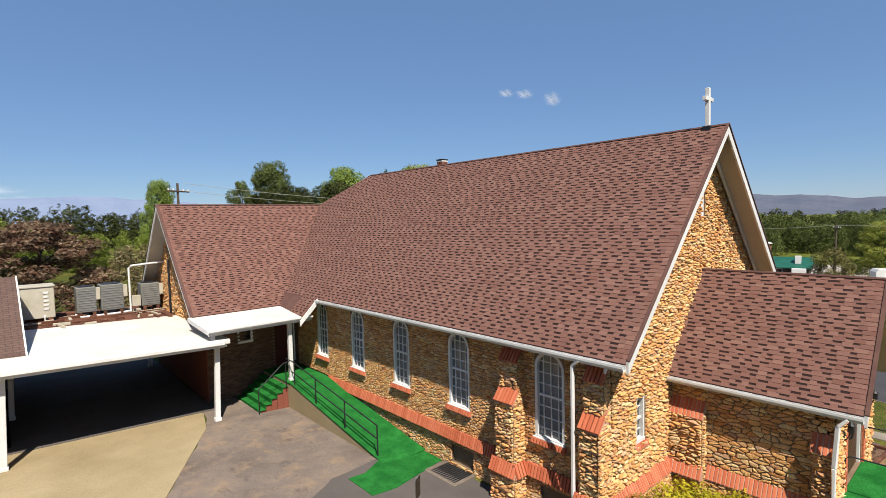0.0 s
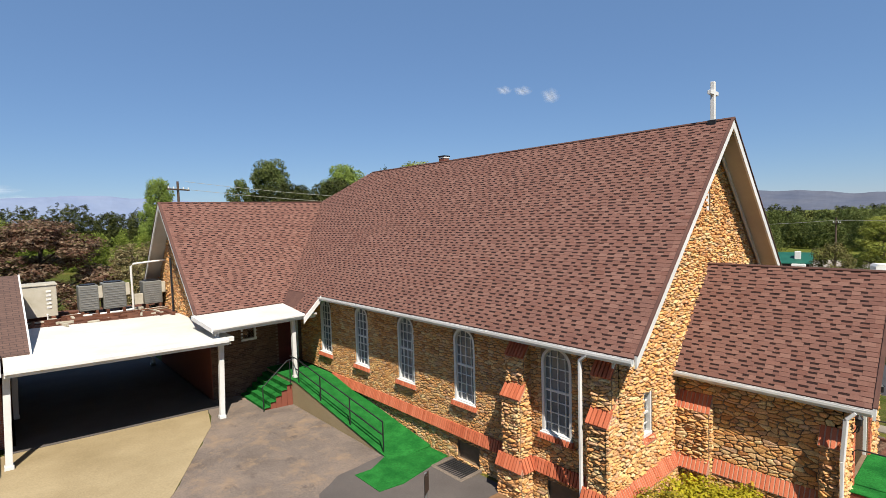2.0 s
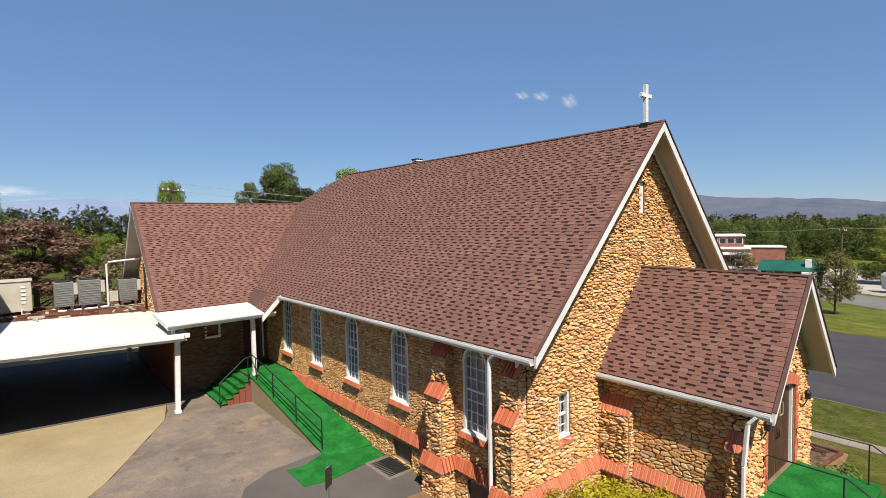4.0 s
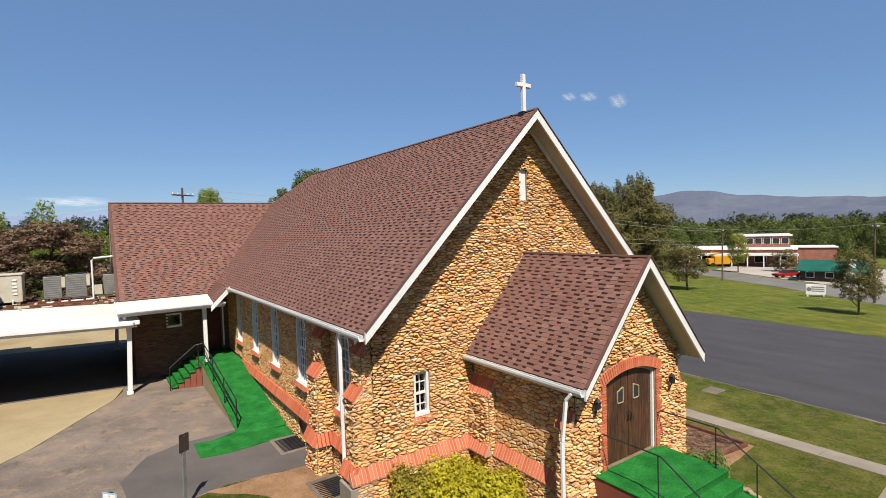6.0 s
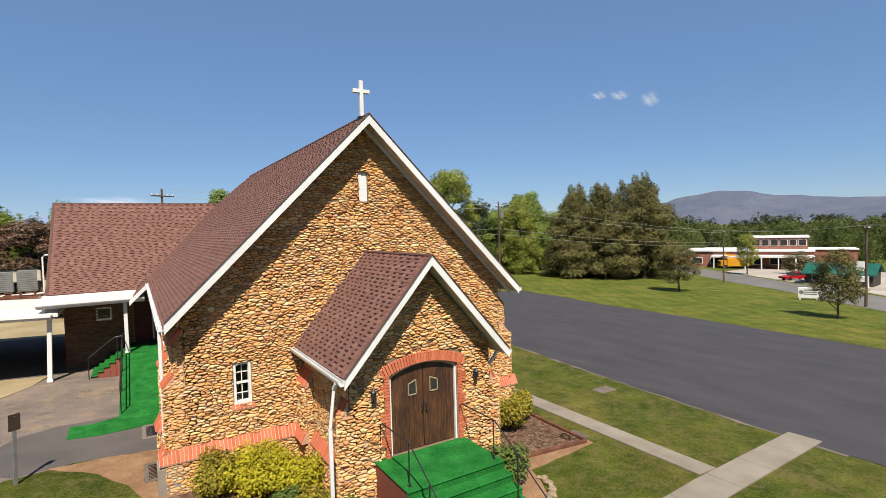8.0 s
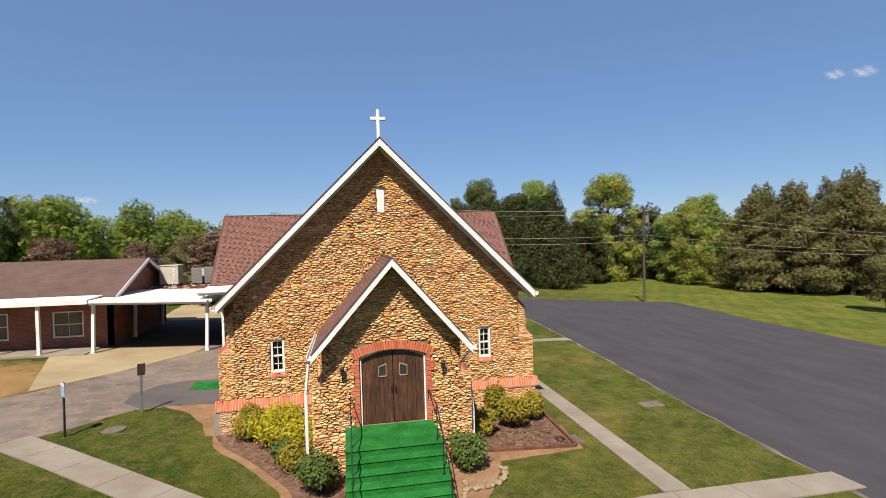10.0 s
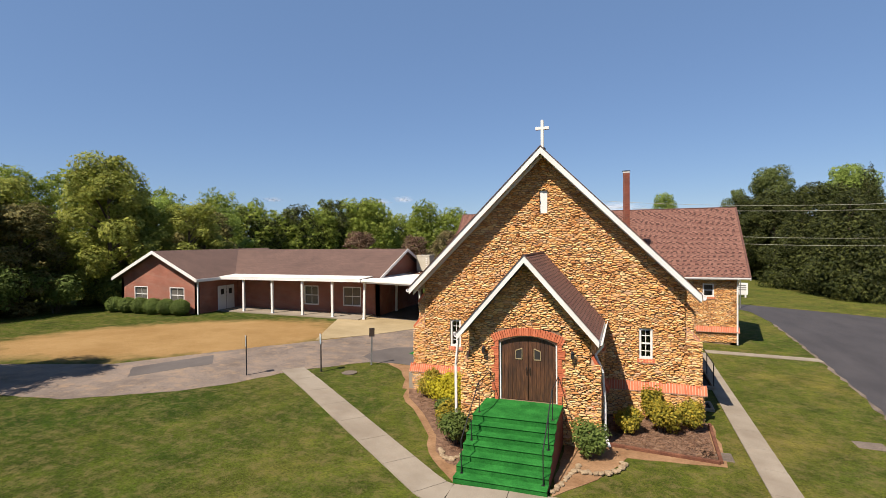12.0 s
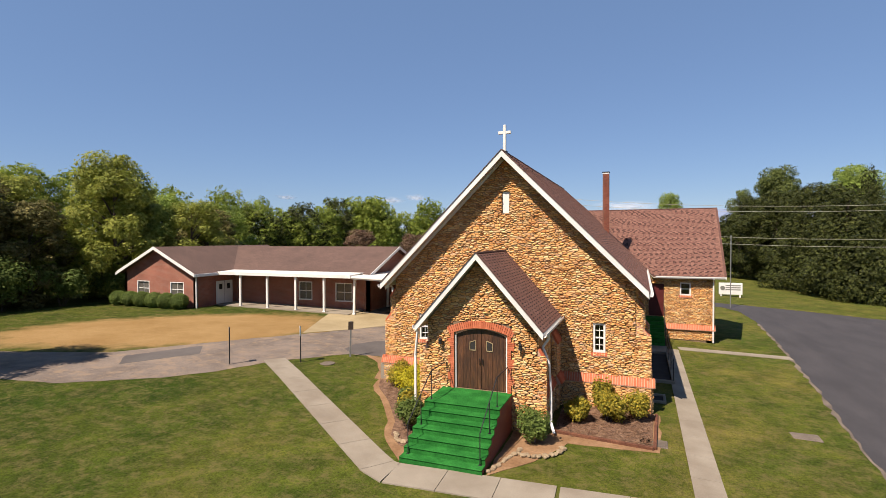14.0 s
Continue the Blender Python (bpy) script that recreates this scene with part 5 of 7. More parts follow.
# ---- front steps, ramp and canopies ----
def hall_brick():
    m, t, b = nodes_of("hall_brick")
    geo = t.nodes.new("ShaderNodeNewGeometry")
    sep, com = t.nodes.new("ShaderNodeSeparateXYZ"), t.nodes.new("ShaderNodeCombineXYZ")
    t.links.new(geo.outputs["Position"], sep.inputs[0])
    s = t.nodes.new("ShaderNodeMath")
    t.links.new(sep.outputs[0], s.inputs[0])
    t.links.new(sep.outputs[1], s.inputs[1])
    t.links.new(s.outputs[0], com.inputs[0])
    t.links.new(sep.outputs[2], com.inputs[1])
    br = add(t, "ShaderNodeTexBrick", Scale=1.0)
    br.inputs["Color1"].default_value = (0.195, 0.0553, 0.0325, 1)
    br.inputs["Color2"].default_value = (0.247, 0.0845, 0.052, 1)
    br.inputs["Mortar"].default_value = (0.234, 0.169, 0.137, 1)
    br.inputs["Mortar Size"].default_value = 0.006
    br.inputs["Brick Width"].default_value, br.inputs["Row Height"].default_value = 0.215, 0.073
    t.links.new(com.outputs[0], br.inputs["Vector"])
    c = mix_of(t, br.outputs[0], ramp_of(t, noise_of(t, 0.9, 4), [(0.3, 0.8), (0.7, 1.2)]), 1.0, "MULTIPLY")
    t.links.new(c, b.inputs["Base Color"])
    b.inputs["Roughness"].default_value = 0.9
    return m


def hall_shingle():
    m, t, b = nodes_of("hall_shingle")
    br = add(t, "ShaderNodeTexBrick", Scale=1.0)
    for key, c in (("Color1", (0.0813, 0.0455, 0.0351)), ("Color2", (0.105, 0.0598, 0.0455)), ("Mortar", (0.0423, 0.026, 0.0208))):
        br.inputs[key].default_value = (*c, 1)
    br.inputs["Mortar Size"].default_value = 0.012
    br.inputs["Brick Width"].default_value, br.inputs["Row Height"].default_value = 0.33, 0.13
    t.links.new(t.nodes.new("ShaderNodeNewGeometry").outputs["Position"], br.inputs["Vector"])
    c = mix_of(t, br.outputs[0], ramp_of(t, noise_of(t, 0.5, 5), [(0.3, 0.85), (0.7, 1.2)]), 1.0, "MULTIPLY")
    t.links.new(c, b.inputs["Base Color"])
    b.inputs["Roughness"].default_value = 0.95
    return m


M_hallbrick, M_hallroof = hall_brick(), hall_shingle()

# front steps in green turf carpet
SX0, SX1, RISE = -1.38, 1.12, 1.25 / 7
steps = thing("front_steps", "broad front steps covered in bright green turf carpet", "steps", (0, -5, 0))
body = bmesh.new()
prof = [(PY + 0.0, 0.0), (-6.95, 0.0)]
y = -6.95
for i in range(7):
    prof += [(y, RISE * (i + 1))]
    y += 0.31
    if i < 6:
        prof += [(y, RISE * (i + 1))]
prof += [(PY, 1.25)]
prism(body, [(SX0 + 0.02, yy + 5 + 0.02, z - 0.02) for yy, z in prof], (SX1 - SX0 - 0.04, 0, 0))
part("stair_body", body, M_dbricks, steps, "dark red brick stair body")
y = -6.95
for i in range(7):
    deep = 0.31 if i < 6 else PY - y
    bm = bmesh.new()
    block(bm, (SX0, y + 5 - 0.035, RISE * (i + 1) - 0.03), (SX1, y + 5 + deep, RISE * (i + 1) + 0.008), 0.012)
    block(bm, (SX0, y + 5 - 0.012, RISE * i + 0.002), (SX1, y + 5 - 0.0, RISE * (i + 1) - 0.03), 0.003)
    part("landing" if i == 6 else "tread", bm, M_carpet, steps)
    y += 0.31


def front_rail(x, lean):
    rl = thing("handrail", "thin black iron handrail on the front steps", "handrail", (x, -5, 0), "front step handrails")
    top = lambda yy: 0.0
    p0, p1, p2, p3 = (0, -1.7, RISE * 1 + 0.9), (0, 0.05, 1.25 + 0.92), (0, 1.45, 1.25 + 0.92), (0, 1.5, 1.25 + 0.5)
    part("rail", pipe(bmesh.new(), [p0, p1, (0, 1.42, 2.17), (0, 1.5, 2.1), (0, 1.54, 1.3)], 0.016, 6), M_black, rl)
    for yy, z0, z1 in ((-1.7, RISE, RISE + 0.9), (-0.75, RISE * 4, RISE * 4 + 0.93), (0.1, 1.25, 2.17)):
        part("post", pipe(bmesh.new(), [(0, yy, z0), (0, yy, z1)], 0.015, 6), M_black, rl)
        part("base_plate", box((-0.045, yy - 0.045, z0), (0.045, yy + 0.045, z0 + 0.012)), M_black, rl)


front_rail(SX0 + 0.16, 0)
front_rail(SX1 - 0.14, 0)


def lantern(x):
    lt = thing("wall_lantern", "black iron wall lantern beside the door", "lantern", (x, PY - 0.06, 2.78), "door lanterns")
    lt.scale = (0.75, 0.85, 0.8)
    part("bracket", pipe(bmesh.new(), [(0, 0.0, -0.25), (0, -0.05, -0.2), (0, -0.12, 0.0)], 0.016, 6), M_black, lt)
    part("cage", box((-0.07, -0.2, 0.0), (0.07, -0.06, 0.2), 0.02), M_black, lt)
    part("cap", pipe(bmesh.new(), [(0, -0.13, 0.2), (0, -0.13, 0.3)], [0.1, 0.015], 8), M_black, lt)


lantern(-1.42)
lantern(1.42)

# wheelchair ramp along the side wall
RAMP_TOP = 1.30
ramp = thing("ramp", "long access ramp in bright green turf carpet", "ramp", (-5.9, 10, 0.3))
RX0, RX1 = -6.6 + 5.9, -5.1 + 5.9
bm = bmesh.new()
zb = -0.35
prism(bm, [(RX0, -3.3, zb), (RX0, -3.3, -0.04), (RX0, 2.7, RAMP_TOP - 0.325), (RX0, 5.38, RAMP_TOP - 0.325), (RX0, 5.38, zb)], (RX1 - RX0, 0, 0))
part("ramp_body", bm, M_pad, ramp, "stained concrete ramp side")
bm = bmesh.new()
prism(bm, [(RX0 - 0.02, -3.6, -0.03), (RX0 - 0.02, -3.6, 0.0), (RX0 - 0.02, 2.7, RAMP_TOP - 0.29), (RX0 - 0.02, 5.38, RAMP_TOP - 0.29), (RX0 - 0.02, 5.38, RAMP_TOP - 0.315), (RX0 - 0.02, 2.7, RAMP_TOP - 0.315)], (RX1 - RX0 + 0.03, 0, 0))
part("carpet", bm, M_carpet, ramp)
apron = sheet("carpet_apron", [(-7.95, 6.3), (-7.95, 5.1), (-7.2, 5.05), (-5.1, 5.6), (-5.1, 6.75), (-6.62, 6.75), (-7.4, 6.3)], 0.035, M_carpet, None, 0.03)
tagged(apron, "green turf carpet apron at the foot of the ramp", "carpet", kind="structure")
for i in range(5):
    x1 = -0.72 - 0.23 * i
    z1 = RAMP_TOP - 0.34 - (i + 0.5) * 0.17
    part("step_body", box((x1 - 0.22, 2.97, -0.25), (x1, 5.3, z1 - 0.03), 0.004), M_dbricks, ramp, "brick body of a side step")
    bm = bmesh.new()
    block(bm, (x1 - 0.25, 2.92, z1 - 0.03), (x1, 5.3, z1), 0.01)
    block(bm, (x1 - 0.245, 2.94, z1 - 0.17), (x1 - 0.221, 5.3, z1 - 0.031), 0.004)
    part("step", bm, M_carpet, ramp, "green carpeted side step")
rail = thing("ramp_railing", "thin black pipe railing along the ramp", "railing", (-6.55, 10, 0.3))


def ramp_z(yy):
    return 0.1 + (RAMP_TOP - 0.42) * min(1, max(0, (yy + 3.3) / 6.0))


for h in (0.92, 0.5):
    part("rail", pipe(bmesh.new(), [(0, -3.1, ramp_z(-3.1) + h), (0, 2.7, ramp_z(2.7) + h)] + ([(0, 3.2, ramp_z(3) + h)] if h > 0.6 else []), 0.022, 6), M_black, rail)
for yy in (-3.1, -1.2, 0.8, 2.5):
    part("post", pipe(bmesh.new(), [(0, yy, ramp_z(yy)), (0, yy, ramp_z(yy) + 0.92)], 0.022, 6), M_black, rail)
srail = thing("step_railing", "thin pipe railing beside the green side steps", "railing", (-7.3, 12.82, 0.4))
part("rail", pipe(bmesh.new(), [(-0.55, 0, 0.95), (0.45, 0, 1.75), (0.72, 0, 1.78)], 0.02, 6), M_black, srail)
for x, z0, z1 in ((-0.55, 0.0, 0.95), (0.55, 0.8, 1.76)):
    part("post", pipe(bmesh.new(), [(x, 0, z0), (x, 0, z1)], 0.02, 6), M_black, srail)

# white canopies
canopy = thing("carport", "flat white roofed carport between church and hall", "carport", (-12, 17, 3.52))
canopy.rotation_euler = (0, radians(2.0), 0)
bm = bmesh.new()
block(bm, (-3.05, -4.25, -0.1), (3.2, 2.6, 0.06), 0.01)
part("roof_sheet", bm, M_roofwhite, canopy, "glaring white roof sheet")
part("roof_strip", box((-3.05, 2.6, -0.1), (3.2, 7.0, 0.075), 0.01), M_rust, canopy, "dark brown tarred roof strip")
part("fascia", box((-3.05, -4.31, -0.2), (3.0, -4.25, 0.05), 0.008), M_white, canopy)
part("front_gutter", box((-3.05, -4.42, -0.1), (2.98, -4.31, 0.02), 0.015), M_white, canopy)
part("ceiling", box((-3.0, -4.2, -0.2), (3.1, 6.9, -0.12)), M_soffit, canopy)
POST = bpy.data.meshes.new("post")
pb = box((-0.085, -0.085, 0.0), (0.085, 0.085, 2.62), 0.012)
block(pb, (-0.11, -0.11, 0.0), (0.11, 0.11, 0.12), 0.01)
pb.to_mesh(POST)
pb.free()
for x, yy in ((-3.0, -3.9), (2.86, -3.85), (2.72, 5.9), (-2.72, 5.9), (-2.72, 1.0)):
    p = part("post", POST, M_white, canopy, "white square post")
    gz = ground_z(x - 12) - 3.52 + x * 0.035
    p.location, p.scale = (x, yy, gz), (1, 1, (-0.15 - gz) / 2.62)
entry = thing("entry_canopy", "white flat canopy over the side door", "canopy", (-7.55, 13.9, 3.79))
bm = bmesh.new()
prism(bm, [(-1.97, -1.12, 0.03), (-1.97, 1.2, 0.17), (-1.97, 1.2, 0.23), (-1.97, -1.12, 0.09)], (3.9, 0, 0))
part("roof_sheet", bm, M_roofwhite, entry)
part("fascia", box((-1.99, -1.17, -0.12), (1.95, -1.12, 0.1), 0.01), M_white, entry)
bm = bmesh.new()
prof = [(0.0, 0.0), (0.07, 0.0), (0.1, 0.05), (0.1, 0.1), (0.08, 0.1), (0.075, 0.055), (0.055, 0.02), (0.015, 0.02), (0.015, 0.1), (0.0, 0.1)]
prism(bm, [(-1.99, -1.172 - x, z - 0.02) for x, z in prof], (3.94, 0, 0))
part("front_gutter", bm, M_white, entry)
bm = bmesh.new()
prism(bm, [(-2.02, -1.17, -0.06), (-2.02, 1.2, 0.08), (-2.02, 1.2, 0.24), (-2.02, -1.17, 0.1)], (0.05, 0, 0))
part("side_fascia", bm, M_white, entry)
bm = bmesh.new()
prism(bm, [(-1.95, -1.1, -0.06), (-1.95, 1.2, 0.08), (-1.95, 1.2, 0.11), (-1.95, -1.1, -0.03)], (3.88, 0, 0))
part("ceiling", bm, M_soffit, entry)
p = part("post", POST, M_white, entry, "white square post")
p.location, p.scale = (1.18, -0.73, -2.51), (0.9, 0.9, 2.48 / 2.62)
p = part("stub_post", POST, M_white, entry, "short white post standing on the carport edge")
p.location, p.scale = (-1.75, -0.85, -0.36), (0.7, 0.7, 0.32 / 2.62)
part("drain_pipe", pipe(bmesh.new(), [(2.3, 1.3, -0.1), (2.3, 1.3, -2.3)], 0.035, 8), M_white, entry)

# air conditioners on the roof
AC_Y, AC_Z = 22.0, 3.6


def condenser(x0, x1, top, yy):
    w = x1 - x0
    ac = thing("air_conditioner", "grey louvred condenser on the flat roof", "air conditioner", ((x0 + x1) / 2, yy, AC_Z), "roof condensers")
    h = top - AC_Z
    part("cabinet", box((-w / 2, -w / 2, 0.18), (w / 2, w / 2, h), 0.03), M_metalgrey, ac)
    for i in range(9):
        z = 0.28 + i * (h - 0.4) / 8.5
        part("louvre", box((-w / 2 + 0.05, -w / 2 - 0.012, z), (w / 2 - 0.05, -w / 2 + 0.01, z + 0.035), 0.004), M_steel, ac)
    part("top_grille", pipe(bmesh.new(), [(0, 0, h), (0, 0, h + 0.04)], w * 0.42, 16), M_black, ac)
    part("panel", box((w / 2 - 0.02, -w / 2 - 0.03, h * 0.55), (w / 2 + 0.14, -w / 2 + 0.1, h - 0.05), 0.01), M_beige, ac)
    for s in (-1, 1):
        part("sleeper", box((s * w * 0.35 - 0.06, -w / 2 - 0.1, 0.0), (s * w * 0.35 + 0.06, w / 2 + 0.1, 0.18), 0.01), M_rust, ac)


for x0, x1, top in ((-12.35, -11.6, 4.92), (-11.45, -10.55, 4.96), (-9.85, -9.05, 4.86)):
    condenser(x0, x1, top, AC_Y)
unit = thing("packaged_air_unit", "large beige air handling unit on the flat roof", "air conditioner", (-13.75, 21.9, AC_Z))
part("cabinet", box((-0.62, -0.6, 0.2), (0.62, 0.6, 1.52), 0.02), M_beige, unit)
part("lid", box((-0.66, -0.64, 1.52), (0.66, 0.64, 1.58), 0.01), M_beige, unit)
for i in range(5):
    part("vent", box((0.25, -0.625, 0.55 + i * 0.17), (0.42, -0.595, 0.63 + i * 0.17), 0.004), M_white, unit)
part("drain", pipe(bmesh.new(), [(0.25, -0.62, 0.3), (0.25, -0.72, 0.28), (0.25, -0.72, 0.05)], 0.035, 8), M_white, unit)
for s in (-0.45, 0.45):
    part("sleeper", box((s - 0.08, -0.8, 0.0), (s + 0.08, 0.8, 0.2), 0.01), M_rust, unit)
pipes = thing("roof_pipes", "white insulated pipes on the flat roof", "pipes", (-10.3, 21.6, 3.5))
part("riser", pipe(bmesh.new(), [(0, 0, 0.0), (0, 0, 2.15), (0.1, 0, 2.25), (1.6, 0, 2.35)], 0.045, 8), M_white, pipes)
part("run", pipe(bmesh.new(), [(0, -0.1, 0.15), (-0.6, -0.1, 0.12), (-1.9, -0.1, 0.12), (-2.1, 0.2, 0.2)], 0.05, 8), M_white, pipes)
part("junction_box", box((0.05, -0.16, 0.35), (0.4, -0.02, 0.85), 0.01), M_beige, pipes)
part("gas_run", pipe(bmesh.new(), [(-2.6, -0.5, 0.1), (1.4, -0.35, 0.1)], 0.03, 8), M_rust, pipes)
rnd = random.Random(4)
for i in range(46):
    x, yy = rnd.uniform(-14.3, -9.0), rnd.uniform(19.5, 22.9)
    l, w = rnd.uniform(0.25, 1.1), rnd.uniform(0.06, 0.14)
    m = Matrix.Translation((x, yy, 3.59 - (x + 12) * 0.035)) @ Matrix.Rotation(rnd.uniform(-0.3, 0.3) + (math.pi / 2 if rnd.random() < 0.3 else 0), 4, "Z")
    b = part("timber_offcut", box((-l / 2, -w / 2, 0.0), (l / 2, w / 2, rnd.uniform(0.04, 0.12)), 0.008), M_rust if rnd.random() < 0.72 else M_beige)
    b.matrix_basis = m
    tagged(b, "weathered timber sleeper lying on the flat roof", "timber", "roof sleepers")

# ---- brick hall ----
hall = thing("brick_hall", "long low red brick hall with a brown shingle roof", "building")


def hall_wall(fr, outline, holes):
    return slab_wall("wall", fr, outline, holes, 0.25, M_hallbrick, hall)


HF = wall_frame((0, 15.0, 0), (1, 0, 0), (0, -1, 0))
WF = wall_frame((0, 10.7, 0), (1, 0, 0), (0, -1, 0))
H_WINS = [(-21.6, 1.4, -20.25, 2.93), (-18.0, 1.4, -16.4, 2.9)]
H_DOOR = (-27.9, 0.9, -26.3, 3.05)
hw = hall_wall(HF, [(-28.4, 0.3), (-14.9, 0.3), (-14.9, 3.9), (-28.4, 3.9)], H_WINS)
W_WINS = [(-35.05, 1.7, -33.6, 2.98), (-31.22, 1.7, -29.7, 2.96)]
ww = hall_wall(WF, [(-36.5, 0.3), (-28.4, 0.3), (-28.4, 3.75), (-32.45, 5.7), (-36.5, 3.75)], W_WINS)
hall_wall(wall_frame((-28.4, 0, 0), (0, 1, 0), (1, 0, 0)), [(10.7, 0.3), (15.2, 0.3), (15.2, 3.7), (10.7, 3.7)], [])
hall_wall(wall_frame((-36.5, 0, 0), (0, 1, 0), (-1, 0, 0)), [(10.7, 0.3), (26, 0.3), (26, 3.7), (10.7, 3.7)], [])
hall_wall(wall_frame((-14.9, 0, 0), (0, 1, 0), (1, 0, 0)), [(15, 0.3), (24, 0.3), (24, 3.8), (19.5, 5.6), (15, 3.8)], [])
hall_wall(wall_frame((0, 24, 0), (1, 0, 0), (0, 1, 0)), [(-36.5, 0.3), (-14.9, 0.3), (-14.9, 3.8), (-36.5, 3.8)], [])


def hall_roof(pts):
    bm = bmesh.new()
    prism(bm, pts, (0, 0, -0.14))
    part("roof", bm, M_hallroof, hall, "brown shingle roof slope")


hall_roof([(-14.4, 14.4, 3.72), (-14.4, 19.5, 5.78), (-32.4, 19.5, 5.78), (-32.4, 14.4, 3.72)])
hall_roof([(-14.4, 24.6, 3.72), (-14.4, 19.5, 5.78), (-32.4, 19.5, 5.78), (-32.4, 24.6, 3.72)])
hall_roof([(-27.95, 10.2, 3.68), (-32.45, 10.2, 5.86), (-32.45, 24, 5.86), (-27.95, 24, 3.68)])
hall_roof([(-36.95, 10.2, 3.68), (-32.45, 10.2, 5.86), (-32.45, 24, 5.86), (-36.95, 24, 3.68)])
for a, b in (((-27.95, 3.68), (-32.45, 5.86)), ((-36.95, 3.68), (-32.45, 5.86))):
    bm = bmesh.new()
    prism(bm, [(a[0], 10.2, a[1] + 0.02), (b[0], 10.2, b[1] + 0.02), (b[0], 10.2, b[1] - 0.24), (a[0], 10.2, a[1] - 0.24)], (0, -0.05, 0))
    part("rake_board", bm, M_white, hall)
for ya in (14.4, 24.6):
    bm = bmesh.new()
    prism(bm, [(-14.4, ya, 3.74), (-14.4, 19.5, 5.8), (-14.4, 19.5, 5.56), (-14.4, ya, 3.5)], (0.05, 0, 0))
    part("rake_board", bm, M_white, hall)
part("eave_board", box((-27.97, 10.2, 3.45), (-27.9, 14.5, 3.68), 0.01), M_white, hall)
part("downspout", box((-28.3, 10.58, 0.5), (-28.2, 10.68, 3.5), 0.01), M_white, hall)
for h in H_WINS:
    sash_window("window", HF, h, 2, 2, hall, False, "white framed twin window", 0.1, False, M_blind)
for h in W_WINS:
    sash_window("window", WF, h, 2, 2, hall, False, "white framed twin window", 0.1, False, M_blind)
hd = part("double_door", box((-28.44, 12.8, 0.88), (-28.36, 14.62, 2.92), 0.01), M_white, hall, "white double door with small panes")
for y in (13.27, 14.15):
    part("pane", box((-28.37, y - 0.17, 2.2), (-28.34, y + 0.17, 2.65), 0.005), M_dark, hd)
part("door_gap", box((-28.37, 13.7, 0.9), (-28.35, 13.72, 2.92)), M_dark, hd)
long_canopy = thing("walkway_canopy", "long white canopy on square posts along the hall", "canopy", (-21, 13.8, 3.66))
bm = bmesh.new()
prism(bm, [(-7.2, -1.1, 0.0), (-7.2, 1.1, 0.1), (-7.2, 1.1, 0.16), (-7.2, -1.1, 0.07)], (13.1, 0, 0))
part("roof_sheet", bm, M_roofwhite, long_canopy)
part("fascia", box((-7.25, -1.2, -0.17), (5.9, -1.1, 0.09), 0.01), M_white, long_canopy)
for x in (-25.8, -23.03, -20.25, -17.6):
    p = part("post", POST, M_white, long_canopy, "white square post")
    gz = ground_z(x) - 3.66
    p.location, p.scale = (x + 21, -0.95, gz), (1, 1, (-0.1 - gz) / 2.62)
tagged(sheet("walkway", [(-28.3, 12.6), (-15.3, 12.6), (-15.3, 15), (-28.3, 15)], 0.09, M_concrete), "pale concrete walkway under the canopy", "pavement", kind="structure")

# ---- plants ----
def leaf_cloud(blobs, count, size, seed, droop=0.3, shell=0.55, three=False):
    """Vertices and faces of many small bent leaves spread through the outer part of blobs of (x, y, z, rx, ry, rz)."""
    rs = np.random.RandomState(seed)
    vol = np.array([(b[3] * b[4] * b[5]) ** 0.67 for b in blobs])
    pick = rs.choice(len(blobs), count, p=vol / vol.sum())
    B = np.array(blobs, dtype=float)[pick]
    d = rs.normal(size=(count, 3))
    d /= np.linalg.norm(d, axis=1)[:, None]
    r = (shell + (1 - shell) * rs.rand(count)) * (0.9 + 0.2 * rs.rand(count))
    p = B[:, :3] + d * B[:, 3:] * r[:, None]
    # leaves face outwards and up, shaken
    n = d + rs.normal(scale=0.5 if three else 0.4, size=(count, 3)) + np.array((0, 0, droop))
    n /= np.linalg.norm(n, axis=1)[:, None]
    t = np.cross(n, rs.normal(size=(count, 3)))
    t /= np.linalg.norm(t, axis=1)[:, None]
    b = np.cross(n, t)
    s = size * (0.6 + 0.8 * rs.rand(count))[:, None]
    k = s * (0.45 + 0.3 * rs.rand(count))[:, None]
    if three:
        v = np.stack([p - t * s - b * k, p + t * s - b * k, p + b * k * 1.3 - n * s * 0.2], axis=1).reshape(-1, 3)
        return v.tolist(), [(3 * i, 3 * i + 1, 3 * i + 2) for i in range(count)]
    v = np.stack([p - t * s, p - b * k - n * s * 0.15, p + t * s, p + b * k - n * s * 0.15], axis=1).reshape(-1, 3)
    f = [(4 * i, 4 * i + 1, 4 * i + 2, 4 * i + 3) for i in range(count)]
    return v.tolist(), f


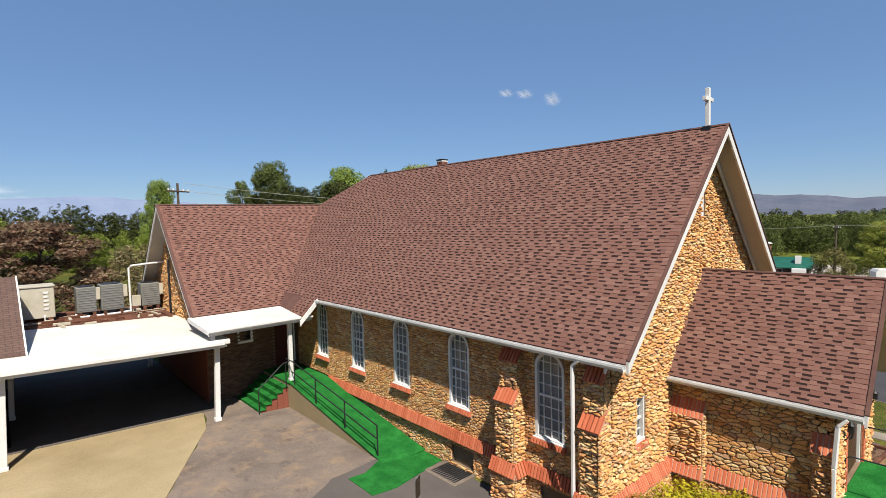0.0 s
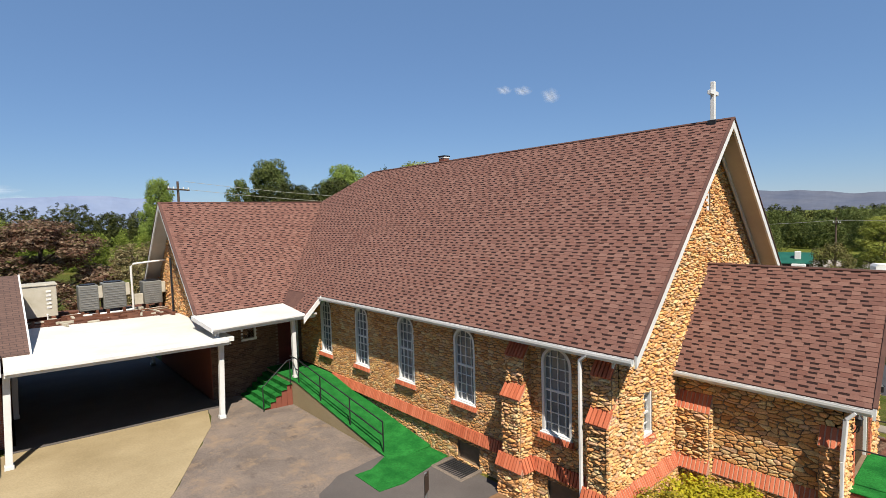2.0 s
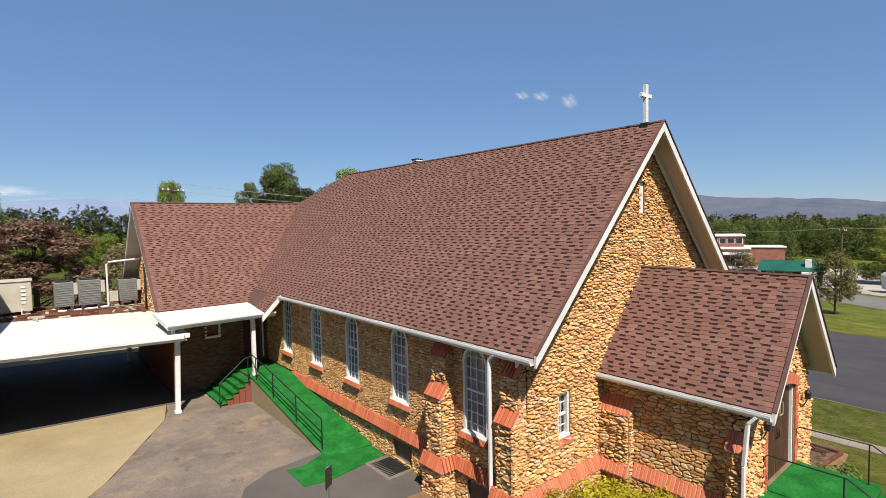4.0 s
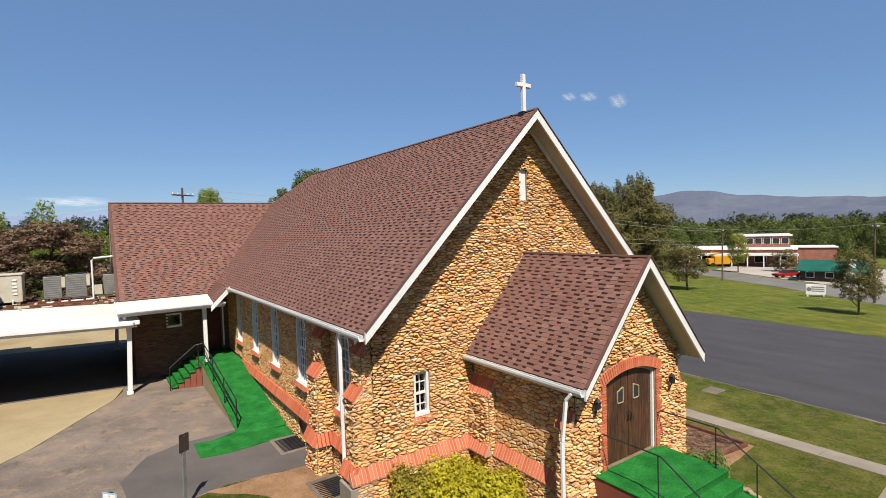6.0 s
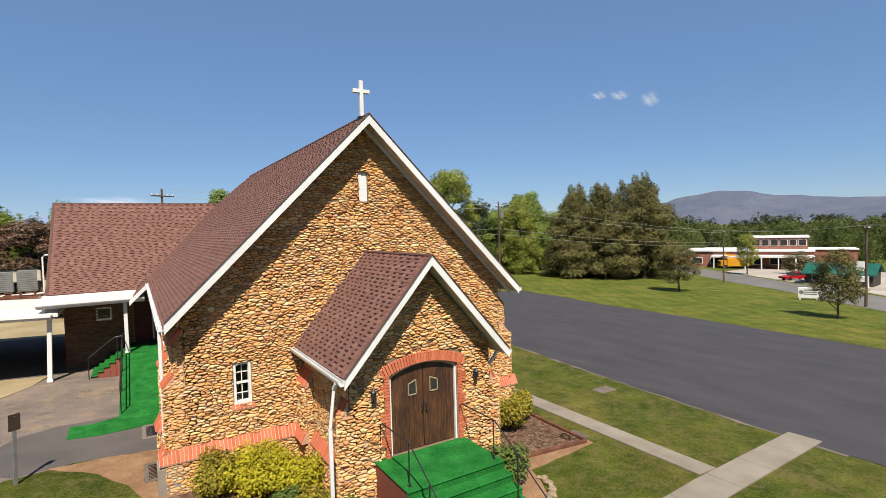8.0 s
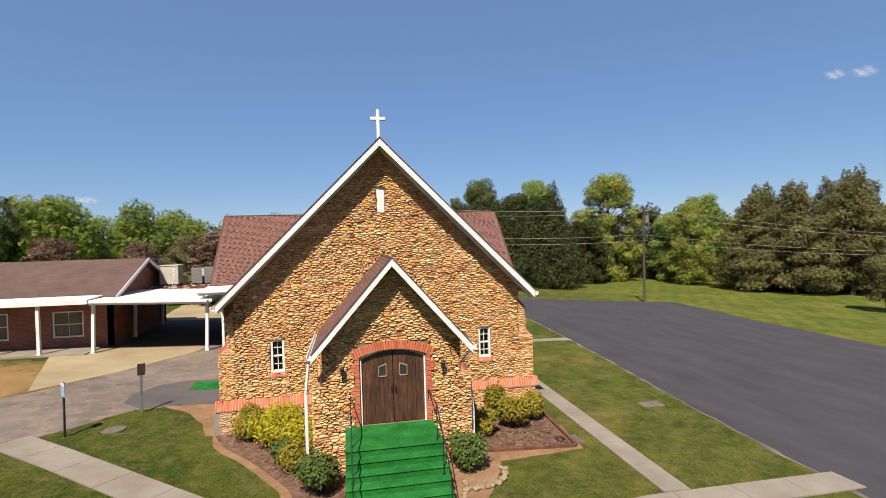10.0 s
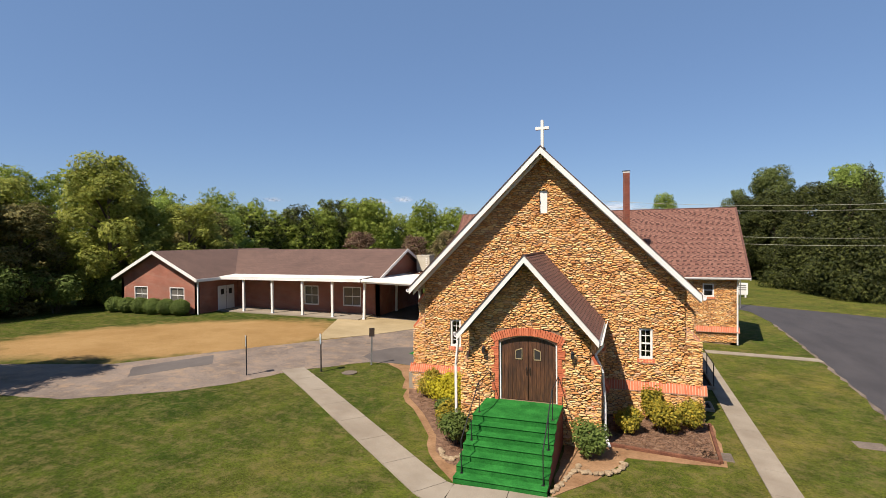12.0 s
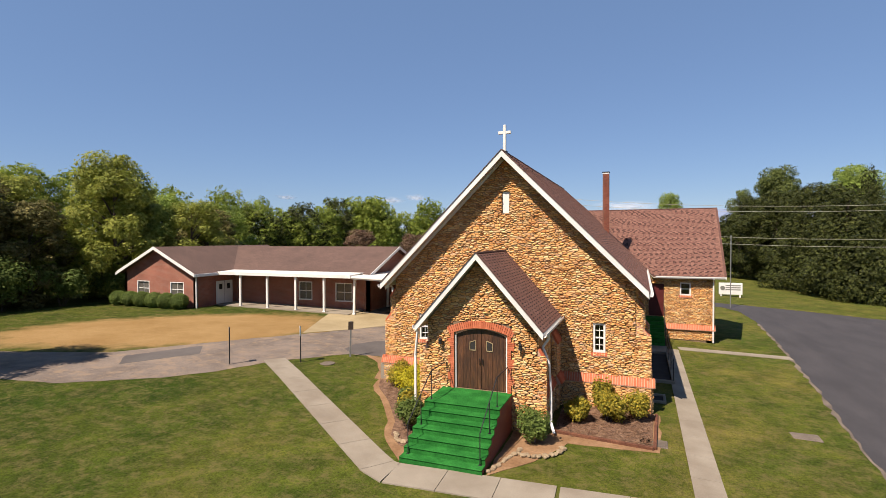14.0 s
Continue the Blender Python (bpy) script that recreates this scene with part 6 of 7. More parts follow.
def crown_blobs(kind, seed):
    """Blobs of a crown one unit high, on a trunk that begins at the ground."""
    rnd = random.Random(seed)
    out = []
    if kind == "cone":
        n = 26
        for i in range(n):
            z = 0.06 + 0.9 * i / n
            r = 0.30 * (1 - (z ** 1.6)) + 0.03
            a = i * 2.4 + rnd.uniform(-0.4, 0.4)
            out.append((math.cos(a) * r * 0.6, math.sin(a) * r * 0.6, z, r * 0.62, r * 0.62, 0.07 + r * 0.22))
    elif kind == "pine":
        n = 34
        for i in range(n):
            z = 0.08 + 0.88 * i / n
            r = 0.27 * min(1, 0.75 + z) * (1 - (max(0, z - 0.3) / 0.7) ** 1.6 * 0.86) * rnd.uniform(0.6, 1.2)
            a = i * 2.4 + rnd.uniform(-0.6, 0.6)
            out.append((math.cos(a) * r * 0.75, math.sin(a) * r * 0.75, z, r * 0.62, r * 0.62, 0.07))
    else:
        n = 48
        low = 0.05 if kind == "low" else 0.26
        for i in range(n):
            z = low + (0.93 - low) * (i + rnd.uniform(0, 0.8)) / n
            k = (z - low) / (1 - low)
            r = 0.34 * math.sin(math.pi * min(1, 0.22 + 0.74 * k)) ** 0.8 * rnd.uniform(0.55, 1.05)
            a = i * 2.4 + rnd.uniform(-0.5, 0.5)
            s = rnd.uniform(0.045, 0.115)
            out.append((math.cos(a) * r * 0.8, math.sin(a) * r * 0.8, z, s * 1.15, s * 1.15, s * 0.85))
    return out


CROWNS = {}


def crown_mesh(kind, material, seed, count):
    key = (kind, material.name, seed)
    if key not in CROWNS:
        size = {"cone": 0.0125, "pine": 0.013, "broad": 0.0128, "low": 0.0128}[kind]
        me = mesh_of("crown", *leaf_cloud(crown_blobs(kind, seed), count, size, seed, 0.55, shell=0.58, three=True))
        me.materials.append(material)
        CROWNS[key] = me
    return CROWNS[key]


def trunk_mesh(kind, seed):
    key = (kind, "trunk", seed)
    if key not in CROWNS:
        rnd = random.Random(seed)
        bm = bmesh.new()
        pipe(bm, [(0, 0, -0.03), (0.003, 0, 0.06), (0.006, 0.004, 0.4), (0, 0, 0.85)], [0.022, 0.016, 0.011, 0.003], 8)
        for b in crown_blobs(kind, seed)[::3]:
            z0 = max(0.1, b[2] - 0.16)
            pipe(bm, [(0, 0, z0), (b[0] * 0.5, b[1] * 0.5, b[2] - 0.06), (b[0], b[1], b[2])], [0.007, 0.005, 0.002], 5)
        me = bpy.data.meshes.new("trunk")
        bm.to_mesh(me)
        bm.free()
        me.materials.append(M_bark)
        CROWNS[key] = me
    return CROWNS[key]


def tree(kind, material, x, y, h, r, seed, label, group="", count=20000):
    """r: the crown's radius in metres."""
    tr = thing("tree", label, "tree", (x, y, ground_z(x) - 0.05), group)
    wide = r / 0.33 / h if kind != "pine" else r / 0.27 / h
    tr.scale = (h * wide, h * wide, h)
    tr.rotation_euler = (0, 0, seed * 1.7)
    part("trunk", trunk_mesh(kind, seed % 3), M_bark, tr)
    part("crown", crown_mesh(kind, material, seed % 3, count), material, tr)
    return tr


def shrub(x, y, r, h, material, seed, label, count=1600, size=0.06, group="", name="shrub"):
    sh = thing(name, label, "shrub", (x, y, ground_z(x)), group)
    rnd = random.Random(seed)
    blobs = []
    for i in range(9):
        a, k = i * 2.4, rnd.uniform(0.15, 0.62)
        s = rnd.uniform(0.36, 0.52)
        blobs.append((math.cos(a) * r * k, math.sin(a) * r * k, h * rnd.uniform(0.4, 0.72), r * s, r * s, h * s * 0.75))
    me = mesh_of("foliage", *leaf_cloud(blobs, count, size, seed, 0.5, 0.5))
    part("foliage", me, material, sh)
    for b in blobs:
        part("stem", pipe(bmesh.new(), [(b[0] * 0.15, b[1] * 0.15, -0.05), (b[0] * 0.6, b[1] * 0.6, b[2] * 0.6), b[:3]], [0.02, 0.014, 0.006], 5), M_bark, sh)
    return sh


# beds by the porch
BED_R = [(2.3, 0.0), (2.45, -3.05), (5.45, -3.42), (5.6, -0.1)]
tagged(sheet("mulch_bed", BED_R, 0.03, M_mulch, wobble=0.03), "brown mulch bed against the stone wall", "bed", kind="structure")
tagged(sheet("clay_edge", [(1.15, -3.5), (1.2, -6.9), (1.9, -6.0), (2.5, -5.0), (3.0, -3.85), (5.66, -3.62), (5.78, -0.2), (5.5, -0.1), (5.4, -3.3), (2.4, -3.1), (2.3, -3.4)], 0.016, M_clay, wobble=0.06), "bare reddish clay around the bed", "ground", kind="structure")
BED_L = [(-5.6, -0.3), (-5.2, -1.2), (-4.0, -2.6), (-2.9, -4.2), (-2.5, -5.3), (-1.9, -5.9), (-1.4, -6.0), (-1.4, -3.5), (-2.3, -3.4), (-2.3, 0.0)]
tagged(sheet("mulch_bed", BED_L, 0.03, M_mulch, wobble=0.03), "brown mulch bed beside the porch", "bed", kind="structure")
tagged(sheet("clay_edge", [(-5.85, 0.3), (-5.45, -1.2), (-4.2, -2.75), (-3.1, -4.35), (-2.7, -5.4), (-2.05, -6.2), (-1.4, -6.9), (-1.4, -5.0), (-2.4, -3.4), (-5.0, -0.3)], 0.016, M_clay, wobble=0.06), "bare reddish clay around the bed", "ground", kind="structure")
tagged(sheet("clay_edge", [(-8.2, 2.95), (-5.2, 3.2), (-5.2, -0.2), (-5.9, -0.3), (-6.3, 0.9), (-7.0, 2.0)], 0.015, M_clay, wobble=0.08), "bare clay strip between lawn and asphalt", "ground", kind="structure")
for a, b in (((2.45, -3.12), (5.5, -3.48)), ((5.53, -3.45), (5.66, -0.25))):
    e = part("bed_edging", beam(bmesh.new(), (a[0], a[1], 0.05), (b[0], b[1], 0.05), 0.1, 0.12, 0.01), M_rust)
    tagged(e, "weathered timber edging around the mulch bed", "edging", "bed edging")
YG, GY, RB = "yellow-green shrub in the mulch bed", "golden yellow shrub against the plinth", "dark green rose bush beside the steps"
for x, y, r, h, m, s, lab, loose in ((3.05, -1.75, 0.6, 0.9, L_mixed, 1, YG, 1), (4.05, -1.5, 0.62, 1.15, L_mixed, 2, YG, 1), (5.05, -1.05, 0.6, 1.1, L_mixed, 3, YG, 1), (3.75, -0.5, 0.5, 1.35, L_mixed, 4, YG, 1),
                                     (1.95, -4.25, 0.66, 1.1, L_hedge, 5, RB, 1), (-3.5, -1.15, 1.05, 1.3, L_yellow, 6, GY, 0), (-4.4, -0.75, 0.8, 1.15, L_mixed, 7, GY, 0), (-2.85, -1.9, 0.85, 1.1, L_yellow, 10, GY, 0),
                                     (-2.75, -3.2, 0.75, 0.95, L_mixed, 8, "low olive shrub beside the porch", 1), (-2.05, -4.5, 0.75, 1.1, L_hedge, 9, RB, 1), (-3.2, -2.6, 0.55, 0.7, L_hedge, 11, "low green shrub beside the porch", 1)):
    shrub(x, y, r, h, m, s, lab, 3200 if loose else 4200, 0.046 if loose else 0.042)
rnd = random.Random(17)
verts, faces = [], []
for i in range(2600):
    right = i % 2
    x, y = (rnd.uniform(2.4, 5.5), rnd.uniform(-3.3, -0.1)) if right else (rnd.uniform(-5.2, -1.5), rnd.uniform(-5.6, -0.2))
    if not right and (y < -0.3 - (x + 5.6) * 1.35 or y > -0.15 or (x > -2.3 and y > -3.4)):
        continue
    a, l, w, z = rnd.uniform(0, 3.14), rnd.uniform(0.03, 0.09), rnd.uniform(0.008, 0.02), ground_z(x) + 0.034
    c, s_ = math.cos(a), math.sin(a)
    b = len(verts)
    verts += [(x + c * u - s_ * v, y + s_ * u + c * v, z + h) for u, v, h in ((-l, -w, 0), (l, -w, 0.012), (l, w, 0.02), (-l, w, 0.008))]
    faces.append((b, b + 1, b + 2, b + 3))
M_chip = surface("bark_chip", (0.078, 0.0358, 0.0195), (0.156, 0.0897, 0.052), 30, 6, 0.95, 0, pieces=("island", [(0.0468, 0.0215, 0.0114), (0.109, 0.0536, 0.0293), (0.176, 0.107, 0.065), (0.078, 0.0358, 0.0195)]))
tagged(part("bark_chips", mesh_of("bark_chips", verts, faces), M_chip), "loose bark chips over the beds", "mulch", kind="stuff")


def pebble_mesh(seed):
    rnd = random.Random(seed)
    bm = bmesh.new()
    bmesh.ops.create_icosphere(bm, subdivisions=2, radius=1)
    for v in bm.verts:
        v.co *= 1 + rnd.uniform(-0.16, 0.16)
        v.co.z *= 0.6
    me = bpy.data.meshes.new("edging_stone")
    bm.to_mesh(me)
    bm.free()
    me.materials.append(M_pebble)
    return me


PEBBLES = [pebble_mesh(i) for i in range(4)]
rnd = random.Random(9)
for i in range(34):
    if i < 20:
        a = -1.9 + i * 0.115
        x, y = 1.95 + 0.95 * math.cos(a), -4.55 + 0.75 * math.sin(a)
    else:
        k = (i - 20) / 13
        x, y = -2.35 + 0.75 * k, -5.15 - 0.55 * math.sin(k * 3)
    st = new("edging_stone", PEBBLES[i % 4])
    s = rnd.uniform(0.06, 0.105)
    st.location, st.scale, st.rotation_euler = (x + rnd.uniform(-0.05, 0.05), y + rnd.uniform(-0.05, 0.05), 0.03 + s * 0.3), (s * 1.3, s, s), (0, 0, rnd.uniform(0, 6))
    tagged(st, "rounded tan stone edging the flower bed", "stone", "bed edging stones")
for i in range(13):
    k = i / 12
    st = new("kerb_stone", PEBBLES[i % 4])
    s = rnd.uniform(0.05, 0.085)
    st.location, st.scale, st.rotation_euler = (1.22 + 0.5 * k + rnd.uniform(-0.03, 0.03), -6.65 + 1.75 * k, 0.02 + s * 0.3), (s, s * 1.25, s), (0, 0, rnd.uniform(-0.5, 0.5))
    tagged(st, "rough grey-tan stone beside the steps", "stone", "stones beside the steps")

# hedge by the hall
for i in range(6):
    hs = thing("hedge_shrub", "clipped round green shrub before the hall wall", "shrub", (-36.1 + i * 1.38, 9.8, ground_z(-33)), "hall hedge")
    part("foliage", mesh_of("foliage", *leaf_cloud([(0, 0, 0.62, 0.72, 0.68, 0.62)], 5200, 0.06, 30 + i, 0.3, 0.82)), L_hedge, hs)
    part("stem", pipe(bmesh.new(), [(0, 0, -0.1), (0.02, 0, 0.3), (0, 0, 0.6)], [0.05, 0.04, 0.02], 6), M_bark, hs)


# ---- sign posts ----
M_signback = surface("brown_sign_back", (0.0292, 0.0195, 0.0143), (0.0455, 0.0312, 0.0234), 30, 3, 0.6, 0.05, 0.002)


def sign_post(x, y, label, plate, turn, h=1.75, tall=0.46, wide=0.15):
    sp = thing("sign_post", label, "sign", (x, y, ground_z(x)), "parking signs")
    sp.rotation_euler = (0, radians(1.5), radians(turn))
    part("post", box((-0.042, -0.028, -0.1), (0.042, 0.02, h), 0.004), M_black if plate != M_signback else M_steel, sp)
    part("plate", box((-wide, -0.03, h - tall), (wide, -0.021, h), 0.003), plate, sp)
    part("bolt", box((-0.012, -0.036, h - 0.07), (0.012, -0.03, h - 0.046), 0.002), M_steel, sp)
    return sp


M_blue = surface("sign_blue", (0.2, 0.3, 0.38), (0.26, 0.36, 0.44), 20, 3, 0.4, 0)
for x, y, tn in ((-12.75, -1.75, -46), (-10.15, 0.1, -46)):
    sp = sign_post(x, y, "dark post with a pale blue parking sign", M_blue, tn)
    part("symbol", box((-0.13, -0.034, 1.64), (0.13, -0.03, 1.72), 0.001), M_white, sp, "white band on the sign")
sign_post(-8.72, 2.25, "grey post with the brown back of a sign", M_signback, 32, 1.8, 0.42, 0.13)
for x, y in ((10.25, -0.05), (5.5, -2.9)):
    c = part("drain_cover", box((x - 0.42, y - 0.3, ground_z(x) - 0.05), (x + 0.42, y + 0.3, ground_z(x) + 0.03), 0.02), M_oldasphalt)
    tagged(c, "flat pale concrete drain cover in the lawn", "drain cover", "drain covers")
c = part("drain_cover", pipe(bmesh.new(), [(-8.95, 0.55, ground_z(-8.95) - 0.03), (-8.95, 0.55, ground_z(-8.95) + 0.02)], 0.36, 16), M_oldasphalt)
tagged(c, "round pale concrete drain cover in the lawn", "drain cover", "drain covers")


# window wells at the foot of the side wall
def window_well(y0, y1):
    z = ground_z(-5.4)
    ww_ = thing("window_well", "concrete window well with a dark steel grate", "window well", (-5.45, (y0 + y1) / 2, z), "window wells")
    w = (y1 - y0) / 2
    bm = bmesh.new()
    block(bm, (-0.5, -w - 0.12, -0.1), (-0.38, w + 0.12, 0.07), 0.01)
    block(bm, (-0.38, -w - 0.12, -0.1), (0.34, -w, 0.07), 0.01)
    block(bm, (-0.38, w, -0.1), (0.34, w + 0.12, 0.07), 0.01)
    part("kerb", bm, M_oldasphalt, ww_)
    # the shade below the grate is a near-black slab
    part("pit_shade", box((-0.38, -w, -0.05), (0.34, w, 0.028)), M_dark, ww_)
    n = 11
    for i in range(n):
        yy = -w + 2 * w * (i + 0.5) / n
        part("bar", box((-0.38, yy - 0.012, 0.035), (0.34, yy + 0.012, 0.055)), M_black, ww_)


window_well(4.25, 5.3)
window_well(0.95, 1.95)

# ---- trees around ----
ROW = "trees at the edge of the lawn"
for i, (kind, m, x, y, h, r) in enumerate([
    ("low", L_far, 31.5, 103, 23.0, 6.0), ("low", L_far, 25.5, 104, 18.6, 3.6), ("cone", L_dark, 29.6, 61, 15.2, 5.6), ("low", L_dark, 29.8, 72, 16.2, 5.6), ("cone", L_dark, 35.2, 69, 15.8, 5.4), ("low", L_dark, 27.5, 84, 16.5, 5.6), ("cone", L_dark, 28.5, 55.5, 14.8, 4.8), ("cone", L_dark, 32.0, 58.5, 14.0, 4.6), ("cone", L_dark, 26.5, 65, 14.8, 4.8), ("low", L_dark, 26.0, 78, 14.2, 5.2),
    ("low", L_dark, 25.0, 91, 16.0, 5.4), ("cone", L_dark, 33.0, 62, 17.6, 3.6), ("low", L_light, 37.5, 82.5, 20.6, 5.6), ("low", L_dark, 21.5, 84, 12.0, 4.6), ("low", L_dark, 41, 67, 12.0, 4.6),
    ("low", L_green, 50.6, 75.7, 21.8, 7.0), ("low", L_green, 44, 72, 12.5, 5.2), ("low", L_light, 71.7, 75.5, 18.7, 6.5), ("low", L_light, 64, 74, 14, 5.6), ("low", L_green, 61, 65, 15.8, 4.8), ("low", L_light, 79, 72, 14.5, 6)]):
    tree(kind, m, x, y, h, r, i + 1, "dense dark evergreen tree at the lawn's edge" if m is L_dark else "broad spring-green tree at the lawn's edge", ROW)
for i, (x, y, h, r) in enumerate([(63, 53, 16, 4.4), (66, 48, 17, 4.6), (72.7, 44.7, 18.4, 4.8), (72.4, 61, 19, 4.4), (76, 57.6, 19.2, 4.6), (80, 55, 19.5, 4.6), (85, 54.5, 21.5, 4.8), (68, 56, 17, 4.4), (79, 49, 17, 4.4)]):
    tree("pine", L_pine, x, y, h, r, i + 2, "brownish pine with layered branches", "pines at the lawn's edge")
tree("broad", L_pine, 57, 27.6, 6.4, 2.9, 4, "young brownish lawn tree with a round crown", "young lawn trees", 13000)
tree("broad", L_pine, 47.5, 5.8, 6.5, 2.0, 5, "young brownish lawn tree with a round crown", "young lawn trees", 13000)
tree("broad", L_green, 100, 41, 8.5, 2.2, 4, "slim green tree beside the road", "roadside trees", 13000)
tree("low", L_green, 95, 8, 10.3, 5.0, 6, "broad yellow-green tree beside the gravel lot", "roadside trees", 20000)
tree("low", L_bronze, 110, 36, 5.0, 3.0, 5, "low brownish tree on the gravel lot", "roadside trees", 13000)
for i, (kind, m, x, y, h, r) in enumerate([
    ("low", L_pine, -43.5, 2.5, 11.5, 4.4), ("low", L_green, -40.2, 12.4, 13.7, 4.6), ("low", L_green, -36.8, 18, 9.8, 4.2), ("low", L_green, -47, 7.5, 12.0, 4.6), ("low", L_green, -42.5, 15, 10.8, 5.0),
    ("broad", L_green, -46, -3, 12.5, 5.2), ("low", L_green, -43, -8, 12, 5.0), ("low", L_light, -48, 24, 11.0, 5.0), ("low", L_light, -51, 36, 11.0, 5.0), ("low", L_pine, -41, 24, 9.4, 4.2), ("low", L_pine, -42, 6.5, 9.0, 3.6),
    ("broad", L_green, -24.3, -10.8, 12, 3.4)]):
    tree(kind, m, x, y, h, r, i + 3, "tall spring-green tree at the edge of the wood" if m is not L_dark else "dark tree at the edge of the wood", "wood edge")
for i, (x, y, r, h) in enumerate([(-40.6, -1.0, 2.4, 3.6), (-40.4, 3.5, 2.6, 4.2), (-39.8, 7.6, 2.2, 3.6), (-41.5, -5.5, 2.6, 4.2), (-39.4, 12, 1.9, 3.4), (-39.6, 16, 2.2, 3.8)]):
    shrub(x, y, r, h, L_bronze if i in (0, 3) else L_hedge, 50 + i, "tangled undergrowth at the edge of the wood", 4200, 0.1, "undergrowth")
tree("low", L_copper, -12.8, 36.0, 7.6, 4.4, 4, "copper-leaved tree with pale blossom behind the carport", "copper trees", 20000)
tree("low", L_bronze, -7.6, 34.5, 6.3, 2.4, 5, "bronze-leaved tree behind the carport", "copper trees", 14000)
tree("low", L_copper, -21.5, 37.5, 6.6, 2.6, 6, "copper-leaved tree behind the hall", "copper trees", 14000)
tree("low", L_copper, -31.0, 41.0, 7.0, 3.0, 7, "copper-leaved tree behind the hall", "copper trees", 14000)
tree("low", L_bronze, -17.0, 36.5, 7.2, 2.6, 8, "bronze-leaved tree behind the hall", "copper trees", 14000)
tree("broad", L_light, 11.4, 112, 18.0, 3.8, 3, "slender pale green tree far behind the church")


def woods(name, rows, material, label, seed, per=2300, leaf_size=0.024):
    """Far woods: many crowns joined into one."""
    rnd = random.Random(seed)
    verts, faces = [], []
    base_v, base_f = [], []
    shapes = [leaf_cloud(crown_blobs(k, s), per, leaf_size, s + 40, shell=0.58, three=True) for k, s in (("low", 1), ("broad", 2), ("low", 3), ("cone", 4))]
    for (x0, y0), (x1, y1), h, depth in rows:
        n = int(math.hypot(x1 - x0, y1 - y0) / (h * 0.36)) + 1
        for j in range(depth):
            for i in range(n):
                k = (i + rnd.random()) / n
                x, y = x0 + (x1 - x0) * k + rnd.uniform(-4, 4), y0 + (y1 - y0) * k + rnd.uniform(-4, 4)
                d = Vector((x, y)).normalized() * (j * h * 0.5)
                x, y = x + d.x, y + d.y
                hh = h * rnd.uniform(0.72, 1.18) * (1 + 0.04 * j)
                v, f = shapes[rnd.choice((0, 0, 1, 2, 2, 3))]
                a, w, z = rnd.uniform(0, 6.3), hh * rnd.uniform(0.9, 1.25), ground_z(x)
                c, s = math.cos(a) * w, math.sin(a) * w
                b = len(verts)
                verts.extend((x + p[0] * c - p[1] * s, y + p[0] * s + p[1] * c, z + p[2] * hh) for p in v)
                faces.extend(tuple(b + q for q in t) for t in f)
    tagged(part(name, mesh_of(name, verts, faces), material), label, "woods", kind="stuff")


woods("woods", [((-62, 10), (-58, 48), 12.5, 2), ((-58, 48), (-38, 84), 12.5, 2), ((-38, 84), (-18, 94), 12.6, 2), ((-18, 94), (34, 112), 7.2, 2), ((-62, 10), (-56, -30), 13, 2)], L_wood, "spring-green woods behind the hall", 5)
woods("woods", [((-60, 44), (-44, 84), 13.5, 1), ((-30, 92), (-4, 104), 7.6, 1), ((40, 84), (90, 82), 15, 1)], L_dark, "dark evergreen woods behind the hall", 6)
woods("woods", [((80, 74), (150, 78), 12.5, 2), ((150, 78), (190, 30), 10.5, 3), ((190, 30), (170, -70), 11.5, 2), ((128, 70), (162, 42), 11, 1)], L_far, "green woods beyond the road", 7)
woods("woods", [((120, 84), (185, 44), 12.5, 1), ((175, 40), (165, -40), 12, 1), ((50, 96), (100, 92), 14, 1)], L_far, "light green woods beyond the road", 8)
woods("woods", [((140, 120), (300, 60), 13, 2), ((-200, 160), (60, 240), 14, 2), ((300, 60), (260, -120), 12.5, 2)], L_dark, "distant dark woods", 9, 700, 0.04)


# ---- hills on the horizon ----
def hills(name, profile, far, material, label, seed):
    """A far ridge: directions in degrees from +y to the right, and its height as an angle."""
    bm = bmesh.new()
    rows = []
    a = profile[0][0]
    while a <= profile[-1][0]:
        for (a0, h0), (a1, h1) in zip(profile, profile[1:]):
            if a0 <= a <= a1:
                k = (a - a0) / (a1 - a0)
                k = k * k * (3 - 2 * k)
                h = h0 + (h1 - h0) * k
        h += 0.10 * noise.noise((a * 0.55, seed, 0)) + 0.05 * noise.noise((a * 1.9, seed, 3))
        c = (math.sin(radians(a)), math.cos(radians(a)))
        top = 6.5 + far * math.tan(radians(h))
        rows.append([bm.verts.new((c[0] * d, c[1] * d, z)) for d, z in ((far - 420, -12), (far - 150, top * 0.55), (far, top), (far + 300, -12))])
        a += 0.5
    for p, q in zip(rows, rows[1:]):
        for i in range(3):
            bm.faces.new((p[i], p[i + 1], q[i + 1], q[i]))
    bmesh.ops.recalc_face_normals(bm, faces=bm.faces[:])
    tagged(part(name, bm, material), label, "hills", kind="structure")


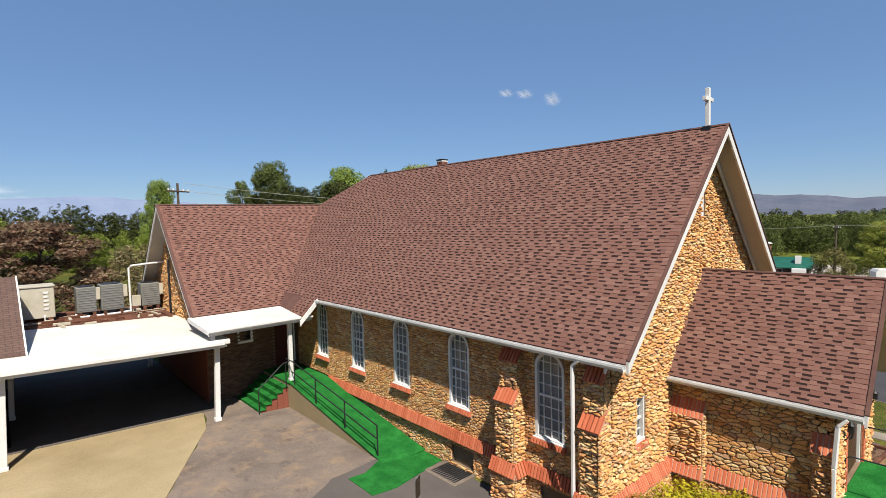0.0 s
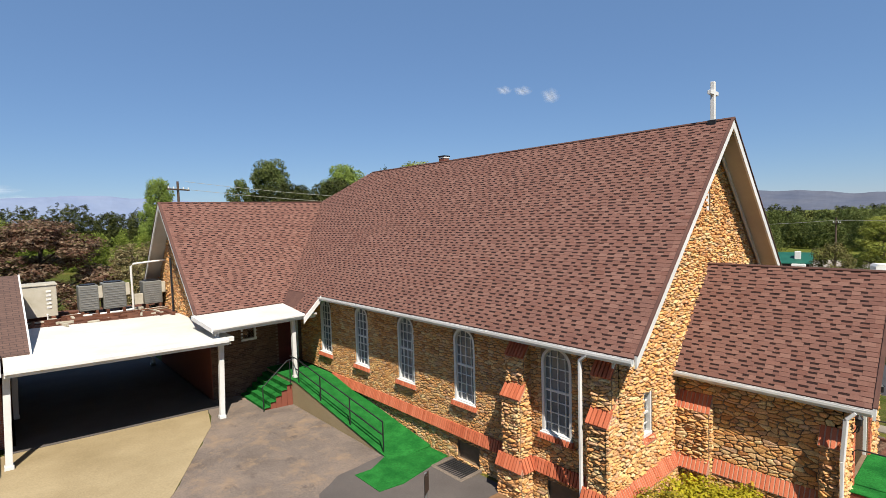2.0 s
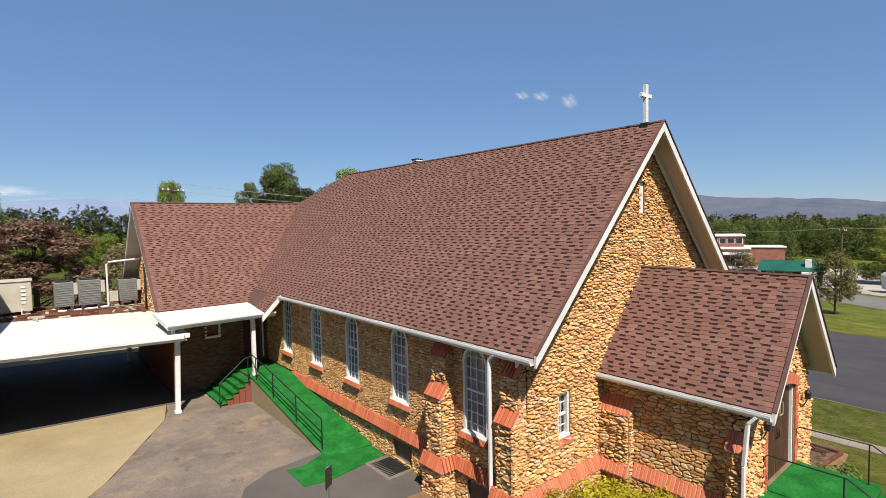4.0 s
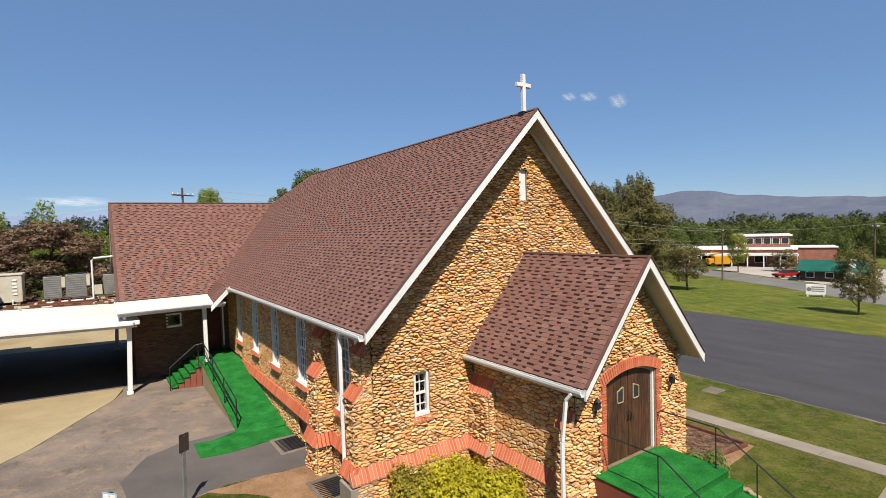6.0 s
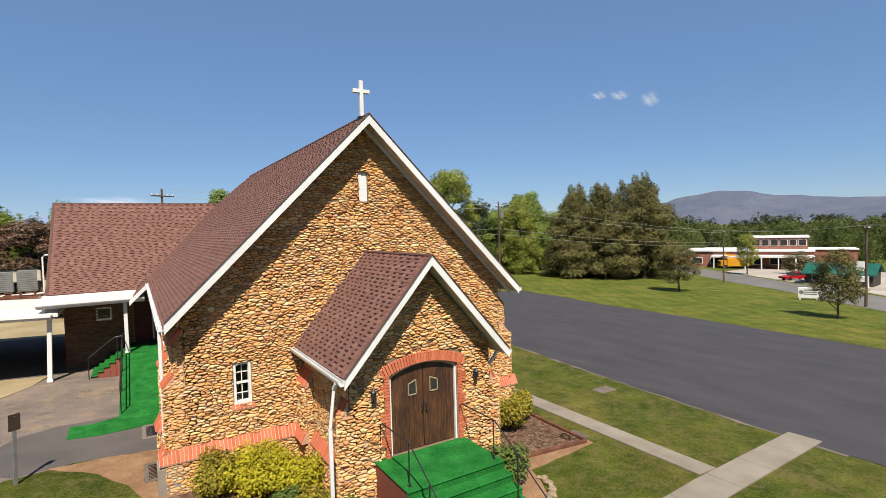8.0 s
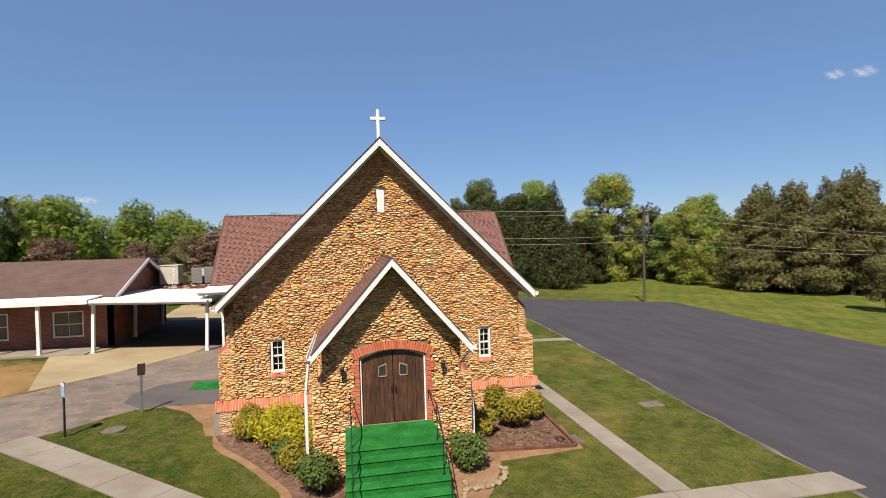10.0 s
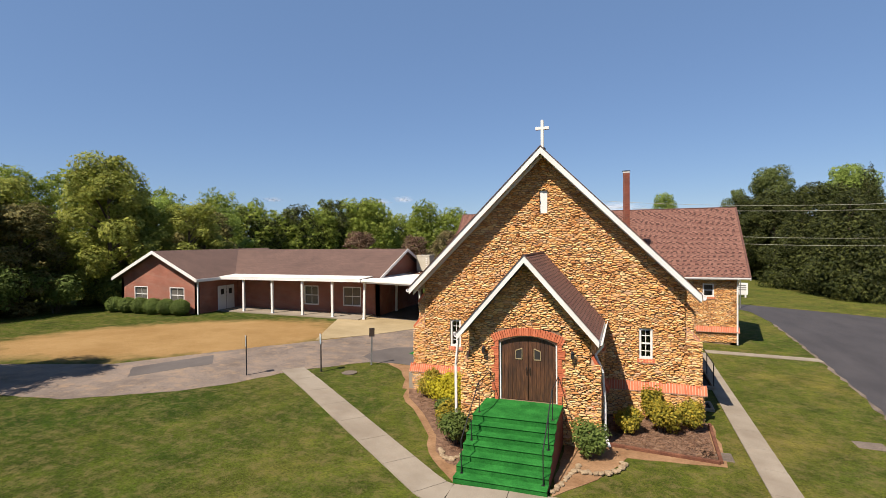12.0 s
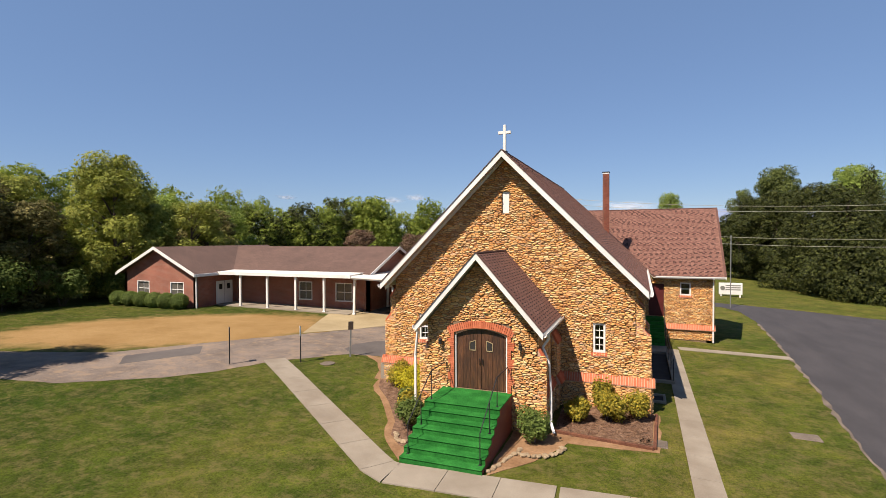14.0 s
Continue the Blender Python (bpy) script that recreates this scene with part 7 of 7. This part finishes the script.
# the blue veil of distance is put into the hills' base colours
M_hill = surface("hazy_blue_hills", (0.0748, 0.0878, 0.124), (0.0975, 0.107, 0.137), 0.02, 0.006, 1.0, 0, contrast=0.12, spec=0.0)
M_hill_far = surface("far_hazy_blue_hills", (0.143, 0.182, 0.273), (0.169, 0.208, 0.293), 0.02, 0.006, 1.0, 0, contrast=0.06, spec=0.0)
hills("backdrop", [(30, 0.3), (48, 0.9), (54, 1.4), (57, 2.5), (60, 2.95), (62, 2.85), (66, 2.2), (71, 1.75), (76, 1.5), (82, 1.0), (90, 0.9), (110, 0.4)], 2500, M_hill, "wooded hills on the horizon, painted hazy blue-grey", 2)
hills("backdrop", [(-60, 0.3), (-20, 0.8), (-4, 2.2), (2, 2.7), (6, 2.9), (12, 2.6), (20, 1.6), (40, 0.8), (60, 0.4)], 2900, M_hill_far, "mountains on the horizon, painted hazy pale blue", 7)


# ---- road, school and small building across the road ----
ROAD = [(20, -40), (38, -18), (56, 4), (62.7, 12), (72.3, 22.6), (78.4, 31.5), (92, 48), (110, 70), (117, 64), (99, 42), (85.4, 26), (79.3, 17), (69.7, 6), (63, -2), (45, -24), (27, -46)]
tagged(sheet("road", ROAD, 0.02, M_road), "grey country road beyond the lawn", "road", kind="structure")
LOT = [(72, 6), (86.5, 25), (99, 40.5), (106, 49), (122, 52), (134, 34), (132, 10), (92, -4)]
tagged(sheet("gravel_lot", LOT, 0.03, M_gravel, wobble=0.5), "pale gravel lot across the road", "pavement", kind="structure")


school = thing("school", "flat-roofed brick school with white trim across the road", "building")
TURN = -65
M_far = Matrix.Translation((126, 49.5, -5.5)) @ Matrix.Rotation(radians(TURN), 4, "Z")


def in_school(name, lo, hi, material, label="", parent=None):
    return part(name, box(lo, hi, 0.03, M_far), material, parent or school, label)


in_school("wall", (-18, 0, 0), (9, 14, 4.2), M_hallbrick)
in_school("roof", (-18.4, -0.4, 4.2), (9.2, 14.4, 4.6), M_white, "flat white edged roof")
in_school("wall", (-4, 4, 4.6), (8, 14, 7.4), M_hallbrick)
in_school("roof", (-4.4, 3.6, 7.4), (8.4, 14.4, 7.8), M_white)
for i in range(6):
    x = -3.4 + i * 1.9
    w = in_school("window", (x, 3.92, 5.4), (x + 1.6, 4.05, 7.0), M_white)
    in_school("pane", (x + 0.1, 3.88, 5.5), (x + 1.5, 3.93, 6.9), M_dark, "", w)
in_school("canopy", (-12, -5, 3.0), (9, 0, 3.4), M_white, "white walkway canopy")
for i in range(7):
    x = -11.5 + i * 3.35
    in_school("post", (x, -4.9, 0), (x + 0.25, -4.65, 3.0), M_white)
for i in range(6):
    x = -17 + i * 4.3
    w = in_school("window", (x, -0.08, 1.0), (x + 2.6, 0.03, 2.7), M_white)
    in_school("pane", (x + 0.15, -0.12, 1.1), (x + 2.45, -0.07, 2.6), M_dark, "", w)
in_school("wing", (-25, 2, 0), (-18, 12, 3.4), M_hallbrick)
in_school("roof", (-25.4, 1.6, 3.4), (-18.4, 12.4, 3.8), M_white)
in_school("wing", (9.2, 6.7, 0), (17.6, 14, 4.3), M_hallbrick)
in_school("roof", (9.2, 6.4, 4.3), (17.9, 14.3, 4.6), M_white)
M_greenroof = surface("green_metal_roof", (0.0078, 0.065, 0.0455), (0.013, 0.091, 0.0618), 10, 0.6, 0.5, 0.05, 0.003, contrast=0.1)
M_log = surface("dark_siding", (0.0325, 0.026, 0.0228), (0.0585, 0.0455, 0.039), 20, 1, 0.8, 0.3, 0.01)
lodge = thing("green_roofed_building", "low dark building with a green metal roof", "building")
M_lodge = Matrix.Translation((91.3, 20.3, -4.25)) @ Matrix.Rotation(radians(-80), 4, "Z")
part("wall", box((-5.4, -3.4, 0), (3.0, 3.4, 2.1), 0.02, M_lodge), M_log, lodge)
for s in (-1, 1):
    bm = bmesh.new()
    prism(bm, [M_lodge @ Vector(p) for p in ((-5.9, s * 4.1, 2.0), (3.5, s * 4.1, 2.0), (3.5, 0, 3.55), (-5.9, 0, 3.55))], (0, 0, -0.15))
    part("roof", bm, M_greenroof, lodge, "green metal roof slope")
for i in range(2):
    x = -4.6 + i * 2.6
    w = part("window", box((x, -3.48, 0.8), (x + 1.2, -3.35, 1.8), 0.02, M_lodge), M_white, lodge)
    part("pane", box((x + 0.1, -3.5, 0.9), (x + 1.1, -3.46, 1.7), 0, M_lodge), M_dark, w)
part("chimney", box((0.9, -2.6, 2.4), (1.8, -1.7, 3.9), 0.03, M_lodge), M_white, lodge, "white roof vent box")
part("porch", box((0.6, -5.2, 0), (2.6, -3.45, 1.9), 0.03, M_lodge), M_white, lodge, "white entrance porch")
# the porch is solid; a dark sheet paints the shade of its opening
part("porch_opening_shade", box((0.9, -5.23, 0.05), (2.3, -5.19, 1.1), 0.0, M_lodge), M_dark, lodge, "dark sheet for the shade in the porch opening")


# ---- vehicles ----
def car(x, y, turn, paint, label, kind="car"):
    c = thing("car", label, "car", (x, y, ground_z(x) + 0.04))
    c.rotation_euler = (0, 0, radians(turn))
    bm = bmesh.new()
    prism(bm, [(-2.3, -0.85, 0.35), (2.3, -0.85, 0.35), (2.35, -0.85, 0.7), (1.2, -0.85, 0.85), (-2.2, -0.85, 0.9), (-2.35, -0.85, 0.7)], (0, 1.7, 0))
    part("body", bm, paint, c)
    bm = bmesh.new()
    prism(bm, [(-1.7, -0.75, 0.88), (1.1, -0.75, 0.85), (0.4, -0.7, 1.38), (-1.0, -0.7, 1.4)], (0, 1.5, 0))
    part("cabin", bm, M_dark, c, "dark glazed cabin")
    part("roof", box((-0.95, -0.68, 1.38), (0.38, 0.72, 1.43), 0.02), paint, c)
    for wx in (-1.45, 1.45):
        for wy in (-0.86, 0.7):
            w = part("wheel", pipe(bmesh.new(), [(wx, wy, 0.32), (wx, wy + 0.16, 0.32)], 0.32, 14), M_black, c)
    return c


M_red = surface("red_paint", (0.293, 0.0065, 0.0078), (0.325, 0.00975, 0.00975), 10, 1, 0.3, 0, contrast=0.03)
M_yellow = surface("yellow_paint", (0.423, 0.182, 0.0065), (0.468, 0.215, 0.00975), 10, 1, 0.4, 0, contrast=0.05)
car(92.9, 29.2, 150, M_red, "low red car parked on the gravel lot")
bus = thing("digger_truck", "yellow utility truck parked before the school", "truck", (119, 54, ground_z(119) + 0.05))
bus.rotation_euler = (0, 0, radians(140))
part("body", box((-3.0, -1.2, 0.5), (2.0, 1.2, 2.6), 0.1), M_yellow, bus)
part("cab", box((2.0, -1.1, 0.5), (3.4, 1.1, 2.0), 0.15), M_yellow, bus)
part("windscreen", box((3.38, -0.9, 1.2), (3.43, 0.9, 1.85), 0.02), M_dark, bus)
part("boom", beam(bmesh.new(), (-2.5, 0, 2.6), (2.5, 0, 3.6), 0.4, 0.4, 0.03), M_yellow, bus)
for wx in (-2, 2.4):
    for wy in (-1.25, 0.95):
        part("wheel", pipe(bmesh.new(), [(wx, wy, 0.5), (wx, wy + 0.3, 0.5)], 0.5, 14), M_black, bus)


cx, cy = 79.5, 4.0
camper = thing("camper", "white camper trailer parked across the road", "trailer", (cx, cy, ground_z(cx) + 0.05))
camper.rotation_euler = (0, 0, radians(295))
bm = bmesh.new()
prism(bm, [(-3.2, -1.15, 0.5), (3.0, -1.15, 0.5), (3.4, -1.15, 1.2), (3.1, -1.15, 2.6), (-3.0, -1.15, 2.75), (-3.3, -1.15, 2.4)], (0, 2.3, 0))
part("body", bm, M_white, camper)
for wx in (-1.9, 0.6):
    for wy in (-1.18, 1.13):
        part("window", box((wx, wy, 1.5), (wx + 0.9, wy + 0.05, 2.1), 0.01), M_dark, camper)
for wy in (-1.2, 0.95):
    part("wheel", pipe(bmesh.new(), [(-0.6, wy, 0.33), (-0.6, wy + 0.25, 0.33)], 0.36, 14), M_black, camper)
part("hitch", beam(bmesh.new(), (3.0, 0, 0.55), (4.4, 0, 0.5), 0.12, 0.1, 0.01), M_black, camper)
part("jack", box((4.2, -0.05, -0.02), (4.3, 0.05, 0.55), 0.01), M_black, camper)


# ---- poles and wires ----
def utility_pole(x, y, h, label="weathered wooden utility pole with a crossarm", turn=30, can=False):
    p = thing("utility_pole", label, "utility pole", (x, y, ground_z(x)), "utility poles")
    p.rotation_euler = (0, 0, radians(turn))
    part("shaft", pipe(bmesh.new(), [(0, 0, -0.2), (0, 0, h)], [0.15, 0.09], 10), M_pole, p)
    part("crossarm", box((-1.1, -0.13, h - 0.72), (1.1, -0.03, h - 0.6), 0.01), M_pole, p)
    for s in (-1.0, -0.5, 0.5, 1.0):
        part("insulator", pipe(bmesh.new(), [(s, -0.08, h - 0.6), (s, -0.08, h - 0.45)], 0.05, 8), M_white, p)
    if can:
        part("transformer", pipe(bmesh.new(), [(0.1, -0.38, h - 2.0), (0.1, -0.38, h - 1.1)], 0.24, 12), M_metalgrey, p)
    return p


def wire(a, b, sag, r=0.016, name="power_line"):
    pts = []
    for i in range(15):
        k = i / 14
        pts.append((a[0] + (b[0] - a[0]) * k, a[1] + (b[1] - a[1]) * k, a[2] + (b[2] - a[2]) * k - sag * 4 * k * (1 - k)))
    tagged(part(name, pipe(bmesh.new(), pts, r, 5), M_wire), "sagging overhead power line", "cable", "power lines")


utility_pole(33, 36, 11.3, can=True)
utility_pole(-3.5, 39.4, 10.9)
utility_pole(76.7, 32.6, 9.0)
utility_pole(60, 8, 9.0)
for dz, dx in ((0.0, 0.6), (-0.5, -0.6), (-3.1, 0.0), (-3.8, 0.1)):
    wire((33 + dx, 36, 9.5 + dz), (-3.5 + dx, 39.4, 11.0 + dz), 0.7)
    wire((33 + dx, 36, 9.5 + dz), (76.7 + dx, 32.6, 4.9 + dz * 0.6), 0.6)
for dx in (-0.8, 0.8):
    wire((76.7 + dx, 32.6, 5.0), (60 + dx, 8, 5.7), 0.4)
    wire((60 + dx, 8, 5.7), (27, -33, 7.5), 0.6)
flag = thing("flag_pole", "thin pale pole behind the church", "pole", (13.2, 35.5, ground_z(13.2)))
part("shaft", pipe(bmesh.new(), [(0, 0, 0), (0, 0, 7.0)], 0.05, 8), M_steel, flag)


def lawn_sign(x, y, turn, w, h, label):
    s = thing("lawn_sign", label, "sign", (x, y, ground_z(x)), "lawn signs")
    s.rotation_euler = (0, 0, radians(turn))
    part("board", box((-w / 2, -0.12, 0.25), (w / 2, 0.12, h), 0.02), M_white, s)
    for k in (-1, 1):
        part("leg", box((k * w * 0.4 - 0.08, -0.1, -0.1), (k * w * 0.4 + 0.08, 0.1, 0.26), 0.01), M_white, s)
    for i in range(3):
        part("text_bar", box((-w * 0.22, -0.135, h - 0.35 - i * 0.24), (w * 0.42, -0.118, h - 0.24 - i * 0.24)), M_metalgrey, s)
    part("emblem", pipe(bmesh.new(), [(-w * 0.34, -0.135, h * 0.62), (-w * 0.34, -0.118, h * 0.62)], h * 0.16, 12), M_metalgrey, s)


lawn_sign(61.5, 14.0, -68, 2.0, 1.5, "white lawn sign with dark lettering near the road")
lawn_sign(14.8, 46.5, 0, 2.4, 1.6, "white lawn sign with grey lettering behind the church")


# ---- faint clouds, very far ----
def cloud_white():
    m, t, b = nodes_of("cloud_white")
    tc = t.nodes.new("ShaderNodeTexCoord")
    ln = t.nodes.new("ShaderNodeVectorMath")
    ln.operation = "LENGTH"
    t.links.new(tc.outputs["Object"], ln.inputs[0])
    puff = add(t, "ShaderNodeTexNoise", Scale=1.3, Detail=4.0, Roughness=0.55)
    t.links.new(tc.outputs["Object"], puff.inputs["Vector"])
    edge = t.nodes.new("ShaderNodeMath")
    edge.operation = "MULTIPLY_ADD"
    edge.inputs[1].default_value = -1.15
    t.links.new(ln.outputs["Value"], edge.inputs[0])
    lift = t.nodes.new("ShaderNodeMath")
    lift.inputs[1].default_value = 0.18
    t.links.new(puff.outputs["Fac"], lift.inputs[0])
    t.links.new(lift.outputs[0], edge.inputs[2])
    cover = ramp_of(t, edge.outputs[0], [(0.0, 0.0), (0.7, 0.62)])
    mx, clear, df = t.nodes.new("ShaderNodeMixShader"), t.nodes.new("ShaderNodeBsdfTransparent"), t.nodes.new("ShaderNodeBsdfDiffuse")
    df.inputs[0].default_value = (0.62, 0.63, 0.66, 1)
    t.links.new(cover, mx.inputs[0])
    t.links.new(clear.outputs[0], mx.inputs[1])
    t.links.new(df.outputs[0], mx.inputs[2])
    t.links.new(mx.outputs[0], t.nodes["Material Output"].inputs[0])
    t.nodes.remove(b)
    return m


M_cloud = cloud_white()


def cloud(direction, width, height):
    """A soft patch of cloud on the far sky: direction, and its half sizes in degrees."""
    d = Vector(direction).normalized()
    n = 12
    me = mesh_of("cloud", [(x / n * 2 - 1, y / n * 2 - 1, 0.05 * math.sin(x * 2.1 + y)) for y in range(n + 1) for x in range(n + 1)],
                 [(y * (n + 1) + x, y * (n + 1) + x + 1, (y + 1) * (n + 1) + x + 1, (y + 1) * (n + 1) + x) for y in range(n) for x in range(n)])
    c = part("cloud", me, M_cloud)
    c.matrix_basis = look(d * 3400, (0, 0, 6.5)) @ Matrix.Rotation(math.pi, 4, "Y") @ Matrix.Diagonal((3400 * math.tan(radians(width)), 3400 * math.tan(radians(height)), 30, 1))
    c.visible_shadow = False
    tagged(c, "small faint wisp of white cloud", "cloud", kind="structure")


for d, w, h in (
    ((0.733, 0.638, 0.236), 1.44, 0.77),
    ((0.756, 0.612, 0.233), 1.73, 0.87),
    ((0.789, 0.573, 0.221), 1.63, 1.35),
    ((0.027, 0.999, 0.043), 3.37, 0.96),
    ((0.130, 0.991, 0.042), 2.69, 0.77),
    ((-0.458, 0.885, 0.078), 2.88, 0.67),
    ((-0.413, 0.907, 0.083), 2.12, 0.67),
    ((-0.024, 0.998, 0.062), 5.77, 0.87),
    ((-0.623, 0.778, 0.081), 1.92, 0.48),
):
    cloud(d, w, h)
